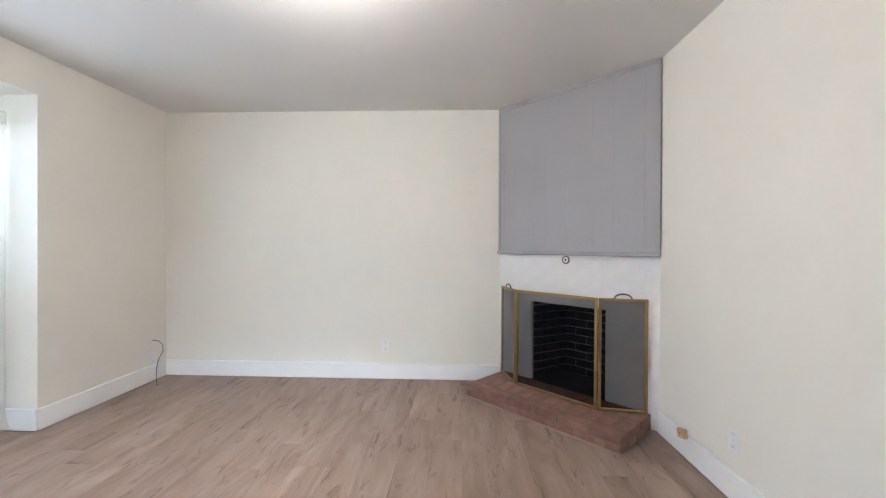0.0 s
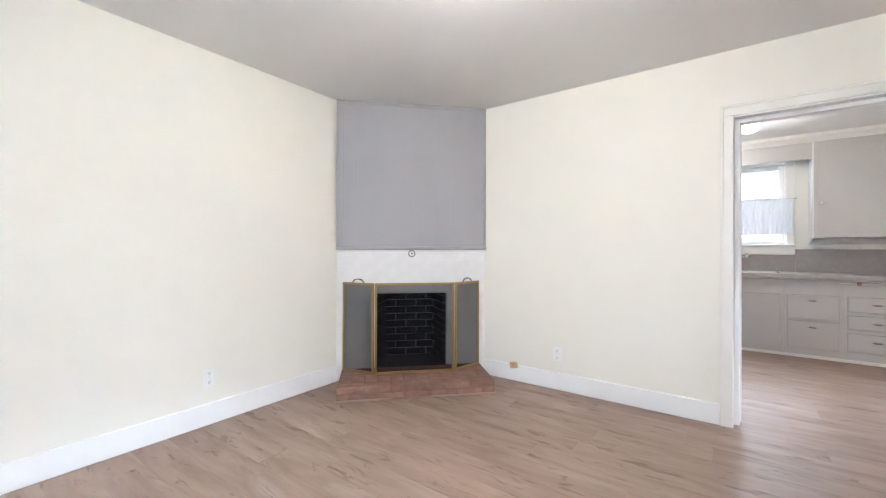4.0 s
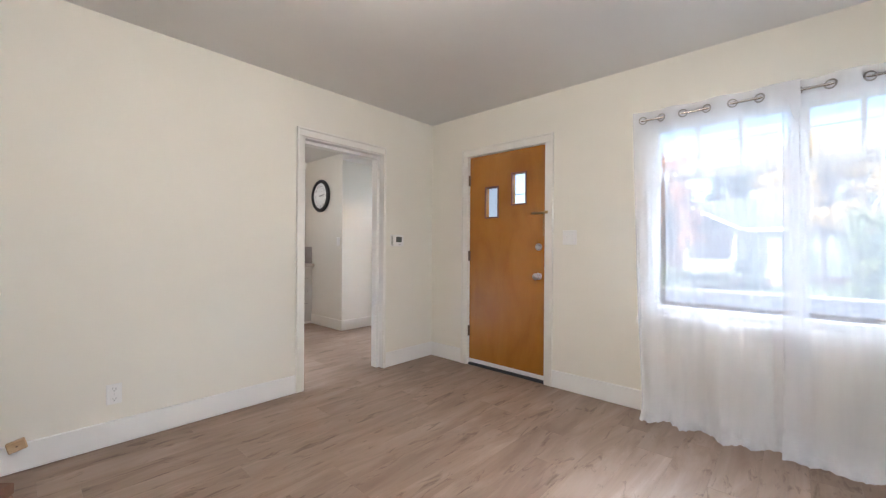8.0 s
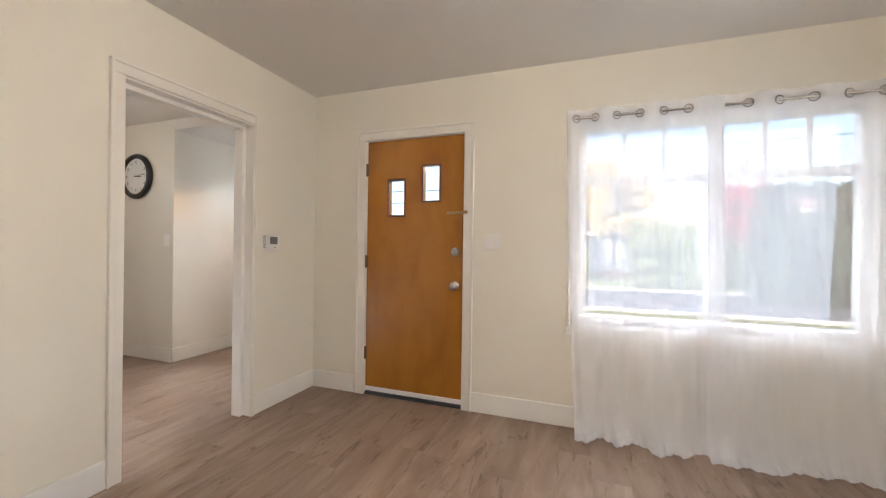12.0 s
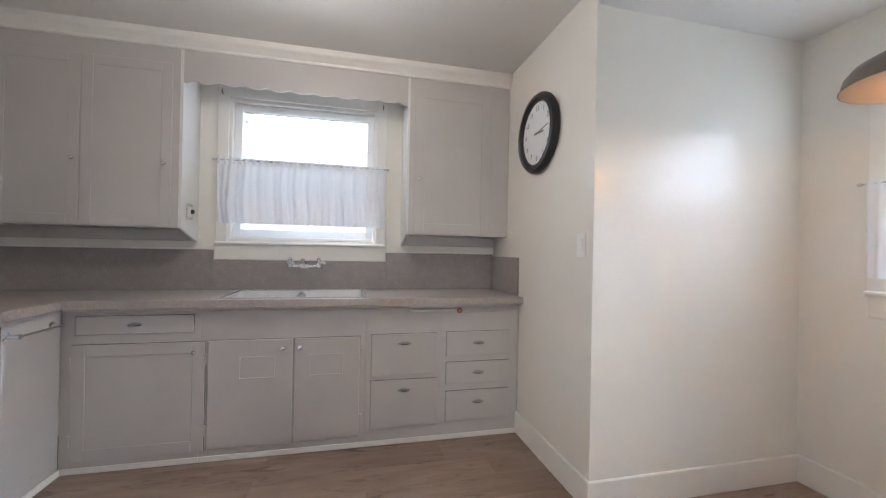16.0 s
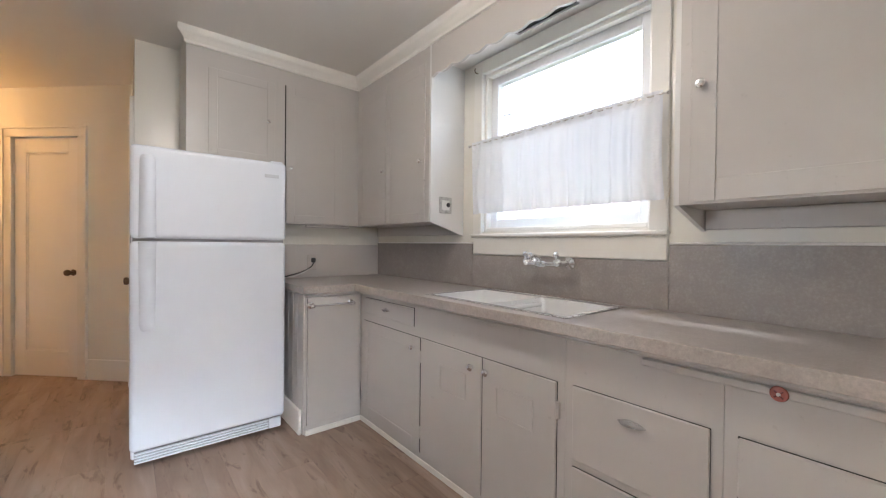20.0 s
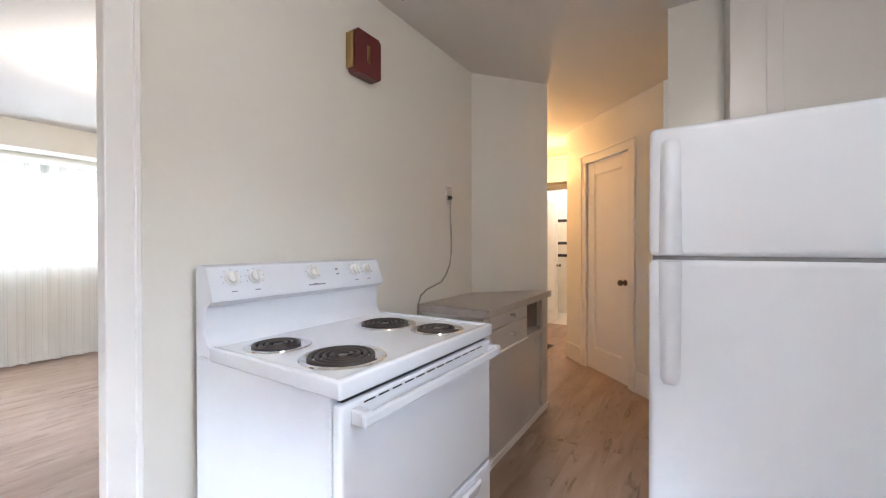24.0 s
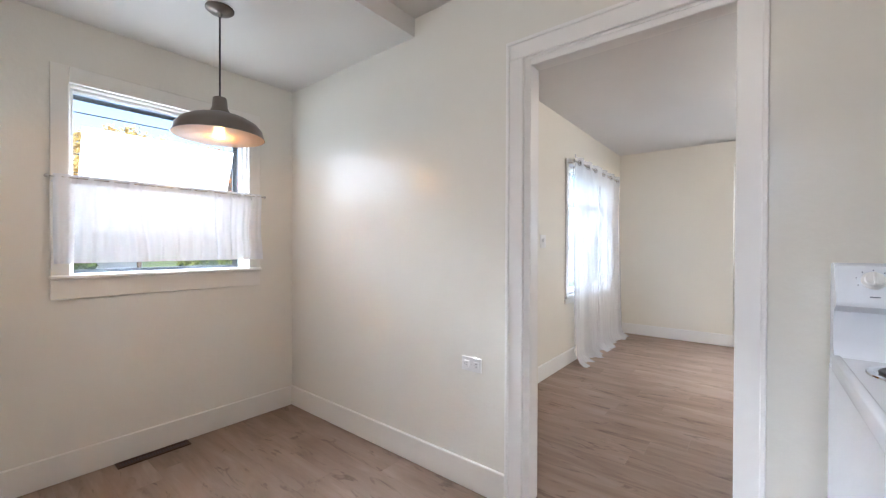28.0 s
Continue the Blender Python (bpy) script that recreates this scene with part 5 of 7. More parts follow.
for z0, z1, pz in ((0.415, 0.664, 0.604), (0.102, 0.388, 0.324)):
    d = front(u, "drawer", "x", FX, -1, -0.012, 0.388, z0, z1, edge=0.003)
    arch_pull(d, (FX - 0.010, 0.189, pz), (-1, 0, 0))
u = base_unit(KY0 + 0.002, -0.0404, "greige painted cabinet with three small drawers")
for z0, z1, pz in ((0.515, 0.667, 0.593), (0.34, 0.478, 0.407), (0.112, 0.298, 0.223)):
    d = front(u, "drawer", "x", FX, -1, -0.486, -0.071, z0, z1, edge=0.005)
    arch_pull(d, (FX - 0.010, -0.279, pz), (-1, 0, 0))
bb = thing("bread_board", (FX, -0.14, 0.79), "greige pull-out cutting board under the counter", "cutting board")
part("board", box(FX - 0.014, -0.443, 0.791, FX + 0.10, 0.161, 0.812, bevel=0.003), GREIGE, bb)
rk = part("knob", lathe(bmesh.new(), (FX - 0.014, -0.15, 0.802), [(0.014, 0), (0.018, 0.005), (0.0165, 0.010), (0.010, 0.012), (0.0001, 0.0125)], (-1, 0, 0), 20), paint("pink_red_glass_knob", (0.42, 0.15, 0.12), 0.15, 0.15, 60, 0.0, 30.0), bb, "pinkish red round glass knob", smooth=True)
pt = bmesh.new()
for k in range(4):
    bx(pt, -0.0016, -0.0015, 0.005, 0.0005, 0.0015, 0.0115, 0.0004)
    bmesh.ops.rotate(pt, verts=pt.verts[:], cent=(0, 0, 0), matrix=Matrix.Rotation(math.pi / 2, 3, "X"))
bmesh.ops.rotate(pt, verts=pt.verts[:], cent=(0, 0, 0), matrix=Matrix.Rotation(math.pi / 4, 3, "X"))
pt.transform(Matrix.Translation((FX - 0.0255, -0.15, 0.802)))
part("petal", pt, paint("dark_red_petals", (0.16, 0.025, 0.02), 0.3), rk, "dark red petal marks")
part("screw", lathe(bmesh.new(), (FX - 0.0262, -0.15, 0.802), [(0.0042, 0), (0.0042, 0.0012), (0.002, 0.0014), (0.0001, 0.0008)], (-1, 0, 0), 12), STEEL, rk, "steel screw", smooth=True)

# end unit turned to the south, with a beaded side
u = thing("base_cabinet", (3.93, 2.2, 0), "greige painted end cabinet with a beaded side", "cabinet", "kitchen base cabinets")
part("body", box(3.765, NYF + 0.008, 0.0, FX - 0.0005, KY1 - 0.002, CT - 0.045), GREIGE, u)
front(u, "door", "y", NYF + 0.008, -1, 3.775, 4.112, 0.06, 0.835, edge=0.003)
part("plinth_strip", box(3.765, NYF - 0.006, 0.001, FX - 0.008, NYF + 0.006, 0.032, bevel=0.002), CREAMTRIM, u, "pale strip at the floor")
y = NYF + 0.012
while y < 2.54:
    part("bead_board", box(3.752, y, 0.003, 3.7655, min(y + 0.085, 2.55), 0.838, bevel=0.004), GREIGE, u)
    y += 0.087
part("baseboard", box(3.734, NYF + 0.03, 0.001, 3.7515, 2.55, 0.15, bevel=0.004), CREAMTRIM, u, "pale baseboard along the cabinet side")

tb = thing("towel_bar", (3.92, NYF - 0.01, 0.77), "chrome towel bar on the end cabinet", "towel bar")
part("bar", cyl(bmesh.new(), (3.916, NYF - 0.046, 0.772), (1, 0, 0), 0.006, 0.27, 12), CHROME, tb, smooth=True)
for x in (3.79, 4.045):
    part("bracket", lathe(bmesh.new(), (x, NYF - 0.0025, 0.772), [(0.02, 0), (0.02, 0.005), (0.01, 0.01), (0.008, 0.03), (0.012, 0.043), (0.011, 0.052), (0.0001, 0.054)], (0, -1, 0), 18), CHROME, tb, smooth=True)


def flat_slab(x0, x1, y0, y1, z0, z1, holes=()):
    """A level slab with holes (y0, y1, x0, x1) through it."""
    bm = wall_mesh("x", z0, z1, y0, y1, x0, x1, holes)
    bm.transform(Matrix(((0, 0, 1, 0), (0, 1, 0, 0), (1, 0, 0, 0), (0, 0, 0, 1))))
    return bm


SK = (0.425, 1.225, 4.125, 4.562)
wt = thing("worktop", (4.3, 1.0, CT - 0.04), "greige speckled laminate worktop with a thick edge", "countertop")
part("top", flat_slab(4.068, KX1 - 0.001, KY0 + 0.001, KY1 - 0.001, CT - 0.038, CT, [(SK[0], SK[1], SK[2], SK[3])]), COUNTER, wt)
part("top", box(3.748, 1.902, CT - 0.038, 4.068, KY1 - 0.001, CT), COUNTER, wt)
part("front_edge", box(4.06, KY0 + 0.001, CT - 0.042, 4.068, 1.902, CT + 0.0005, bevel=0.002), EDGE, wt, "speckled beige laminate edge")
part("front_edge", box(3.748, 1.894, CT - 0.042, 4.068, 1.902, CT + 0.0005, bevel=0.002), EDGE, wt, "speckled beige laminate edge")
part("front_edge", box(3.740, 1.894, CT - 0.042, 3.748, KY1 - 0.001, CT + 0.0005, bevel=0.002), EDGE, wt, "speckled beige laminate edge")
part("under_moulding", box(FX - 0.018, KY0 + 0.002, CT - 0.066, FX + 0.005, NYF, CT - 0.042, bevel=0.007, seg=2), GREIGE, wt, "rounded painted moulding")
part("under_moulding", box(3.755, NYF - 0.012, CT - 0.066, FX - 0.018, NYF + 0.01, CT - 0.042, bevel=0.007, seg=2), GREIGE, wt, "rounded painted moulding")
bs = thing("backsplash", (KX1, 1.0, CT), "grey laminate backsplash along the kitchen wall", "backsplash")
part("panel", box(KX1 - 0.012, KY0 + 0.012, CT, KX1 - 0.001, 0.271, 1.148, bevel=0.0006), SPLASH, bs)
part("panel", box(KX1 - 0.0115, 0.2725, CT, KX1 - 0.001, 1.392, 1.082, bevel=0.0006), SPLASH, bs)
part("panel", box(KX1 - 0.012, 1.3935, CT, KX1 - 0.001, KY1 - 0.010, 1.148, bevel=0.0006), SPLASH, bs)
part("side_panel", box(4.133, KY0 + 0.001, CT, KX1 - 0.001, KY0 + 0.011, 1.135, bevel=0.002), SPLASH, bs)
part("back_panel", box(3.75, KY1 - 0.009, CT, KX1 - 0.012, KY1 - 0.001, 1.132, bevel=0.002), paint("pale_splash_paint", (0.56, 0.52, 0.49), 0.4), bs, "pale painted back panel")
part("cap_strip", box(KX1 - 0.016, KY0 + 0.012, 1.148, KX1 - 0.001, 0.271, 1.158, bevel=0.003), TRIM, bs, "thin pale cap")
part("cap_strip", box(KX1 - 0.016, 1.3935, 1.148, KX1 - 0.001, KY1 - 0.010, 1.158, bevel=0.003), TRIM, bs, "thin pale cap")

# sink with two bowls
sink = thing("sink", (4.33, 0.82, CT), "white enamel double bowl sink with a steel rim", "sink")
rim = flat_slab(SK[2] - 0.006, SK[3] + 0.006, SK[0] - 0.006, SK[1] + 0.006, CT + 0.0005, CT + 0.004, [(SK[0] + 0.004, SK[1] - 0.004, SK[2] + 0.004, SK[3] - 0.004)])
part("steel_rim", rim, STEEL, sink, "thin stainless clamping rim")
part("deck", flat_slab(SK[2] + 0.004, SK[3] - 0.004, SK[0] + 0.004, SK[1] - 0.004, CT - 0.008, CT + 0.003, [(0.447, 1.203, 4.150, 4.511)]), ENAMEL, sink)
for y0, y1 in ((0.442, 0.809), (0.831, 1.208)):
    bm = bmesh.new()
    r = bmesh.ops.create_cube(bm, size=1.0, matrix=Matrix.Translation(((4.145 + 4.516) / 2, (y0 + y1) / 2, CT - 0.09)) @ Matrix.Diagonal((0.371, y1 - y0, 0.18, 1)))
    top = [f for f in bm.faces if f.normal.z > 0.9]
    bmesh.ops.delete(bm, geom=top, context="FACES_ONLY")
    sides = [e for e in bm.edges if not e.is_boundary]
    bmesh.ops.bevel(bm, geom=sides, offset=0.03, segments=5, affect="EDGES", profile=0.5)
    bo = part("bowl", bm, ENAMEL, sink, smooth=True)
    part("drain", lathe(bmesh.new(), ((4.145 + 4.516) / 2, (y0 + y1) / 2, CT - 0.1795), [(0.042, 0), (0.042, 0.003), (0.03, 0.003), (0.028, 0.001), (0.0001, 0.001)]), STEEL, bo, "steel basket drain", smooth=True)
part("divider", bx(bmesh.new(), 4.147, 0.800, CT - 0.040, 4.514, 0.840, CT - 0.016, 0.011, 3), ENAMEL, sink, "rounded low divider", smooth=True)
part("overflow_plug", lathe(bmesh.new(), (4.535, 0.815, CT + 0.003), [(0.012, 0), (0.011, 0.003), (0.0001, 0.004)]), STEEL, sink)

fa = thing("faucet", (KX1 - 0.012, 0.815, 1.06), "chrome wall-mounted bridge faucet", "faucet")
WX = KX1 - 0.012
for y in (0.713, 0.917):
    part("flange", lathe(bmesh.new(), (WX, y, 1.055), [(0.03, 0), (0.03, 0.006), (0.02, 0.018), (0.014, 0.03)], (-1, 0, 0), 24), CHROME, fa, smooth=True)
    ar_ = part("valve_arm", tube(bmesh.new(), [(WX - 0.02, y, 1.055), (WX - 0.06, y, 1.055), (WX - 0.085, y + (0.815 - y) * 0.12, 1.056)], 0.013, 12), CHROME, fa, smooth=True)
    ball(bm := bmesh.new(), (WX - 0.085, y + (0.815 - y) * 0.12, 1.058), 0.02)
    part("valve", bm, CHROME, fa, smooth=True)
    part("tap_handle", lathe(bmesh.new(), (WX - 0.088, y + (0.815 - y) * 0.12, 1.066), [(0.013, 0), (0.009, 0.008), (0.008, 0.016), (0.0125, 0.026), (0.0135, 0.034), (0.010, 0.042), (0.0001, 0.045)], (-0.25, 0, 1), 20), CHROME, fa, smooth=True)
part("bridge", tube(bmesh.new(), [(WX - 0.085, 0.73, 1.052), (WX - 0.09, 0.815, 1.050), (WX - 0.085, 0.90, 1.052)], 0.009, 12), CHROME, fa, smooth=True)
part("hub", lathe(bmesh.new(), (WX - 0.09, 0.845, 1.050), [(0.009, 0), (0.015, 0.008), (0.016, 0.03), (0.015, 0.052), (0.009, 0.06)], (0, -1, 0), 20), CHROME, fa, smooth=True)
part("spout", tube(bmesh.new(), [(WX - 0.09, 0.815, 1.054), (WX - 0.105, 0.815, 1.075), (WX - 0.13, 0.816, 1.09), (WX - 0.165, 0.818, 1.096)], 0.0095, 12), CHROME, fa, smooth=True)
part("spout_tip", lathe(bmesh.new(), (WX - 0.17, 0.818, 1.106), [(0.0001, 0.0), (0.010, 0.003), (0.014, 0.012), (0.014, 0.024), (0.011, 0.034), (0.0001, 0.035)], (0, 0, -1), 18), CHROME, fa, smooth=True)

# upper cabinets
UX, UZ, UT, UYN = 4.342, 1.275, 2.356, 2.415


def upper(name_pose, label, boxes):
    ob = thing("wall_cabinet", name_pose, label, "cabinet", "kitchen wall cabinets")
    for bxs in boxes:
        part("body", box(*bxs), GREIGE, ob)
    return ob


def side_cheek(parent, y0, y1):
    pts = [(UX + 0.001, UZ), (KX1 - 0.002, UZ - 0.078), (KX1 - 0.002, HK - 0.003), (UX + 0.001, HK - 0.003)]
    bm = prism(bmesh.new(), pts, y0, y1, Matrix(((1, 0, 0, 0), (0, 0, 1, 0), (0, 1, 0, 0), (0, 0, 0, 1))))
    part("side_panel", bm, WHITESIDE, parent, "white painted side panel beside the window")


u = upper((4.47, -0.2, UZ), "greige wall cabinet beside the window", [(UX, KY0 + 0.002, UZ, KX1 - 0.002, 0.15, HK - 0.003)])
side_cheek(u, 0.1505, 0.166)
d = front(u, "door", "x", UX, -1, -0.42, 0.117, 1.282, 2.259, 0.07, proud=0.007)
round_knob(d, (UX - 0.007, 0.086, 1.647), (-1, 0, 0), r=0.014)
u = upper((4.47, 1.9, UZ), "greige wall cabinet with two narrow doors", [(UX, 1.505, UZ, KX1 - 0.002, UYN, HK - 0.003)])
side_cheek(u, 1.489, 1.5045)
for y0, y1, ky in ((1.543, 1.990, 1.575), (1.996, 2.39, 2.021)):
    d = front(u, "door", "x", UX, -1, y0, y1, 1.282, 2.232, 0.055, proud=0.006)
    round_knob(d, (UX - 0.006, ky, 1.645), (-1, 0, 0))
u = upper((3.8, 2.45, UZ), "greige wall cabinet above the refrigerator and corner", [(3.22, UYN, 1.655, 3.738, 2.898, HK - 0.003), (3.7384, UYN, UZ, KX1 - 0.003, KY1 - 0.002, HK - 0.003)])
d = front(u, "door", "y", UYN, -1, 3.333, 3.722, 1.672, 2.212, 0.05, proud=0.007)
round_knob(d, (3.676, UYN - 0.007, 1.945), (0, -1, 0))
d = front(u, "door", "y", UYN, -1, 3.80, 4.20, 1.282, 2.222, 0.055, proud=0.007)
round_knob(d, (3.825, UYN - 0.007, 1.655), (0, -1, 0))
# dark strip on the face stands for the shade between the doors
part("dark_gap", box(3.788, UYN - 0.003, 1.282, 3.796, UYN - 0.0005, 2.222), DARK, u)
part("under_batten", box(3.95, UYN + 0.02, UZ - 0.022, 4.28, UYN + 0.05, UZ - 0.0005, bevel=0.003), GREIGE, u)

# greige strips on the wall stand for the shadowed band under the cabinets
for a, b_ in ((KY0 + 0.003, 0.1495), (1.505, KY1 - 0.012)):
    solo("under_cabinet_strip", box(KX1 - 0.022, a, 1.203, KX1 - 0.0015, b_, UZ - 0.001, bevel=0.003), GREIGE, "greige strip for the shadowed band under the cabinets", "trim", kind="structure", base=(KX1, a, 1.2))

# scalloped valance over the window
va = bmesh.new()
lo, hi, pitch = 0.1665, 1.4885, 0.1347
ys, zs = [], []
N = 150
for i in range(N + 1):
    y = lo + (hi - lo) * i / N
    c = abs(math.sin(math.pi * (y - 0.364) / pitch)) if 0.364 - 1e-6 <= y <= 1.309 else 0.0
    z = 2.150 - 0.017 * c
    if y < 0.364:
        z = 2.150 - 0.017 * max(0, math.sin(math.pi * (y - 0.229) / pitch)) - (0.02 * min(1, max(0, (0.235 - y) / 0.05)))
    if y > 1.309:
        z = 2.150 - 0.017 * max(0, math.sin(math.pi * (y - 1.309) / pitch)) - (0.02 * min(1, max(0, (y - 1.43) / 0.05)))
    ys.append(y)
    zs.append(z)
fr_ = [[va.verts.new((x, y, z)) for y, z in zip(ys, zs)] for x in (UX, UX + 0.016)]
tp_ = [[va.verts.new((x, y, HK - 0.003)) for y in ys] for x in (UX, UX + 0.016)]
for i in range(N):
    va.faces.new((fr_[0][i], fr_[0][i + 1], tp_[0][i + 1], tp_[0][i]))
    va.faces.new((fr_[1][i], fr_[1][i + 1], tp_[1][i + 1], tp_[1][i]))
    va.faces.new((fr_[0][i], fr_[0][i + 1], fr_[1][i + 1], fr_[1][i]))
    va.faces.new((tp_[0][i], tp_[0][i + 1], tp_[1][i + 1], tp_[1][i]))
vl = thing("valance", (UX, 0.83, 2.15), "greige scalloped wooden valance above the window", "valance")
part("scalloped_board", va, GREIGE, vl)
part("soffit", flat_slab(UX + 0.017, KX1 - 0.002, 0.1668, 1.4882, 2.246, 2.258, [(0.645, 1.0, 4.50, 4.545)]), TRIM, vl, "white painted soffit with a lamp slot")
# dark sheet over the slot paints its shade
part("slot_backing", box(4.49, 0.63, 2.262, 4.555, 1.015, 2.27), DARK, vl, "sheet painted dark for shade in the slot")


def crown(name, p, q, nrm, m0, m1):
    """Crown moulding under the ceiling along p to q; m0, m1: how far each end is mitred."""
    prof = [(0, 2.320), (0.012, 2.322), (0.014, 2.337), (0.034, 2.360), (0.046, 2.370), (0.05, 2.377), (0.05, HK - 0.001), (0, HK - 0.001)]
    p, q, nv = Vector((*p, 0)), Vector((*q, 0)), Vector((*nrm, 0))
    d = (q - p).normalized()
    bm = bmesh.new()
    a = [bm.verts.new(p + nv * o + d * (m0 * o) + Vector((0, 0, z))) for o, z in prof]
    b_ = [bm.verts.new(q + nv * o - d * (m1 * o) + Vector((0, 0, z))) for o, z in prof]
    for i in range(len(prof)):
        j = (i + 1) % len(prof)
        bm.faces.new((a[i], a[j], b_[j], b_[i]))
    bm.faces.new(a)
    bm.faces.new(list(reversed(b_)))
    return structure(name, bm, CREAMTRIM, "cream crown moulding above the cabinets", "moulding")


crown("crown_moulding_1", (UX, KY0 + 0.001), (UX, UYN), (-1, 0), 0, 1)
crown("crown_moulding_2", (UX, UYN), (3.222, UYN), (0, -1), 1, -1)

sp = thing("outlet", pose(4.457, 1.4895, 1.38, 0, 0, 0), "metal outlet plate with a black plug on the cabinet side", "outlet", "wall outlets")
part("plate", box(-0.05, -0.006, -0.05, 0.05, 0.001, 0.05, bevel=0.004), STEEL, sp, local=True)
part("insert", box(-0.03, -0.009, -0.03, 0.03, -0.005, 0.03, bevel=0.004), WHITEP, sp, local=True)
part("plug", ball(bmesh.new(), (0.014, -0.014, 0.002), 0.013, (0.9, 1, 1.1)), BLACK, sp, "black plug cap", local=True, smooth=True)
so = thing("outlet", pose(4.035, KY1 - 0.0085, 0.998, 0, 0, 0), "outlet with black and white plugs above the worktop", "outlet", "wall outlets")
part("plate", box(-0.035, -0.006, -0.0575, 0.035, 0.0, 0.0575, bevel=0.004), paint("beige_plate", (0.55, 0.50, 0.46), 0.4), so, local=True)
part("plug", box(-0.012, -0.04, -0.002, 0.016, -0.006, 0.034, bevel=0.008, seg=2), BLACK, so, "black plug", local=True)
part("cord", tube(bmesh.new(), [(0.0, -0.035, 0.0), (-0.02, -0.045, -0.03), (-0.06, -0.05, -0.055), (-0.12, -0.05, -0.075), (-0.2, -0.05, -0.095), (-0.27, -0.05, -0.104)], 0.0045, 8), BLACK, so, "black power cord", local=True, smooth=True)
part("white_cord", tube(bmesh.new(), [(-0.04, -0.05, -0.045), (-0.09, -0.055, -0.075), (-0.15, -0.055, -0.098), (-0.24, -0.055, -0.106)], 0.003, 8), WHITEP, so, "white cord", local=True, smooth=True)


# cafe curtains on thin rods
def cafe(name, axis, at, u0, u1, z0, z1, seed, label):
    ob = thing(name, (at, (u0 + u1) / 2, z0) if axis == "x" else ((u0 + u1) / 2, at, z0), label, "curtain", "cafe curtains")
    part("cloth", drape(axis, at, u0 + 0.012, u1 - 0.012, z0, z1 + 0.012, 10.5, 0.030, seed, 0.0, nz=14, nu=230, top_depth=0.010), CAFE, ob, "thin white cotton", smooth=True)
    part("rod_pocket", drape(axis, at - 0.002, u0 + 0.012, u1 - 0.012, z1 - 0.028, z1 + 0.016, 26, 0.007, seed + 1, 0.0, nz=4, nu=170), CAFE, ob, "gathered rod pocket", smooth=True)
    rod_ = cyl(bmesh.new(), (at, (u0 + u1) / 2, z1) if axis == "x" else ((u0 + u1) / 2, at, z1), (0, 1, 0) if axis == "x" else (1, 0, 0), 0.004, u1 - u0 + 0.02, 10)
    part("rod", rod_, STEEL, ob, "thin steel rod", smooth=True)
    for uu in (u0 - 0.01, u1 + 0.01):
        c = (at, uu, z1) if axis == "x" else (uu, at, z1)
        part("rod_end", ball(bmesh.new(), c, 0.009), STEEL, ob, smooth=True)
    return ob


cafe("cafe_curtain", "x", KX1 - 0.045, 0.28, 1.382, 1.325, 1.738, 3, "white cotton cafe curtain across the sink window")
cafe("cafe_curtain", "y", NY0 + 0.045, 2.022, 3.06, 1.085, 1.508, 8, "white cotton cafe curtain across the nook window")
for y in (0.31, 1.352):
    hk = thing("curtain_hook", (KX1 - 0.02, y, 2.17), "small brass curtain hook on the window casing", "hook", "window hooks")
    part("hook", tube(bmesh.new(), [(KX1 - 0.019, y, 2.175), (KX1 - 0.04, y, 2.175), (KX1 - 0.046, y, 2.188), (KX1 - 0.04, y, 2.20)], 0.0035, 8), BRONZE, hk)

# ---- refrigerator ----
fg = thing("refrigerator", (3.328, 2.45, 0), "white top-freezer refrigerator with moulded handles", "refrigerator")
FL, FR, FY = 2.957, 3.699, 2.085
part("body", box(FL + 0.006, FY + 0.065, 0.03, FR - 0.006, 2.82, 1.612, bevel=0.008), APPL, fg)
part("fridge_door", box(FL, FY, 0.09, FR, FY + 0.060, 1.142, bevel=0.024, seg=5), APPL, fg)
fz = part("freezer_door", box(FL, FY, 1.154, FR, FY + 0.060, 1.622, bevel=0.024, seg=5), APPL, fg)
part("door_gasket", box(FL + 0.012, FY + 0.02, 0.1, FR - 0.012, FY + 0.0655, 1.60), paint("grey_gasket", (0.25, 0.25, 0.26), 0.6), fg)


def fridge_handle(gap_z, far_z, cx, half, depth):
    """A moulded pull: a smooth half-round bar, deepest at the door gap, that thins out and rounds off at its far end."""
    bm = bmesh.new()
    rows, n, m = [], 24, 14
    for k in range(n + 1):
        t = k / n
        z = gap_z + (far_z - gap_z) * t
        end = math.sqrt(max(0.0, 1 - max(0.0, (t - 0.90) / 0.10) ** 2)) if t > 0.90 else 1.0
        d = depth * (1 - 0.35 * t * t) * (0.25 + 0.75 * end)
        w = half * (0.72 + 0.28 * end) * (1 - 0.10 * t)
        row = [bm.verts.new((cx - w * math.cos(math.pi * i / m), FY + 0.003 - d * math.sin(math.pi * i / m) ** 1.7, z)) for i in range(m + 1)]
        rows.append(row)
    for a_, b_ in zip(rows, rows[1:]):
        for i in range(m):
            bm.faces.new((a_[i], a_[i + 1], b_[i + 1], b_[i]))
    bm.faces.new(rows[0])
    bm.faces.new(list(reversed(rows[-1])))
    return bm


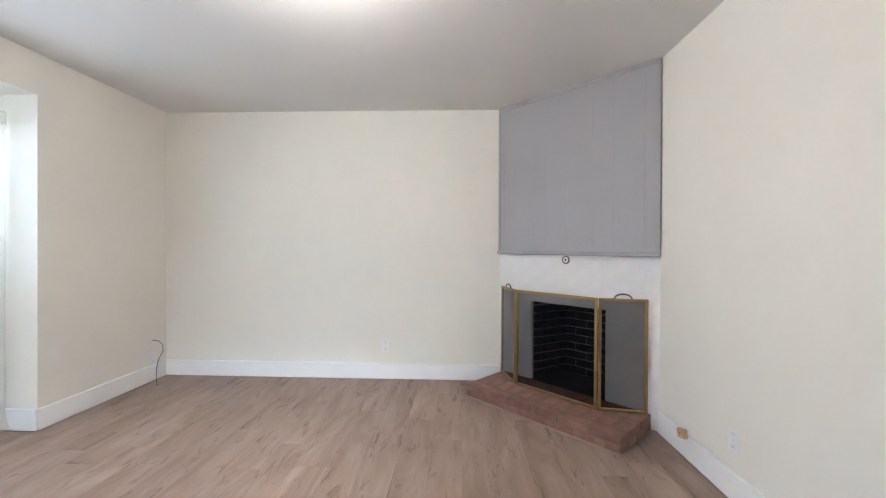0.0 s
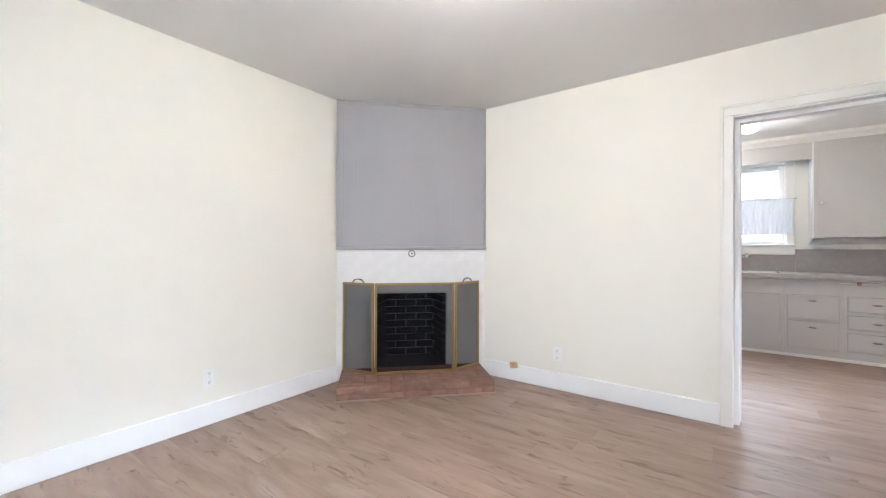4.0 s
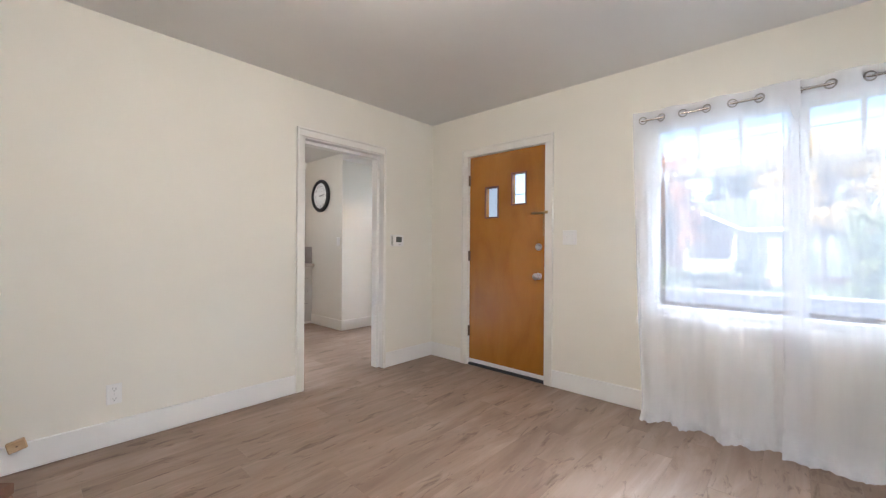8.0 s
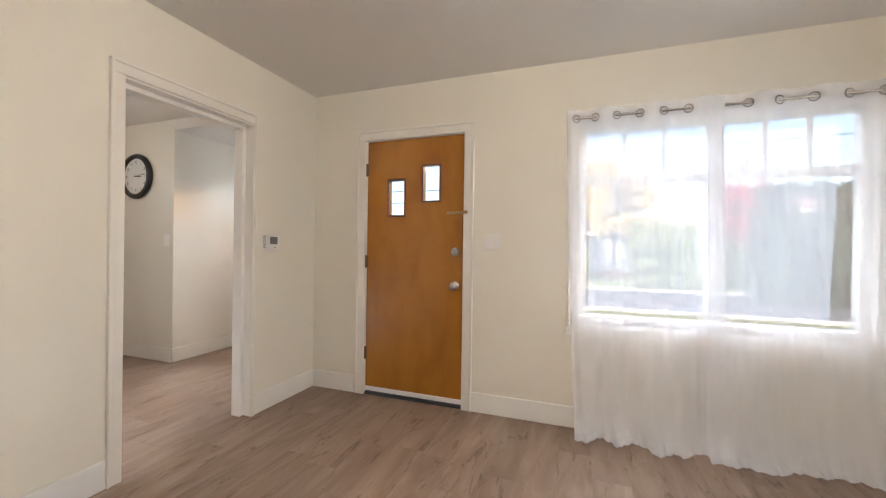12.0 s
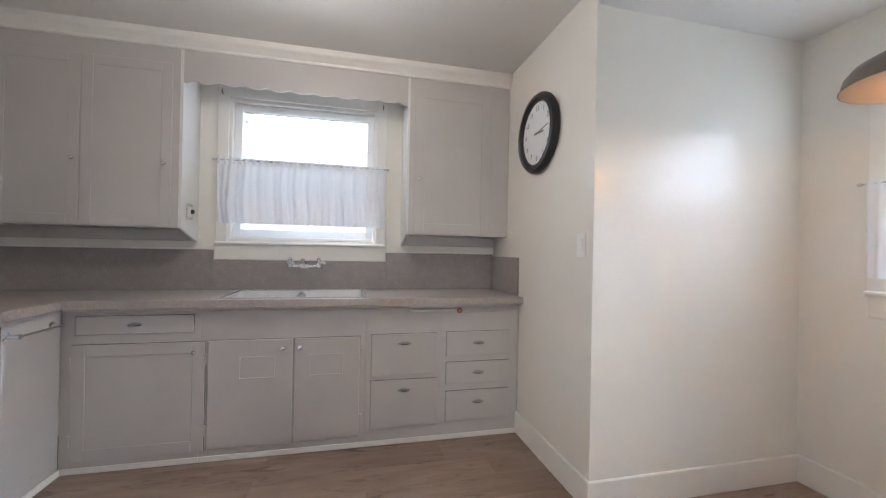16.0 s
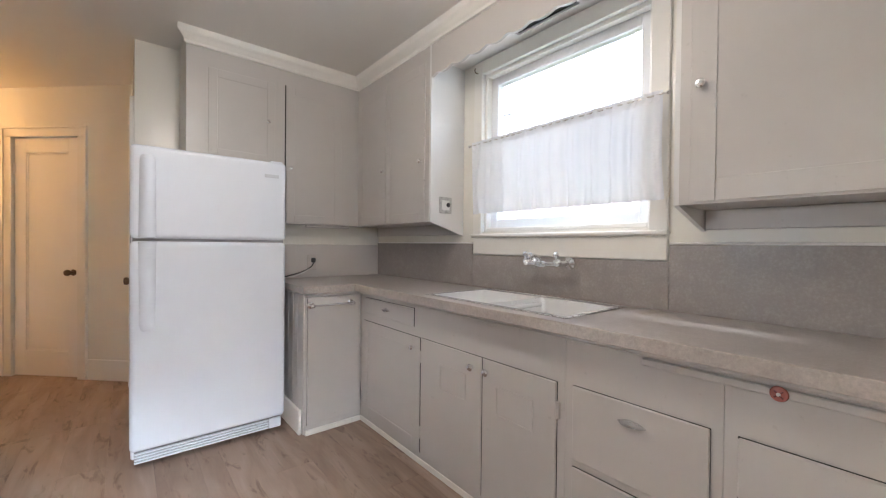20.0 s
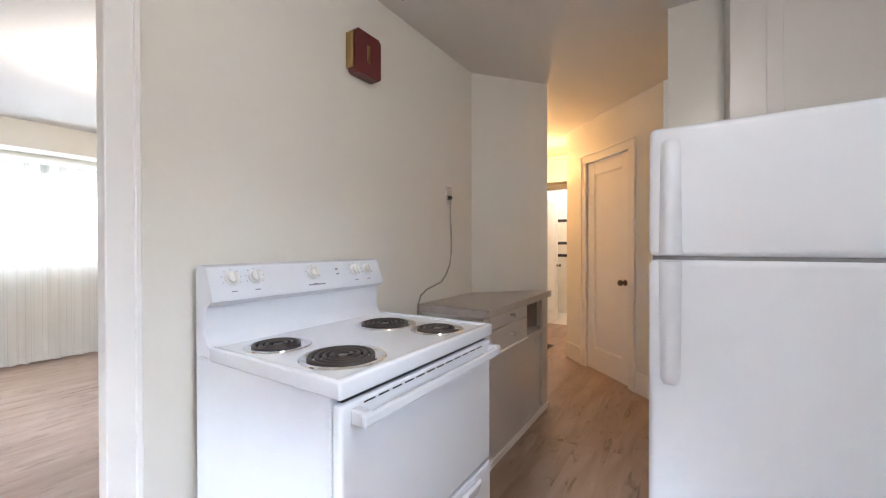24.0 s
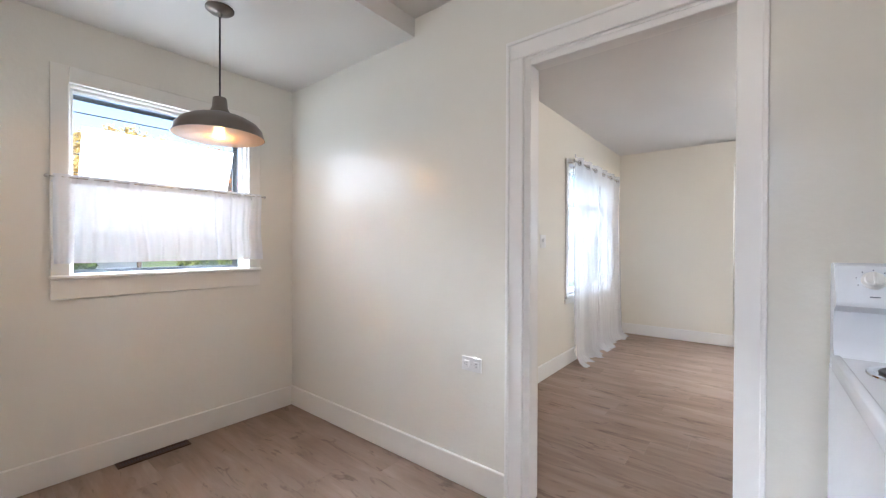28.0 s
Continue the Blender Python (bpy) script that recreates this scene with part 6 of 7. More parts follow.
for z0, z1 in ((1.160, 1.575), (1.136, 0.69)):
    part("door_handle", fridge_handle(z0, z1, FL + 0.070, 0.037, 0.037), APPL, fg, "white moulded handle", smooth=True)
part("badge", box(3.575, FY - 0.0025, 1.526, 3.655, FY + 0.001, 1.545, bevel=0.002), paint("pale_badge", (0.60, 0.62, 0.66), 0.3), fz, "pale blue-grey badge")
gr = part("base_grille", box(FL + 0.02, FY + 0.03, 0.022, FR - 0.02, FY + 0.06, 0.082), paint("grille_shadow", (0.22, 0.22, 0.23), 0.5), fg)
for i in range(4):
    part("grille_slat", box(FL + 0.02, FY + 0.018, 0.026 + i * 0.0145, FR - 0.09, FY + 0.032, 0.034 + i * 0.0145, bevel=0.002), APPL, gr)
part("grille_end", box(FR - 0.088, FY + 0.016, 0.024, FR - 0.02, FY + 0.032, 0.082, bevel=0.003), APPL, gr)
for x in (FL + 0.05, FR - 0.05):
    for y in (FY + 0.1, 2.76):
        part("foot", cyl(bmesh.new(), (x, y, 0.0155), (0, 0, 1), 0.018, 0.03, 12), BLACK, fg)
part("top_hinge", box(FR - 0.09, FY + 0.01, 1.612, FR - 0.02, FY + 0.11, 1.628, bevel=0.004), APPL, fg)
tray = thing("metal_tray", (3.09, 2.55, 1.613), "dark metal tray lying on the refrigerator", "tray")
part("pan", lathe(bmesh.new(), (3.10, 2.52, 1.6125), [(0.09, 0), (0.10, 0.006), (0.118, 0.055), (0.122, 0.056), (0.104, 0.002), (0.0001, 0.002)]), STEEL, tray, smooth=True)

# ---- stove ----
st = thing("stove", (2.12, 1.432, 0), "white electric coil range with a dark door gap", "stove")
SY0, SY1 = 1.056, 1.808
BLACKC = paint("dark_coil_metal", (0.045, 0.034, 0.030), 0.42, 0.3, 60, 0.1)
part("body", box(1.812, SY0, 0.03, 2.415, SY1, 0.856, bevel=0.004), APPL, st)
# black strip paints the shade between cooktop and oven door
part("door_gap", box(2.40, SY0 + 0.02, 0.838, 2.432, SY1 - 0.02, 0.856), BLACK, st, "black strip for the shade under the cooktop")
BURNERS = ((2.030, 1.190, 0.078), (2.290, 1.212, 0.100), (2.092, 1.615, 0.098), (2.314, 1.640, 0.077))
ctop = bmesh.new()
edges = []
corners = [ctop.verts.new((x, y, 0.889)) for x, y in ((1.875, SY0), (2.44, SY0), (2.44, SY1), (1.875, SY1))]
edges += [ctop.edges.new((corners[i], corners[(i + 1) % 4])) for i in range(4)]
for cx, cy, r in BURNERS:
    ring = [ctop.verts.new((cx + (r + 0.006) * math.cos(k * math.pi / 18), cy + (r + 0.006) * math.sin(k * math.pi / 18), 0.889)) for k in range(36)]
    edges += [ctop.edges.new((ring[i], ring[(i + 1) % 36])) for i in range(36)]
bmesh.ops.triangle_fill(ctop, use_beauty=True, use_dissolve=False, edges=edges, normal=(0, 0, 1))
cook = part("cooktop", ctop, APPL, st)
part("cooktop_base", box(1.876, SY0 + 0.001, 0.857, 2.43, SY1 - 0.001, 0.866), APPL, cook)
for b4 in ((1.90, SY0 - 0.005, 2.452, SY0 + 0.014), (1.90, SY1 - 0.014, 2.452, SY1 + 0.005)):
    part("cooktop_side", bx(bmesh.new(), b4[0], b4[1], 0.852, b4[2], b4[3], 0.8965, 0.007, 3), APPL, cook, smooth=True)
part("cooktop_front", bx(bmesh.new(), 2.426, SY0 - 0.0045, 0.852, 2.453, SY1 + 0.0045, 0.897, 0.008, 3), APPL, cook, smooth=True)
prof = [(1.812, 0.856), (1.812, 1.118), (1.822, 1.132), (1.846, 1.136), (1.868, 1.128), (1.906, 1.038), (1.904, 1.026), (1.890, 1.018), (1.874, 1.008), (1.868, 0.985), (1.868, 0.93), (1.874, 0.905), (1.892, 0.8885), (1.892, 0.862)]
gm = prism(bmesh.new(), prof, SY0 + 0.002, SY1 - 0.002, Matrix(((1, 0, 0, 0), (0, 0, 1, 0), (0, 1, 0, 0), (0, 0, 0, 1))))
guard = part("backguard", gm, APPL, st, smooth=True)
slope = Vector((0.921, 0, 0.389))
GREYM = paint("grey_print", (0.22, 0.24, 0.30), 0.5)


def on_panel(y, z, h=0.0):
    """A place on the sloped control panel at height z."""
    t = (1.128 - z) / 0.09
    return Vector((1.868 + 0.038 * t, y, z)) + slope * h


for y in (1.128, 1.205, 1.436, 1.650, 1.722):
    k = part("control_knob", lathe(bmesh.new(), on_panel(y, 1.092, 0.0005), [(0.023, 0), (0.023, 0.004), (0.018, 0.008), (0.017, 0.018), (0.012, 0.021), (0.0001, 0.021)], slope, 24), WHITEP, guard, smooth=True)
    gp = box(-0.0035, -0.017, 0, 0.0035, 0.017, 0.026, bevel=0.002)
    gp.transform(Matrix.Translation(on_panel(y, 1.092, 0.0)) @ Vector((0, 0, 1)).rotation_difference(slope).to_matrix().to_4x4() @ pose(0, 0, 0, 0, 0, 90))
    part("grip", gp, WHITEP, k)
    for a in range(7):
        an = math.pi * (a / 6) * 1.3 - 0.5
        q = on_panel(y + 0.031 * math.cos(an), 1.092 + 0.027 * math.sin(an), 0.0004)
        part("tick", ball(bmesh.new(), q, 0.0017, (1, 1, 1), 6, 4), GREYM, guard)
    part("label_bar", turned(box(-0.0005, -0.009, -0.0015, 0.0008, 0.009, 0.0015), Matrix.Translation(on_panel(y, 1.052, 0.0003))), GREYM, guard)
for z in (1.100, 1.082):
    part("indicator", turned(box(-0.001, -0.005, -0.002, 0.0015, 0.005, 0.002), Matrix.Translation(on_panel(1.555, z, 0.0003))), BLACK, guard)
part("maker_bar", turned(box(-0.0005, -0.038, -0.0022, 0.0008, 0.038, 0.0022), Matrix.Translation(on_panel(1.443, 1.049, 0.0003))), GREYM, guard, "small grey maker's mark")
PAN = metal("heat_darkened_chrome", (0.32, 0.30, 0.28), 0.16, 0.3, 40)
for cx, cy, r in BURNERS:
    br = part("drip_ring", lathe(bmesh.new(), (cx, cy, 0.889), [(r + 0.019, 0.0005), (r + 0.017, 0.004), (r + 0.008, 0.0045), (r + 0.003, 0.001), (r + 0.002, -0.004)], n=40), CHROME, st, "chrome trim ring", smooth=True)
    part("drip_pan", lathe(bmesh.new(), (cx, cy, 0.889), [(r + 0.003, -0.003), (r - 0.004, -0.010), (r * 0.8, -0.017), (r * 0.5, -0.020), (0.0001, -0.021)], n=40), PAN, br, "darkened chrome drip pan", smooth=True)
    turns = 4 if r > 0.09 else 3
    spiral = []
    for i in range(turns * 24 + 1):
        a = i / 24 * 2 * math.pi
        rr_ = 0.020 + (r - 0.022) * i / (turns * 24)
        spiral.append((cx + rr_ * math.cos(a), cy + rr_ * math.sin(a), 0.893))
    a = spiral[-1]
    spiral += [(a[0] + 0.004, a[1] + 0.02, 0.889), (a[0] - 0.006, a[1] + 0.03, 0.878)]
    part("coil", tube(bmesh.new(), spiral, 0.0062, 8), BLACKC, br, "black spiral heating coil", smooth=True)
    for k in range(3):
        an = k * 2.094 + 0.4
        part("coil_support", tube(bmesh.new(), [(cx + 0.012 * math.cos(an), cy + 0.012 * math.sin(an), 0.8865), (cx + (r - 0.002) * math.cos(an), cy + (r - 0.002) * math.sin(an), 0.8865)], 0.0022, 6), PAN, br)
    part("coil_cap", lathe(bmesh.new(), (cx, cy, 0.888), [(0.015, 0), (0.015, 0.006), (0.011, 0.0085), (0.0001, 0.0085)]), PAN, br, smooth=True)
dr = part("oven_door", box(2.417, SY0 + 0.002, 0.388, 2.446, SY1 - 0.002, 0.838, bevel=0.009, seg=3), APPL, st)
for i in range(12):
    y = SY0 + 0.075 + i * 0.0515
    part("vent_slot", box(2.4455, y, 0.8235, 2.4472, y + 0.038, 0.8275), BLACK, dr)
hb = bmesh.new()
bx(hb, 2.478, SY0 + 0.03, 0.790, 2.494, SY1 - 0.005, 0.818, 0.005, 2)
for y in (SY0 + 0.032, SY1 - 0.035):
    bx(hb, 2.444, y, 0.786, 2.492, y + 0.028, 0.824, 0.006, 2)
part("oven_handle", hb, APPL, dr, "white full-width oven handle")
dw = part("storage_drawer", box(2.417, SY0 + 0.002, 0.06, 2.447, SY1 - 0.002, 0.378, bevel=0.007, seg=2), APPL, st)
part("drawer_grip", turned(box(-0.004, SY0 + 0.10, -0.03, 0.012, SY1 - 0.10, 0.03, bevel=0.007, seg=2), pose(2.446, 0, 0.33, 0, 18, 0)), APPL, dw)
for x in (1.86, 2.36):
    for y in (SY0 + 0.05, SY1 - 0.05):
        part("foot", cyl(bmesh.new(), (x, y, 0.0155), (0, 0, 1), 0.018, 0.03, 10), BLACK, st)

# ---- corner cabinet by the hall ----
CG = GREIGE
cc = thing("corner_cabinet", (2.0, 2.75, 0), "greige corner cabinet with drawers, a cubby and sliding doors", "cabinet")
CF = 2.185
sy = lambda x: 2.877 + (x - 1.783) * 1.248
part("body", prism(bmesh.new(), [(KX0 + 0.002, 2.268), (CF - 0.02, 2.268), (CF - 0.02, 2.885), (CF - 0.30, 2.885), (KX0 + 0.002, 2.87)], 0.0, 0.822), CG, cc)
part("cubby_floor", prism(bmesh.new(), [(CF - 0.30, 2.886), (CF - 0.02, 2.886), (CF - 0.02, 3.30), (2.115, 3.285), (1.90, 3.01)], 0.001, 0.597), CG, cc)
# cubby back is darker and browner than the rest of the cabinet
part("cubby_back", prism(bmesh.new(), [(1.90, 3.01), (2.115, 3.278), (2.108, 3.284), (1.893, 3.016)], 0.597, 0.822), paint("cubby_back_brown", (0.42, 0.36, 0.31), 0.5), cc)
part("cubby_side", box(CF - 0.30, 2.886, 0.597, CF - 0.021, 2.892, 0.822), CG, cc)
for a, b_, c, e, nm in ((2.266, 2.337, 0.0, 0.822, "stile"), (3.195, 3.305, 0.0, 0.822, "stile"), (2.872, 2.889, 0.597, 0.822, "stile"), (2.337, 3.195, 0.0, 0.045, "rail"), (2.337, 2.872, 0.60, 0.62, "rail"), (2.889, 3.195, 0.575, 0.60, "rail"), (2.337, 2.872, 0.575, 0.60, "rail")):
    part(nm, box(CF - 0.02, a, c, CF, b_, e), CG, cc)
for z0, z1, kz in ((0.738, 0.822, 0.785), (0.622, 0.734, 0.678)):
    d = part("drawer", box(CF - 0.018, 2.340, z0, CF + 0.006, 2.870, z1, bevel=0.003), CG, cc)
    round_knob(d, (CF + 0.006, 2.615, kz), (1, 0, 0), CHROME, 0.012)
part("ledge", box(CF - 0.002, 2.33, 0.594, CF + 0.014, 2.88, 0.604, bevel=0.003), TRIM, cc, "thin pale ledge")
part("sliding_door", box(CF - 0.018, 2.338, 0.045, CF - 0.004, 2.79, 0.575), CG, cc)
part("sliding_door", box(CF - 0.032, 2.76, 0.045, CF - 0.019, 3.194, 0.575), CG, cc)
for y, z, x in ((2.355, 0.545, CF - 0.004), (3.10, 0.53, CF - 0.019)):
    part("finger_pull", lathe(bmesh.new(), (x, y, z), [(0.012, 0), (0.012, 0.0012), (0.009, 0.0012), (0.0085, 0.0004), (0.0001, 0.0004)], (1, 0, 0), 16), STEEL, cc)
part("plinth_strip", box(CF, 2.262, 0.001, CF + 0.012, 3.305, 0.04, bevel=0.003), TRIM, cc, "pale strip at the floor")
tp = thing("cabinet_top", (2.0, 2.75, 0.825), "greige laminate top of the corner cabinet", "countertop")
part("top", prism(bmesh.new(), [(KX0 + 0.002, 2.248), (2.222, 2.248), (2.206, 3.315), (2.17, 3.352), (KX0 + 0.006, 2.873)], 0.823, 0.864), COUNTER, tp)
part("front_edge", prism(bmesh.new(), [(2.2225, 2.244), (2.230, 2.244), (2.214, 3.315), (2.2065, 3.315)], 0.822, 0.8645), EDGE, tp, "laminate edge band")
part("front_edge", box(KX0 + 0.002, 2.240, 0.822, 2.2225, 2.2475, 0.8645), EDGE, tp, "laminate edge band")

# ---- on the kitchen walls ----
ch = thing("door_chime", (KX0, 1.79, 1.975), "maroon and brass door chime box", "door chime")
MAROON = paint("maroon_lacquer", (0.12, 0.022, 0.022), 0.3, 0.08, 40, 0.03)
o8 = [(1.712, 1.99), (1.727, 1.975), (1.862, 1.975), (1.877, 1.99), (1.877, 2.155), (1.862, 2.172), (1.727, 2.172), (1.712, 2.155)]
part("cover", prism(bmesh.new(), o8, KX0 + 0.003, KX0 + 0.055, Matrix(((0, 0, 1, 0), (1, 0, 0, 0), (0, 1, 0, 0), (0, 0, 0, 1)))), MAROON, ch)
part("side_band", box(KX0 + 0.002, 1.700, 1.992, KX0 + 0.046, 1.7115, 2.153, bevel=0.003), BRASS, ch, "brass side band")
part("inlay", box(KX0 + 0.0545, 1.783, 2.035, KX0 + 0.057, 1.803, 2.118, bevel=0.002), BRASS, ch, "brass inlay")
pl = thing("outlet", (KX0, 2.57, 1.515), "grey metal outlet plate with a cord hanging from it", "outlet", "wall outlets")
part("plate", box(KX0, 2.535, 1.457, KX0 + 0.007, 2.606, 1.572, bevel=0.003), STEEL, pl, "grey metal plate")
part("plug", lathe(bmesh.new(), (KX0 + 0.007, 2.57, 1.500), [(0.014, 0), (0.014, 0.012), (0.010, 0.02), (0.0001, 0.022)], (1, 0, 0), 16), BLACKC, pl, smooth=True)
part("cord", tube(bmesh.new(), [(KX0 + 0.02, 2.57, 1.495), (KX0 + 0.014, 2.572, 1.45), (KX0 + 0.008, 2.585, 1.36), (KX0 + 0.008, 2.594, 1.27), (KX0 + 0.008, 2.595, 1.16), (KX0 + 0.008, 2.578, 1.077), (KX0 + 0.008, 2.53, 1.01), (KX0 + 0.008, 2.476, 0.971), (KX0 + 0.008, 2.40, 0.955), (KX0 + 0.008, 2.32, 0.939), (KX0 + 0.008, 2.262, 0.91), (KX0 + 0.008, 2.236, 0.86), (KX0 + 0.008, 2.230, 0.75), (KX0 + 0.008, 2.21, 0.55), (KX0 + 0.008, 2.18, 0.3)], 0.0045, 8), paint("grey_cord", (0.38, 0.35, 0.32), 0.5), pl, "grey cord", smooth=True)
outlet("outlet", (KX0, -0.172, 0.606), 90, "white sideways duplex outlet beside the doorway", False)
switch("light_switch", (3.43, KY0, 1.21), 180, "white rocker switch on the glossy wall", 1)


def text_mesh(body, size):
    cu = bpy.data.curves.new("figure", "FONT")
    cu.body, cu.size, cu.align_x, cu.align_y, cu.extrude = body, size, "CENTER", "CENTER", 0.0004
    ob = bpy.data.objects.new("figure", cu)
    me = bpy.data.meshes.new_from_object(ob)
    bpy.data.objects.remove(ob)
    return me


ck = thing("wall_clock", pose(3.865, KY0, 1.868, 0, 0, 180), "round black wall clock with a white face", "clock")
CR = 0.232
part("rim", lathe(bmesh.new(), (0, 0, 0), [(CR - 0.012, 0.0), (CR, 0.012), (CR, 0.028), (CR - 0.014, 0.046), (CR - 0.036, 0.05), (CR - 0.05, 0.036), (CR - 0.052, 0.022), (0.02, 0.02)], (0, -1, 0), 64), BLACK, ck, "black plastic rim", local=True, smooth=True)
face_ = part("face", lathe(bmesh.new(), (0, -0.0222, 0), [(CR - 0.05, 0), (CR - 0.05, 0.001), (0.0001, 0.001)], (0, -1, 0), 48), paint("clock_face", (0.76, 0.76, 0.75), 0.5, 0.01), ck, "white dial", local=True)
for hnum in range(1, 13):
    a = radians(90 - hnum * 30)
    me = text_mesh(str(hnum), 0.043)
    me.materials.append(BLACK)
    ob = new("numeral", me)
    ob.parent = face_
    ob.matrix_basis = pose(0.145 * math.cos(a), -0.0237, 0.145 * math.sin(a), 90, 0, 0)
for nm, ln, w, deg in (("hour_pointer", 0.085, 0.009, 3.15 * 30), ("minute_pointer", 0.135, 0.006, 13.6 * 6)):
    bm = turned(box(-w / 2, -0.0275, -0.03, w / 2, -0.0262, ln), pose(0, 0, 0, 0, deg, 0))
    part(nm, bm, BLACK, ck, local=True)
part("pivot", cyl(bmesh.new(), (0, -0.0275, 0), (0, 1, 0), 0.008, 0.004, 14), BLACK, ck, local=True)
lens_ = part("cover_glass", lathe(bmesh.new(), (0, -0.034, 0), [(CR - 0.05, 0), (CR - 0.05, 0.0015), (0.0001, 0.0015)], (0, -1, 0), 40), GLASS, ck, "clear cover glass", local=True)
lens_.visible_shadow = False

# ---- ceiling things of the kitchen ----
vent = thing("ceiling_vent", (2.877, 1.695, HK), "round dark metal ceiling exhaust vent", "vent")
VD = metal("aged_vent_metal", (0.34, 0.32, 0.30), 0.35)
part("collar", lathe(bmesh.new(), (2.877, 1.695, HK), [(0.182, 0), (0.182, -0.006), (0.170, -0.014), (0.150, -0.016), (0.150, -0.004), (0.165, 0.0)], n=48), VD, vent, smooth=True)
# flat black disc paints the shade behind the slats
part("backing", lathe(bmesh.new(), (2.877, 1.695, HK - 0.001), [(0.152, 0), (0.152, -0.001), (0.0001, -0.001)], n=32), BLACK, vent, "black disc for the shade in the vent throat")
for r in (0.128, 0.098, 0.068, 0.04):
    part("ring_slat", lathe(bmesh.new(), (2.877, 1.695, HK - 0.004), [(r + 0.011, 0), (r + 0.011, -0.003), (r - 0.003, -0.015), (r - 0.006, -0.014), (r - 0.004, -0.003), (r + 0.006, 0)], n=40), VD, vent, smooth=True)
for k in range(3):
    a = k * math.pi / 3
    part("spoke", tube(bmesh.new(), [(2.877 - 0.15 * math.cos(a), 1.695 - 0.15 * math.sin(a), HK - 0.013), (2.877 + 0.15 * math.cos(a), 1.695 + 0.15 * math.sin(a), HK - 0.013)], 0.003, 6), VD, vent)
part("hub", lathe(bmesh.new(), (2.877, 1.695, HK - 0.012), [(0.024, 0), (0.022, -0.01), (0.012, -0.016), (0.0001, -0.017)]), CHROME, vent, smooth=True)
for x in (1.94, 2.335):
    hk = thing("ceiling_hook", (x, 1.918, HK), "white screw hook in the ceiling", "hook", "ceiling hooks")
    part("hook", tube(bmesh.new(), [(x, 1.918, HK), (x, 1.918, HK - 0.02), (x + 0.012, 1.918, HK - 0.03), (x + 0.013, 1.918, HK - 0.045), (x, 1.918, HK - 0.053), (x - 0.011, 1.918, HK - 0.045)], 0.004, 8), STEEL, hk, smooth=True)
kl = thing("ceiling_light", (3.3, 0.75, HK), "small flush ceiling light with an opal globe", "ceiling light", "ceiling lights")
part("base", lathe(bmesh.new(), (3.3, 0.75, HK), [(0.075, 0), (0.075, -0.018), (0.06, -0.03), (0.0001, -0.03)]), TRIM, kl, smooth=True)
part("globe", lathe(bmesh.new(), (3.3, 0.75, HK - 0.03), [(0.05, 0), (0.085, -0.03), (0.09, -0.06), (0.07, -0.095), (0.03, -0.11), (0.0001, -0.112)]), glow("warm_opal_globe", (1.0, 0.75, 0.5), 1.5), kl, "lit opal globe", smooth=True)

# ---- nook ----
px, py = 2.545, -1.118
pn = thing("pendant_lamp", (px, py, 1.69), "grey-brown metal barn pendant lamp, lit", "pendant lamp")
SHADEM = paint("brushed_bronze_shade", (0.21, 0.18, 0.155), 0.36, 0.04, 90, 0.02, metal=0.6)
part("canopy", lathe(bmesh.new(), (px, py, HN), [(0.062, 0), (0.062, -0.006), (0.05, -0.016), (0.012, -0.024), (0.008, -0.04), (0.0001, -0.04)]), SHADEM, pn, smooth=True)
part("cord", cyl(bmesh.new(), (px, py, (HN + 1.87) / 2), (0, 0, 1), 0.0045, HN - 1.87 - 0.03, 8), BLACK, pn, "black cord")
outer = [(0.026, 1.885), (0.030, 1.880), (0.034, 1.835), (0.046, 1.812), (0.075, 1.80), (0.125, 1.785), (0.165, 1.762), (0.186, 1.735), (0.194, 1.702), (0.198, 1.697)]
inner = [(0.195, 1.696), (0.190, 1.702), (0.181, 1.735), (0.160, 1.759), (0.12, 1.780), (0.07, 1.795), (0.03, 1.80)]
part("shade", lathe(bmesh.new(), (px, py, 0), outer, n=48), SHADEM, pn, smooth=True)
# the bulb's amber glow is put into the lining's colour
part("shade_lining", lathe(bmesh.new(), (px, py, 0), inner, n=48), paint("amber_glow_lining", (0.50, 0.34, 0.19), 0.4), pn, "lining painted amber for the glow of the bulb", smooth=True)
part("socket", cyl(bmesh.new(), (px, py, 1.785), (0, 0, 1), 0.02, 0.05, 16), WHITEP, pn)
part("bulb", ball(bmesh.new(), (px, py, 1.725), 0.03, (1, 1, 1.15)), glow("lit_bulb", (1.0, 0.62, 0.26), 7.0), pn, "lit frosted bulb", smooth=True)
rg = thing("floor_register", (2.645, -1.735, 0), "brown metal floor register beside the wall", "floor register")
RB = metal("brown_register_metal", (0.10, 0.06, 0.045), 0.45)
part("frame", flat_slab(2.475, 2.815, -1.772, -1.698, 0.0005, 0.006, [(-1.758, -1.712, 2.49, 2.80)]), RB, rg)
# thin black sheet stands for the shade below the louvres
part("well", box(2.488, -1.76, 0.0004, 2.802, -1.71, 0.0015), BLACK, rg)
for i in range(24):
    x = 2.494 + i * 0.0129
    part("louvre", box(x, -1.758, 0.001, x + 0.0055, -1.712, 0.005), RB, rg)

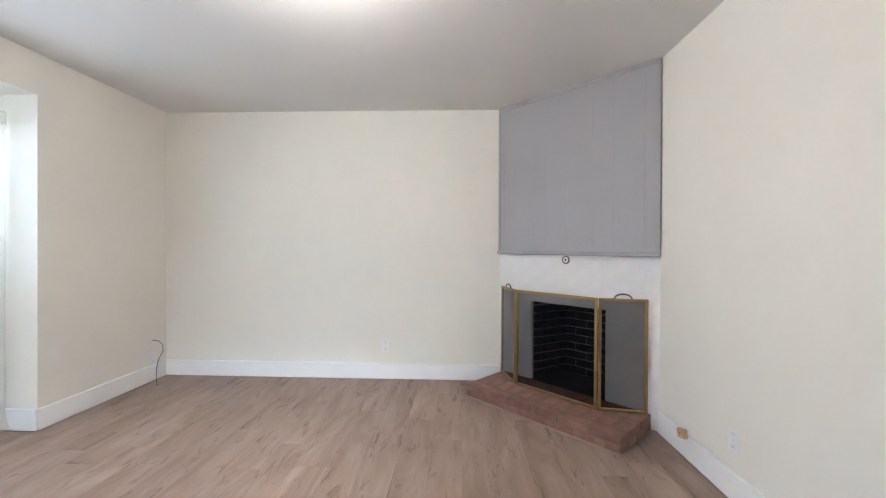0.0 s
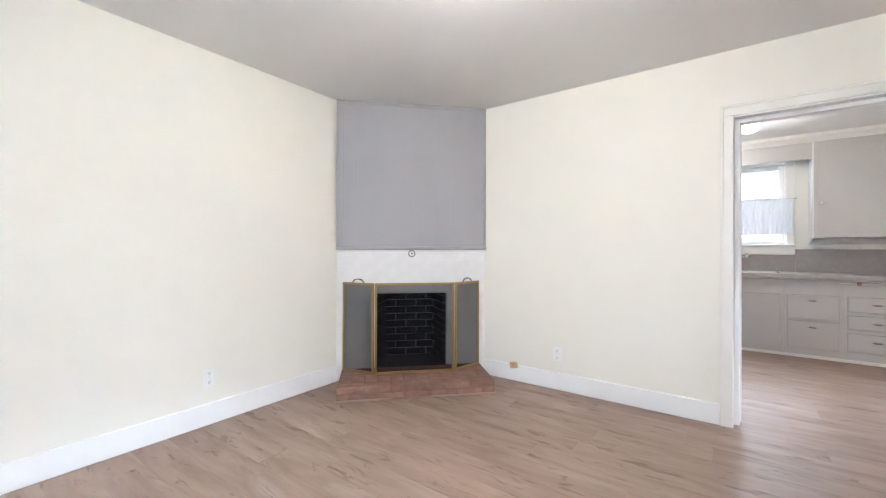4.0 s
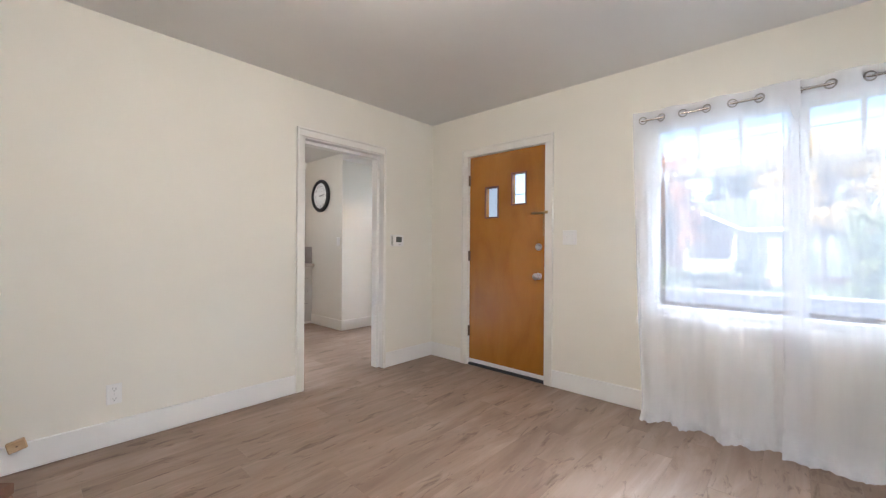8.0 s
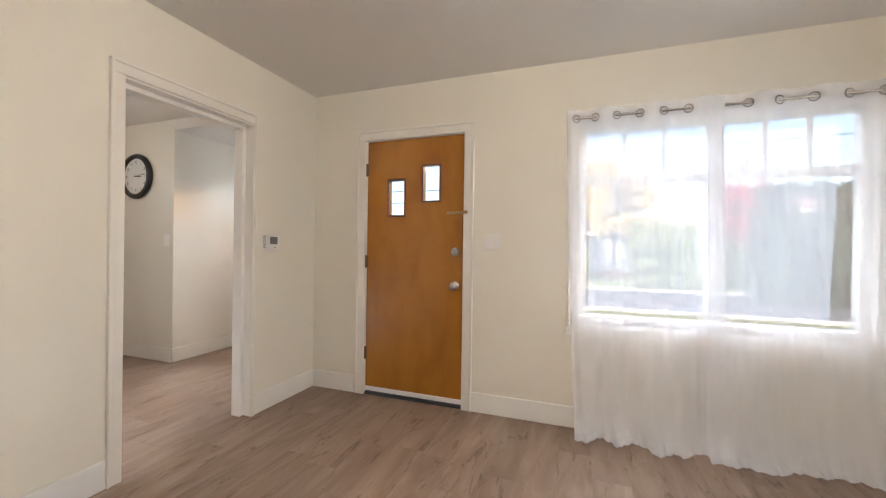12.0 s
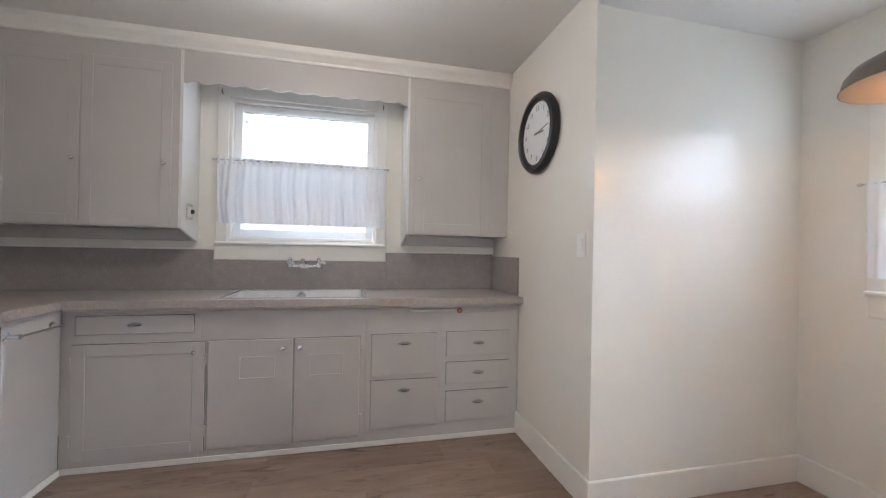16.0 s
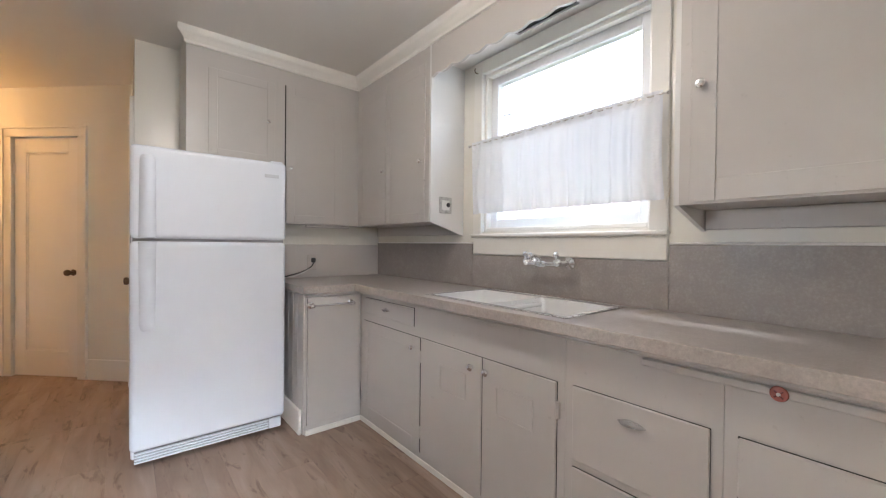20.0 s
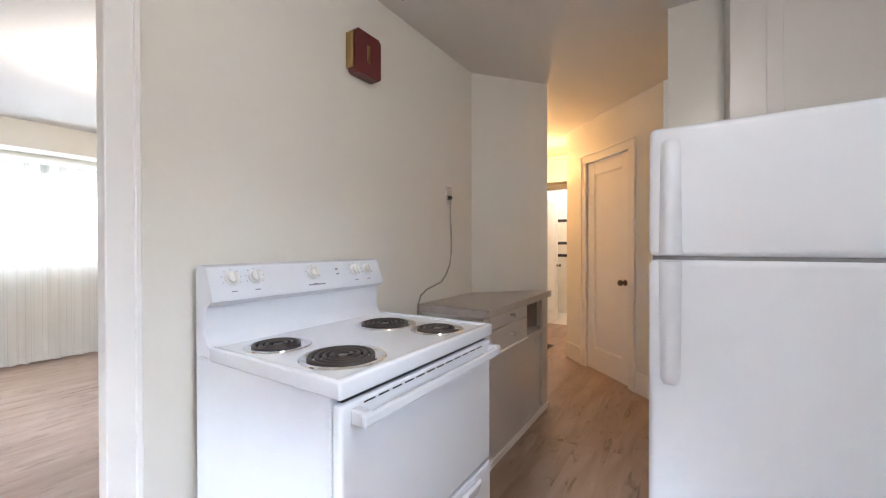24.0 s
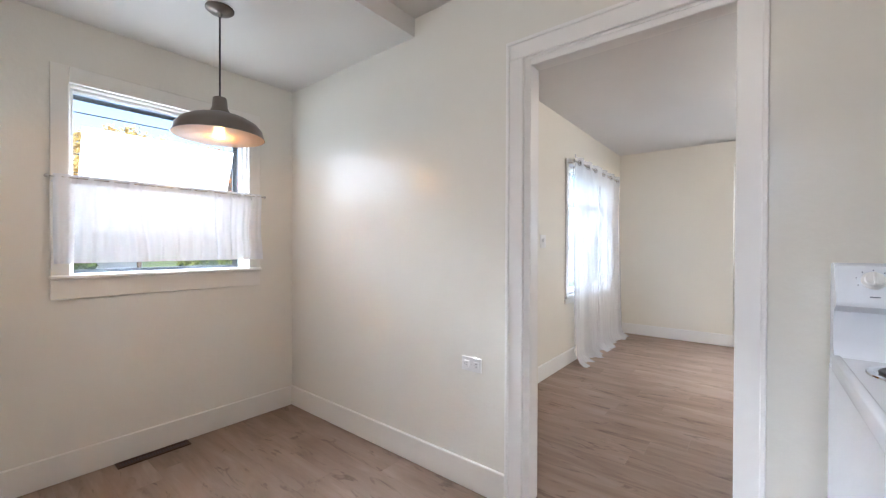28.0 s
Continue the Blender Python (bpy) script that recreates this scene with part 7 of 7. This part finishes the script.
# ---- hall ----
gt = thing("floor_grate", (1.55, 4.8, 0), "black floor heating grate in the hall", "floor grate")
part("frame", flat_slab(1.40, 1.69, 4.50, 5.10, 0.0005, 0.007, [(4.52, 5.08, 1.42, 1.67)]), BLACK, gt)
# thin black sheet stands for the shade under the grate bars
part("well", box(1.42, 4.52, 0.0004, 1.67, 5.08, 0.0012), BLACK, gt)
for i in range(20):
    y = 4.53 + i * 0.0275
    part("bar", box(1.42, y, 0.001, 1.67, y + 0.012, 0.006), BLACKC, gt)
hl = thing("ceiling_light", (1.5, 4.95, HK), "small hall ceiling light with a glass shade, lit", "ceiling light", "ceiling lights")
part("base", lathe(bmesh.new(), (1.5, 4.95, HK), [(0.06, 0), (0.06, -0.02), (0.03, -0.04), (0.0001, -0.04)]), BRASS, hl, smooth=True)
part("shade", lathe(bmesh.new(), (1.5, 4.95, HK - 0.04), [(0.03, 0), (0.05, -0.02), (0.065, -0.06), (0.07, -0.10), (0.066, -0.10), (0.06, -0.06), (0.04, -0.02)]), glow("lit_glass_shade", (1.0, 0.66, 0.32), 1.2), hl, "lit frosted glass shade", smooth=True)
structure("hall_header", box(1.12, 5.72, 2.06, 1.95, 5.84, HK), GLOSSY, "off-white header across the hall", "wall")
structure("hall_picture_rail", box(1.12, 5.70, 2.36, 1.95, 5.72, HK, bevel=0.004), CREAMTRIM, "cream moulding under the hall ceiling", "moulding")
structure("bathroom_wall", box(0.9, 7.45, 0, 3.0, 7.55, HK), GLOSSY, "white bathroom wall", "wall")
structure("bathroom_wall_east", box(2.07, 6.18, 0, 2.17, 7.45, HK), GLOSSY, "white bathroom side wall", "wall")
structure("bathroom_wall_west", box(0.9, 6.18, 0, 1.0, 7.45, HK), GLOSSY, "white bathroom side wall", "wall")
structure("bathroom_ceiling", box(0.9, 6.18, HK, 2.2, 7.5, HK + 0.1), KCEIL, "white bathroom ceiling", "ceiling")
structure("bathroom_floor", box(1.0, 6.4, -0.006, 2.07, 7.45, 0.0), paint("pale_bathroom_floor", (0.62, 0.60, 0.57), 0.4), "pale bathroom floor", "floor")
for z in (1.00, 1.22, 1.62):
    structure("tile_band", box(1.01, 7.44, z, 2.06, 7.449, z + 0.05), BLACK, "black tile band on the bathroom wall", "tile")
# added lamp out of view, brightens the bathroom behind the open door
bulb("bathroom_light", (1.5, 6.9, 2.2), 2.4, (1.0, 0.8, 0.6), 0.08)
structure("side_room_wall", box(0.3, 4.4, 0, 0.34, 6.0, HK), CREAM, "cream wall of the room beside the hall", "wall")

# ---- outside ----
GZ = -0.62
GRASS = paint("autumn_lawn", (0.12, 0.15, 0.05), 0.9, 0.35, 14, 0.5, 0.35, depth=0.03)
ASPH = paint("asphalt", (0.06, 0.06, 0.062), 0.85, 0.15, 30, 0.3, 0.6)
CONC = paint("pale_concrete", (0.30, 0.29, 0.27), 0.8, 0.12, 20, 0.2, 0.8)
SHINGLE = paint("grey_shingle", (0.10, 0.11, 0.13), 0.85, 0.2, 25, 0.4, 1.0)
BROWNROOF = paint("red_brown_shingle", (0.13, 0.07, 0.06), 0.85, 0.2, 25, 0.4, 1.0)
SAGE = paint("pale_blue_siding", (0.42, 0.47, 0.50), 0.7, 0.05, 8, 0.1)
YELLOW = paint("cream_yellow_siding", (0.62, 0.54, 0.34), 0.7, 0.05, 8, 0.1)
BRICKW = paint("red_brick_base", (0.28, 0.11, 0.07), 0.85, 0.25, 18, 0.3, 3.0)
OUTW = paint("outside_white_paint", (0.62, 0.62, 0.61), 0.6)
BARK = paint("grey_bark", (0.11, 0.085, 0.065), 0.9, 0.3, 30, 0.6, 4.0)
DGLASS = paint("dark_window_glass", (0.06, 0.07, 0.085), 0.08, 0.05)

gm_ = bmesh.new()
bmesh.ops.create_grid(gm_, x_segments=60, y_segments=60, size=900, matrix=Matrix.Translation((0, 0, GZ)))
ground = structure("ground", gm_, GRASS, "grassy ground reaching the horizon", "ground")
structure("pavement", box(-60, -9.6, GZ - 0.1, 60, -8.3, GZ + 0.03), CONC, "pale concrete pavement along the street", "pavement")
structure("road", box(-60, -17.0, GZ - 0.1, 60, -10.4, GZ + 0.012), ASPH, "grey asphalt street", "road")
structure("kerb", box(-60, -10.4, GZ - 0.1, 60, -10.22, GZ + 0.10, bevel=0.02), CONC, "concrete kerb", "kerb")
structure("kerb_far", box(-60, -17.18, GZ - 0.1, 60, -17.0, GZ + 0.10, bevel=0.02), CONC, "concrete kerb across the street", "kerb")
structure("foundation", box(-2.9, -1.93, GZ - 0.3, 4.75, 7.6, -0.165), CONC, "concrete house foundation", "foundation")
# flat slab added as a roof, keeps sky light out of the rooms
structure("house_roof", prism(bmesh.new(), [(-3.6, -0.95), (1.3, -0.95), (1.3, -2.35), (3.9, -2.35), (3.9, -0.95), (5.2, -0.95), (5.2, 8.2), (-3.6, 8.2)], 2.66, 2.80), OUTW, "flat roof slab with overhanging eaves, added to block sky light", "roof")


def leaf_material(name, a, b_):
    m, nt, bs_ = shader(name)
    g = nt.nodes.new("ShaderNodeNewGeometry")
    nt.links.new(ramp(nt, g.outputs["Random Per Island"], (0.1, a), (0.9, b_)), bs_.inputs["Base Color"])
    bs_.inputs["Roughness"].default_value = 0.7
    return m


LEAF = {
    "green": leaf_material("green_leaves", (0.035, 0.065, 0.02), (0.09, 0.13, 0.04)),
    "light": leaf_material("yellow_green_leaves", (0.09, 0.13, 0.03), (0.20, 0.23, 0.06)),
    "gold": leaf_material("golden_leaves", (0.36, 0.24, 0.06), (0.55, 0.40, 0.13)),
    "red": leaf_material("red_maple_leaves", (0.20, 0.03, 0.035), (0.34, 0.07, 0.06)),
    "rust": leaf_material("rust_orange_leaves", (0.32, 0.11, 0.03), (0.45, 0.20, 0.06)),
    "dark": leaf_material("dark_evergreen_leaves", (0.018, 0.035, 0.022), (0.04, 0.065, 0.04)),
}


def leaves(centre_list, size, count, seed):
    """Small folded leaf cards, scattered in uneven clumps."""
    rng_ = random.Random(seed)
    vs, fs = [], []
    for (cx, cy, cz, rx, ry, rz) in centre_list:
        for _ in range(count):
            while True:
                p = Vector((rng_.uniform(-1, 1), rng_.uniform(-1, 1), rng_.uniform(-1, 1)))
                if p.length < rng_.uniform(0.2, 1.0) ** 0.5:
                    break
            p = Vector((cx + p.x * rx, cy + p.y * ry, cz + p.z * rz))
            a = Euler((rng_.uniform(0, 6.3), rng_.uniform(0, 6.3), rng_.uniform(0, 6.3))).to_matrix()
            s = size * rng_.uniform(0.6, 1.3)
            k = len(vs)
            for q in ((-0.5, 0, 0), (0, -0.9, 0.12), (0.5, 0, 0), (0, 0.9, 0.12)):
                vs.append(p + a @ (Vector(q) * s))
            fs += [(k, k + 1, k + 2), (k, k + 2, k + 3)]
    me = bpy.data.meshes.new("crown")
    me.from_pydata(vs, [], fs)
    return me


def tree(place, height, spread, leaf, seed, label, bare=0.3, size=0.14, count=150, clumps=22, trunk=0.16):
    clumps, count = clumps * 2, int(count * 0.4)
    rng_ = random.Random(seed)
    x, y = place
    ob = thing("tree", (x, y, GZ), label, "tree", "street trees")
    tr_ = bmesh.new()
    top = Vector((x + rng_.uniform(-0.3, 0.3), y, GZ + height * 0.8))
    tube(tr_, [(x, y, GZ - 0.05), (x + 0.05, y, GZ + height * 0.3), top], trunk, 8)
    part("trunk", tr_, BARK, ob, smooth=True)
    cs = []
    for i in range(clumps):
        a = rng_.uniform(0, 6.28)
        h = rng_.uniform(bare, 1.0)
        r = spread * math.sqrt(max(0.05, 1 - ((h - 0.6) / 0.5) ** 2)) * rng_.uniform(0.35, 1.0)
        c = Vector((x + r * math.cos(a), y + r * math.sin(a), GZ + h * height))
        cs.append((*c, spread * rng_.uniform(0.16, 0.4), spread * rng_.uniform(0.16, 0.4), spread * rng_.uniform(0.14, 0.34)))
        part("limb", tube(bmesh.new(), [(x, y, GZ + height * rng_.uniform(bare * 0.6, 0.6)), (x + 0.5 * (c.x - x), y + 0.5 * (c.y - y), c.z - 0.3), c], 0.028, 5), BARK, ob)
    if count:
        me = leaves(cs, size, count, seed)
        me.materials.append(LEAF[leaf])
        cr = new("crown", me)
        cr.parent = ob
        cr.matrix_parent_inverse = Matrix.Translation((x, y, GZ)).inverted()
    return ob


def hedge(name, x0, x1, y0, y1, h, leaf, seed, label, size=0.12, count=260):
    ob = thing(name, ((x0 + x1) / 2, (y0 + y1) / 2, GZ), label, "hedge")
    rng_ = random.Random(seed)
    cs = []
    n = max(2, int((x1 - x0) / 0.7))
    m = max(2, int(h / 0.7))
    for i in range(n):
        for k in range(m):
            cs.append((x0 + (i + 0.5) * (x1 - x0) / n + rng_.uniform(-.15, .15), (y0 + y1) / 2 + rng_.uniform(-.2, .2), GZ + (k + 0.5) * h / m + rng_.uniform(-.1, .1), 0.62 * (x1 - x0) / n, (y1 - y0) * 0.5, 0.62 * h / m))
    me = leaves(cs, size, count, seed)
    me.materials.append(LEAF[leaf])
    f = new("foliage", me)
    f.parent = ob
    f.matrix_parent_inverse = Matrix.Translation(((x0 + x1) / 2, (y0 + y1) / 2, GZ)).inverted()
    part("stems", box(x0 + 0.2, (y0 + y1) / 2 - 0.12, GZ - 0.02, x1 - 0.2, (y0 + y1) / 2 + 0.12, GZ + h * 0.75), LEAF["dark"], ob)
    return ob


def gable_house(name, x0, x1, y0, y1, wall_h, roof_h, ridge, wall_m, roof_m, label, z0=GZ + 0.35):
    """A house whose front looks to +y. ridge: 'x' along the street or 'y' away from it."""
    ob = thing(name, ((x0 + x1) / 2, (y0 + y1) / 2, GZ), label, "house", "houses across the street")
    part("base", box(x0 - 0.03, y0 - 0.03, GZ - 0.1, x1 + 0.03, y1 + 0.03, z0), BRICKW, ob, "red brick base")
    body = part("wall", box(x0, y0, z0, x1, y1, z0 + wall_h), wall_m, ob)
    zt = z0 + wall_h
    bm = bmesh.new()
    o = 0.45
    xm, ym = (x0 + x1) / 2, (y0 + y1) / 2
    if ridge == "y":
        prism(bm, [(x0 - o, zt - 0.18), (xm, zt + roof_h), (x1 + o, zt - 0.18), (x1 + o, zt - 0.05), (xm, zt + roof_h + 0.16), (x0 - o, zt - 0.05)], -(y1 + o), -(y0 - o), Matrix(((1, 0, 0, 0), (0, 0, -1, 0), (0, 1, 0, 0), (0, 0, 0, 1))))
        g = prism(bmesh.new(), [(x0, zt), (xm, zt + roof_h - 0.02), (x1, zt)], -y1, -y0, Matrix(((1, 0, 0, 0), (0, 0, -1, 0), (0, 1, 0, 0), (0, 0, 0, 1))))
        part("gable", g, wall_m, body)
    else:
        prism(bm, [(y0 - o, zt - 0.18), (ym, zt + roof_h), (y1 + o, zt - 0.18), (y1 + o, zt - 0.05), (ym, zt + roof_h + 0.16), (y0 - o, zt - 0.05)], x0 - o, x1 + o, Matrix(((0, 0, 1, 0), (1, 0, 0, 0), (0, 1, 0, 0), (0, 0, 0, 1))))
    rf = part("roof", bm, roof_m, ob)
    part("fascia", box(x0 - o - 0.02, y1 + o - 0.01, zt - 0.24, x1 + o + 0.02, y1 + o + 0.03, zt - 0.04), OUTW, rf, "white fascia board") if ridge == "x" else None
    return ob, z0, zt


def house_window(ob, x, y, z0, z1, w):
    f = part("window", box(x - w / 2 - 0.08, y, z0 - 0.08, x + w / 2 + 0.08, y + 0.05, z1 + 0.08, bevel=0.01), OUTW, ob, "white framed window")
    part("pane", box(x - w / 2, y + 0.045, z0, x + w / 2, y + 0.06, z1), DGLASS, f)
    part("sash_bar", box(x - w / 2, y + 0.055, (z0 + z1) / 2 - 0.025, x + w / 2, y + 0.07, (z0 + z1) / 2 + 0.025), OUTW, f)


# the low house with a porch gable
h1, hz, ht = gable_house("house", -0.6, 8.5, -30, -23, 2.55, 1.7, "x", SAGE, SHINGLE, "low pale blue house with a grey roof and porch")
bm = prism(bmesh.new(), [(-0.9 + 1.6, 2.0), (3.0, 3.25), (5.6, 2.0), (5.6, 2.16), (3.0, 3.45), (0.7, 2.16)], 19.8, 24.0, Matrix(((1, 0, 0, 0), (0, 0, -1, 0), (0, 1, 0, 0), (0, 0, 0, 1))))
part("porch_roof", bm, OUTW, h1, "white trimmed porch gable")
part("porch_floor", box(0.8, -22.9, GZ, 5.5, -20.4, hz), BRICKW, h1, "red brick porch")
for x in (1.0, 3.0, 5.2):
    part("porch_post", box(x - 0.08, -20.62, hz, x + 0.08, -20.46, 2.05), OUTW, h1, "white porch post")
for x in (1.3, 1.5, 1.7, 1.9, 2.1, 2.3, 2.5, 2.7):
    part("baluster", box(x - 0.03, -20.56, hz, x + 0.03, -20.50, hz + 0.85), OUTW, h1)
part("porch_rail", box(1.0, -20.59, hz + 0.85, 3.0, -20.47, hz + 0.93), OUTW, h1)
house_window(h1, 0.35, -23, 0.5, 1.7, 0.9)
house_window(h1, 2.0, -23, 0.5, 1.8, 1.1)
house_window(h1, 6.6, -23, 0.5, 1.7, 1.2)
part("front_door", box(3.4, -22.99, hz, 4.3, -22.94, hz + 2.05), REDWOOD, h1, "dark red-brown front door")
g1, gz_, gt_ = gable_house("garage", -3.4, -0.9, -31, -27, 1.9, 0.9, "y", SAGE, SHINGLE, "small pale garage with a white gable")
part("garage_door", box(-3.0, -27, gz_, -1.3, -26.94, gz_ + 1.8), SAGE, g1, "pale blue garage door")
# the two-storey yellow house
h2, hz, ht = gable_house("house", -21, -10.5, -34, -27, 4.1, 1.6, "x", YELLOW, BROWNROOF, "cream yellow two-storey house with a red-brown roof")
for x in (-19.5, -17.0, -14.0, -11.8):
    house_window(h2, x, -27, 2.9, 3.7, 1.1)
for x in (-19.5, -12.0):
    house_window(h2, x, -27, 0.6, 1.7, 1.2)
bm = prism(bmesh.new(), [(-18.5, 2.25), (-16.2, 3.7), (-13.9, 2.25), (-13.9, 2.45), (-16.2, 3.95), (-18.5, 2.45)], 24.2, 27.0, Matrix(((1, 0, 0, 0), (0, 0, -1, 0), (0, 1, 0, 0), (0, 0, 0, 1))))
part("porch_roof", bm, OUTW, h2, "white trimmed porch gable")
for x in (-18.1, -14.3):
    part("porch_post", box(x - 0.13, -24.75, GZ, x + 0.13, -24.5, 2.3), OUTW, h2, "white porch post")
part("front_door", box(-16.8, -26.99, hz, -15.8, -26.93, hz + 2.1), DGLASS, h2, "dark front door")

hedge("hedge", -5.4, -2.6, -19.5, -18.2, 3.2, "light", 21, "tall yellow-green hedge beside the street")
hedge("evergreen", -8.9, -5.9, -14.8, -13.4, 4.2, "dark", 22, "dark clipped evergreen beside the street", 0.10, 300)
hedge("shrub", -8.8, -6.6, -20.2, -19.0, 2.4, "green", 23, "rounded green shrub across the street")
hedge("shrub", -0.3, 0.9, -20.4, -19.6, 1.3, "green", 24, "low green shrub beside the porch")
hedge("garden_bed", 0.8, 5.5, -19.4, -18.6, 0.8, "light", 25, "low yellow-green planting before the porch", 0.10, 90)
tree((-9.0, -24), 5.6, 1.9, "red", 31, "red maple tree in leaf", 0.35, 0.10, 380)
tree((-1.2, -36), 9.4, 3.2, "gold", 32, "tall golden autumn tree behind the houses", 0.3, 0.13, 520, 26)
tree((-2.1, -22), 7.0, 2.0, "gold", 41, "slender golden tree across the street", 0.35, 0.09, 420, 22, 0.1)
tree((-4.8, -38), 8.0, 2.6, "gold", 33, "thin golden tree with bare twigs", 0.35, 0.12, 170, 26)
tree((2.6, -34), 7.6, 1.7, "dark", 34, "dark conifer behind the low house", 0.2, 0.18, 260, 24)
tree((6.2, -17.9), 5.0, 1.7, "rust", 35, "rust orange street tree", 0.35, 0.09, 360)
tree((-13.5, -40), 12.0, 3.8, "rust", 36, "tall bare tree with a few orange leaves", 0.3, 0.18, 22, 34)
tree((2.9, -15.2), 5.4, 1.5, "rust", 37, "rust orange birch near the street", 0.35, 0.075, 420, 24, 0.06)

# parked car
car = thing("car", (-10.2, -15.6, GZ + 0.012), "silver hatchback parked across the street", "car")
SILVER = paint("silver_car_paint", (0.52, 0.53, 0.55), 0.28, 0.02, 80, 0.0, metal=0.5, coat=0.6)
side_ = [(-12.3, -0.35), (-12.32, 0.05), (-12.2, 0.28), (-11.55, 0.36), (-10.95, 0.86), (-10.1, 0.93), (-9.0, 0.88), (-8.3, 0.45), (-8.12, 0.1), (-8.15, -0.33)]
bm = prism(bmesh.new(), side_, 14.75, 16.4, Matrix(((1, 0, 0, 0), (0, 0, -1, 0), (0, 1, 0, 0), (0, 0, 0, 1))))
bmesh.ops.bevel(bm, geom=bm.edges[:], offset=0.06, segments=2, affect="EDGES")
cb = part("body", bm, SILVER, car, smooth=True)
for pts in ([(-11.4, 0.40), (-10.9, 0.80), (-10.35, 0.84), (-10.35, 0.40)], [(-10.28, 0.40), (-10.28, 0.84), (-9.5, 0.82), (-9.5, 0.40)], [(-9.43, 0.40), (-9.43, 0.81), (-9.05, 0.79), (-8.6, 0.46)]):
    part("side_window", prism(bmesh.new(), pts, 14.735, 14.76, Matrix(((1, 0, 0, 0), (0, 0, -1, 0), (0, 1, 0, 0), (0, 0, 0, 1)))), DGLASS, cb, "dark car window")
for x in (-11.45, -9.0):
    for y in (-14.82, -16.3):
        w_ = part("wheel", cyl(bmesh.new(), (x, y, GZ + 0.33), (0, 1, 0), 0.31, 0.2, 24), BLACK, car, "black tyre", smooth=True)
        part("rim", cyl(bmesh.new(), (x, y + (0.09 if y > -15.5 else -0.09), GZ + 0.33), (0, 1, 0), 0.2, 0.05, 18), STEEL, w_, "steel rim")
part("tail_light", box(-8.2, -14.95, 0.12, -8.1, -14.8, 0.38, bevel=0.02), paint("red_lamp_lens", (0.35, 0.02, 0.02), 0.2), car, "red tail light")

# overhead wires
CABLE = paint("black_overhead_wire", (0.03, 0.03, 0.035), 0.6)
for n_, (y, z) in enumerate(((-14.0, 3.72), (-14.05, 3.2), (-14.0, 4.9), (-14.1, 5.6))):
    solo("overhead_wire", tube(bmesh.new(), [(x, y, z + 0.0009 * (x - 3) ** 2) for x in range(-34, 41, 4)], 0.018, 5), CABLE, "black overhead wire along the street", "cable", "overhead wires")
solo("overhead_wire", tube(bmesh.new(), [(5.19, -0.9, 2.70), (5.45, -0.6, 2.42), (5.60, 0.0, 2.32), (5.64, 0.9, 2.295), (5.62, 2.0, 2.32), (5.5, 3.4, 2.42), (5.3, 4.6, 2.6), (5.19, 5.0, 2.70)], 0.006, 6), CABLE, "black service wire hung below the eave", "cable", "overhead wires")
pole = thing("utility_pole", (12.5, -14.0, GZ), "brown wooden utility pole", "utility pole")
part("pole", cyl(bmesh.new(), (12.5, -14.0, 3.6), (0, 0, 1), 0.13, 8.6, 12), BARK, pole)
part("crossarm", box(11.6, -14.06, 7.2, 13.4, -13.94, 7.32), BARK, pole)

# the neighbour's house east of the kitchen
h3, hz, ht = gable_house("neighbour_house", 9.4, 15.0, -3.0, 9.0, 1.35, 1.1, "y", YELLOW, paint("pale_pink_grey_shingle", (0.42, 0.34, 0.30), 0.85, 0.15, 25, 0.4, 1.0), "low cream yellow neighbouring house beyond the window")
part("eave_board", box(8.90, -3.4, ht - 0.2, 8.96, 9.4, ht - 0.02), YELLOW, h3, "yellow eave board")

# ---- floor planks, the pieces last ----
fl = structure("floor", box(XW - 0.4, NY0 - 0.1, -0.0125, KX1 + 0.05, 6.6, -0.006), UNDER, "grey-brown wood-look vinyl plank floor", "floor")
PW, PL = 0.182, 1.22


def plank_mesh(w, l):
    bm = box(0, 0, -0.006, w - 0.0004, l - 0.0004, 0.0, bevel=0.0005)
    return mesh_of("plank", bm, PLANK)


plank_full = plank_mesh(PW, PL)
rng = random.Random(5)


def lay(x0, x1, y0, y1):
    """Planks along y, in staggered rows, cut to the room."""
    i = 0
    x = x0
    while x < x1 - 0.01:
        w = min(PW, x1 - x)
        y = y0 - rng.uniform(0.05, PL - 0.25)
        while y < y1 - 0.01:
            a, b = max(y, y0), min(y + PL, y1)
            if b - a > 0.02:
                me = plank_full if (b - a > PL - 1e-4 and w > PW - 1e-4) else plank_mesh(w, b - a)
                ob = new("plank", me)
                ob.location = (x, a, 0)
                ob.parent = fl
            y += PL
        x += PW
        i += 1


lay(XW, XE, YS, YN)
lay(ALX, XW, 0.70, 2.54)
lay(XE, KX0, 0.08, 0.905)
lay(KX0, NX1, NY0, 2.877)
lay(NX1, 4.30, KY0, 2.78)
lay(KX0, NX1 - 0.3, 2.877, 4.7)
lay(1.12, KX0, 3.85, 6.4)
lay(KX0, 1.95, 4.7, 6.4)
